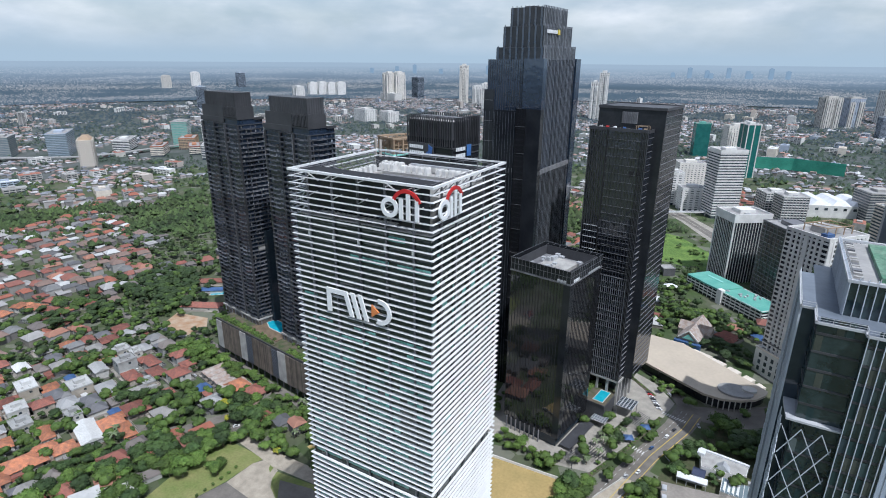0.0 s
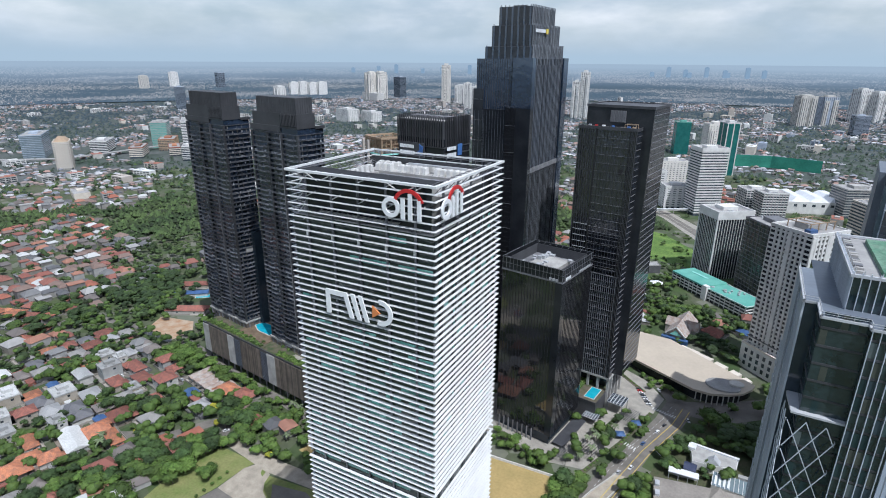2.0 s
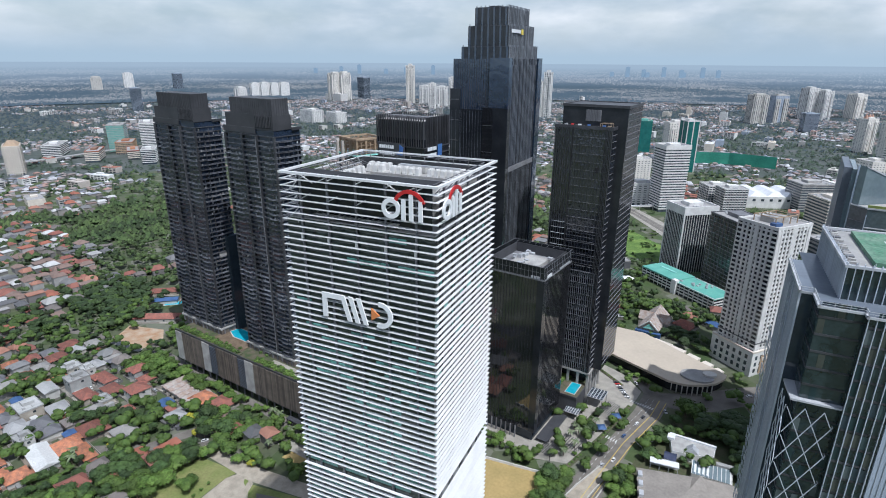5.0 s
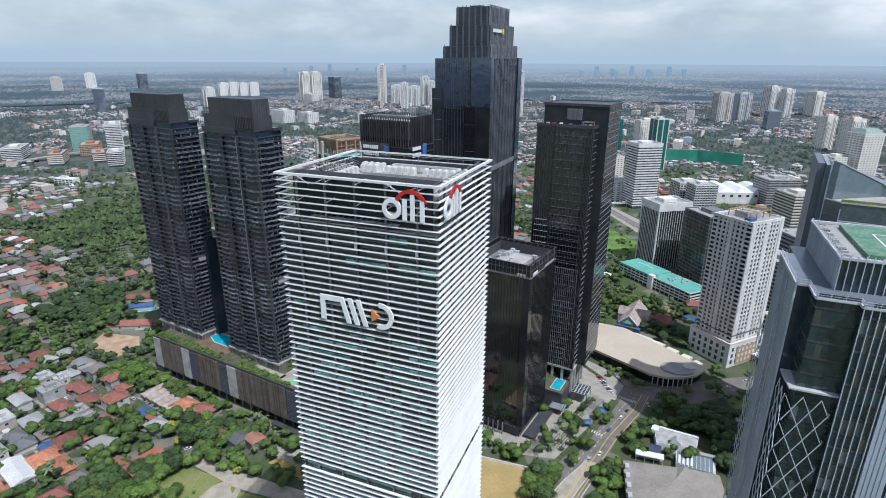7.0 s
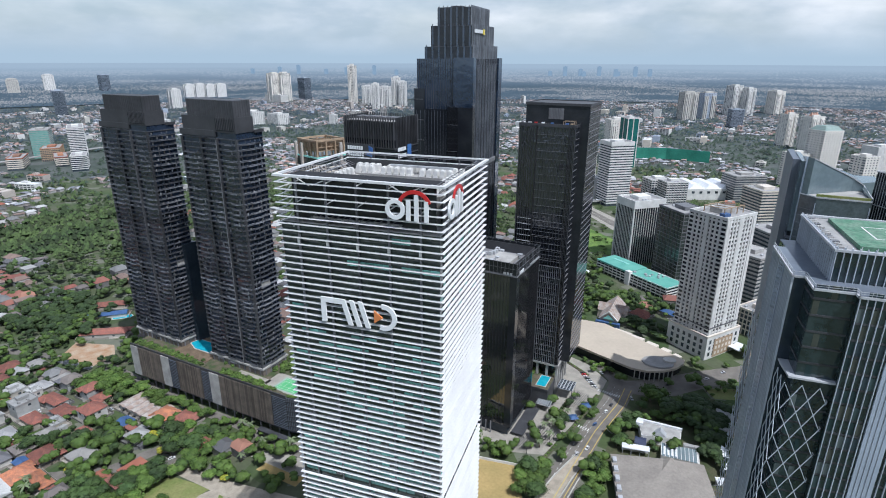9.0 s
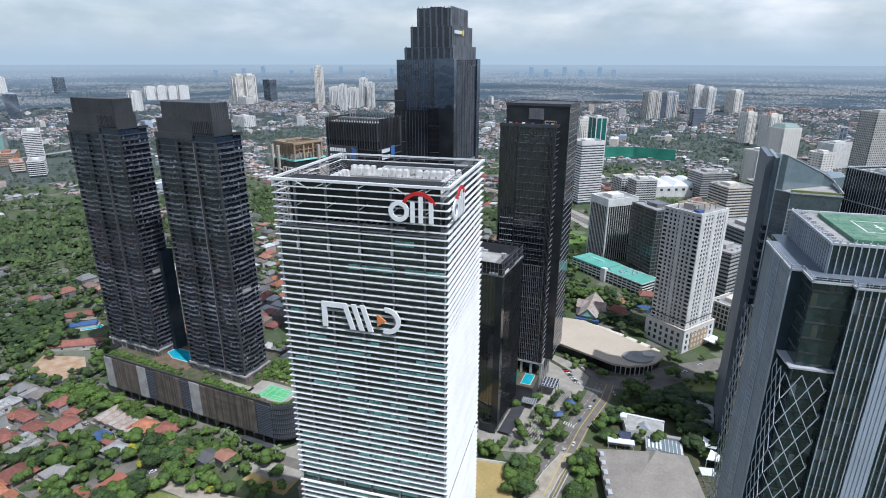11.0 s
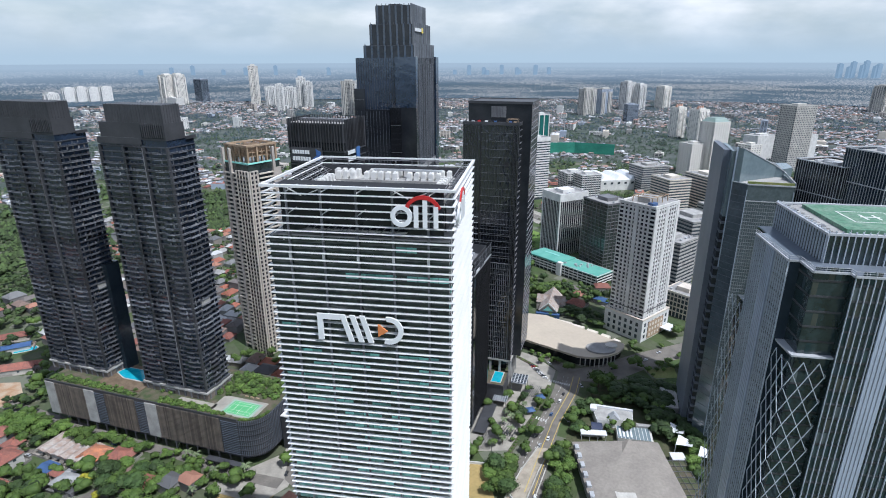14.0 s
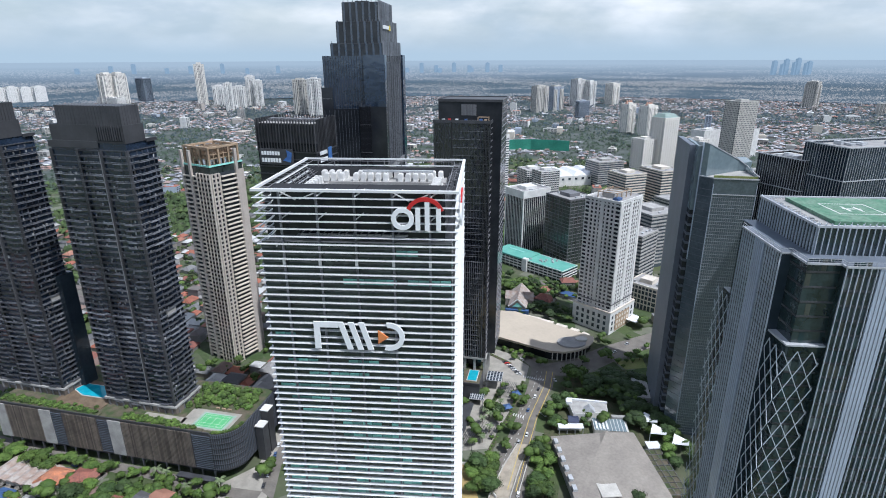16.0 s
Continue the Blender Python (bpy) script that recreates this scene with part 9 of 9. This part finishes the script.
def town():
    r = np.random.RandomState(5)
    def spread(count, d0, d1, power):
        a = np.radians(r.uniform(-84, 50, count))
        d = (d0 ** power + (d1 ** power - d0 ** power) * r.random_sample(count)) ** (1 / power)
        return 20 + d * np.sin(a), -60 + d * np.cos(a), d
    # houses on loose rows
    x, y, d = spread(62000, 190, 3700, 1.75)
    x, y = np.round(x / 13) * 13 + r.uniform(-2.5, 2.5, len(x)), np.round(y / 15) * 15 + r.uniform(-3, 3, len(y))
    _, first = np.unique(np.stack((np.round(x / 13), np.round(y / 15))), axis=1, return_index=True)
    x, y = x[first], y[first]
    ok = clear_of(x, y, 8)
    x, y = x[ok], y[ok]
    d = np.hypot(x - 20, y + 60)
    wooded = np.array([wood(a, b) for a, b in zip(x, y)])
    limit = np.where(d < 900, np.where(x < -150, 0.58, 0.53), np.where(d < 1250, np.where(x < -350, 0.55, 0.5), np.where(d < 1700, 0.58, np.where(x > -700, 0.64, 0.6))))
    keep = wooded < limit
    x, y = x[keep], y[keep]
    n = len(x)
    w, l, h = r.uniform(6, 12, n), r.uniform(7, 13, n), r.choice((3.4, 3.8, 6.5, 7.0, 10.0), n, p=(0.35, 0.25, 0.22, 0.13, 0.05))
    near_by = np.hypot(x - 20, y + 60) < 1100
    w, l = np.where(near_by, w * 1.3, w), np.where(near_by, l * 1.25, l)
    h = np.where(near_by, h, h * 0.62)
    flat = r.random_sample(n) < 0.25
    # farther roofs take the palette greyed for haze
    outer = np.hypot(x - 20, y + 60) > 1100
    turn = np.array([0.6 * noise.noise((a / 300, b / 300, 0)) for a, b in zip(x, y)]) + r.choice((0, math.pi / 2), n) - 0.3
    body_v, body_f, near_v, near_f, out_v, out_f = [], [], [], [], [], []
    for i in range(n):
        sx, sy, sz = settle(x[i], y[i])
        c, s = math.cos(turn[i]), math.sin(turn[i])
        k = 1.0 if sz == 0 else 0.8
        a, b = w[i] * k / 2, l[i] * k / 2
        def put(px, py, pz):
            return (sx + px * c - py * s, sy + px * s + py * c, sz + pz)
        o = len(body_v)
        body_v += [put(*p) for p in ((-a, -b, -1), (a, -b, -1), (a, b, -1), (-a, b, -1), (-a, -b, h[i]), (a, -b, h[i]), (a, b, h[i]), (-a, b, h[i]))]
        body_f += [(o, o + 1, o + 5, o + 4), (o + 1, o + 2, o + 6, o + 5), (o + 2, o + 3, o + 7, o + 6), (o + 3, o, o + 4, o + 7)]
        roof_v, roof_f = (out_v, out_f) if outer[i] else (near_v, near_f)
        o = len(roof_v)
        a, b = a + 0.5, b + 0.5
        if flat[i]:
            roof_v += [put(*p) for p in ((-a, -b, h[i]), (a, -b, h[i]), (a, b, h[i]), (-a, b, h[i]), (-a, -b, h[i] + 0.6), (a, -b, h[i] + 0.6), (a, b, h[i] + 0.6), (-a, b, h[i] + 0.6))]
            roof_f += [(o + 4, o + 5, o + 6, o + 7), (o, o + 1, o + 5, o + 4), (o + 1, o + 2, o + 6, o + 5), (o + 2, o + 3, o + 7, o + 6), (o + 3, o, o + 4, o + 7)]
        else:
            q = min(a, b) * 0.62
            ridge = ((-a + q, 0), (a - q, 0)) if a > b else ((0, -b + q), (0, b - q))
            z = h[i] + q * 0.85
            roof_v += [put(*p) for p in ((-a, -b, h[i]), (a, -b, h[i]), (a, b, h[i]), (-a, b, h[i]), (*ridge[0], z), (*ridge[1], z))]
            if a > b:
                roof_f += [(o, o + 1, o + 5, o + 4), (o + 1, o + 2, o + 5), (o + 2, o + 3, o + 4, o + 5), (o + 3, o, o + 4)]
            else:
                roof_f += [(o, o + 1, o + 4), (o + 1, o + 2, o + 5, o + 4), (o + 2, o + 3, o + 5), (o + 3, o, o + 4, o + 5)]
    field = thing("house_field", 0, 0, 0, 0, "low town houses with tiled and flat roofs", "houses", kind="stuff")
    for name, v, f, m in (("walls", body_v, body_f, FAR_WALL), ("roofs", near_v, near_f, FAR_ROOF), ("outer_roofs", out_v, out_f, FAR_ROOF_HAZED)):
        me = bpy.data.meshes.new(name)
        me.from_pydata(v, [], f)
        me.materials.append(m)
        ob = new(name, me)
        ob.parent = field
        tagged(ob, kind="stuff")
    # trees between them
    hx, hy = x, y
    tx, ty, d = spread(47000, 170, 3680, 1.65)
    nx, ny, _ = spread(13000, 180, 1000, 1.8)
    left = (nx < -120) | (ny > 380)
    tx, ty = np.concatenate((tx, nx[left])), np.concatenate((ty, ny[left]))
    ok = clear_of(tx, ty, -4)
    tx, ty = tx[ok], ty[ok]
    d = np.hypot(tx - 20, ty + 60)
    wooded = np.array([wood(a, b) for a, b in zip(tx, ty)])
    keep = r.random_sample(len(tx)) < np.where(d < 1000, np.clip(0.34 + 1.5 * (wooded - 0.35), 0.16, 0.95), np.clip(0.1 + 1.9 * (wooded - 0.32), 0.12, 1) * np.clip((3750 - d) / 700, 0.25, 1))
    tx, ty, d = tx[keep], ty[keep], d[keep]
    v_all, f_all, base, tone_of = [], [], 0, []
    TENT_F = np.array([(0, 1, 4), (1, 2, 4), (2, 3, 4), (3, 0, 4)])
    def crowns(clumps, leaves, parts, leaf):
        made = []
        for k in range(6):
            me = crown_mesh(70 + k, 1.0, 1.0, 0.75, clumps, leaves, parts, leaf)
            f = [(p.vertices[0], p.vertices[m + 1], p.vertices[m + 2]) for p in me.polygons for m in range(len(p.vertices) - 2)]
            made.append((np.array([v.co[:] for v in me.vertices]), np.array(f)))
            bpy.data.meshes.remove(me)
        return made
    full, plain = crowns(34, 10, 3, 1.9), crowns(14, 0, 2, 2.4)
    for i in range(len(tx)):
        sx, sy, sz = settle(tx[i], ty[i])
        size = r.uniform(3.0, 5.4) + 3.2 * r.random_sample() ** 3
        near = d[i] < 750
        if near:
            v, f = (full if d[i] < 420 else plain)[r.randint(6)]
            a = r.uniform(0, math.tau)
            turn_z = np.array(((math.cos(a), math.sin(a), 0), (-math.sin(a), math.cos(a), 0), (0, 0, 1)))
            v_all.append(v @ turn_z * size * np.array((1, 1, r.uniform(0.85, 1.2))) + np.array((sx, sy, sz + size * 0.35)))
            f_all.append(f + base)
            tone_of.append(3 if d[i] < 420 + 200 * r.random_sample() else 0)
            base += len(v)
        # farther crowns are peaked clumps, seen from above alone
        for k in range(0 if near else 6 if d[i] < 1300 else 3):
            s = size * r.uniform(0.34, 0.62)
            c = np.array((sx, sy, sz + size * r.uniform(0.3, 1.2))) + r.normal(size=3) * size * np.array((0.42, 0.42, 0.14))
            a = r.uniform(0, 1.6)
            ca, sa = math.cos(a) * s * 1.25, math.sin(a) * s * 1.25
            v_all.append(np.array(((ca, sa, -0.5 * s), (-sa, ca, -0.4 * s), (-ca, -sa, -0.5 * s), (sa, -ca, -0.4 * s), (0.2 * sa, 0.2 * ca, 1.0 * s))) * r.uniform(0.75, 1.25, size=(5, 1)) + c)
            f_all.append(TENT_F + base)
            # farther clumps take the leaf colours tinted for haze
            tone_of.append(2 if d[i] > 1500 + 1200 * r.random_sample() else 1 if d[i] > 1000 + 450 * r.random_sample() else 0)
            base += 5
    me = bpy.data.meshes.new("tree_field")
    v, f = np.concatenate(v_all), np.concatenate(f_all)
    me.vertices.add(len(v))
    me.vertices.foreach_set("co", v.ravel())
    me.loops.add(len(f) * 3)
    me.loops.foreach_set("vertex_index", f.ravel())
    me.polygons.add(len(f))
    me.polygons.foreach_set("loop_start", np.arange(len(f)) * 3)
    me.update(calc_edges=True)
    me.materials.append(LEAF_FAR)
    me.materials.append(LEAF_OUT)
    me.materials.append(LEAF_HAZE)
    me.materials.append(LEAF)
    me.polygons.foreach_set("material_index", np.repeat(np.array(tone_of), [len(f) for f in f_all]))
    tagged(new("tree_field", me), "leafy green trees between the town houses", "trees", kind="stuff")


town()
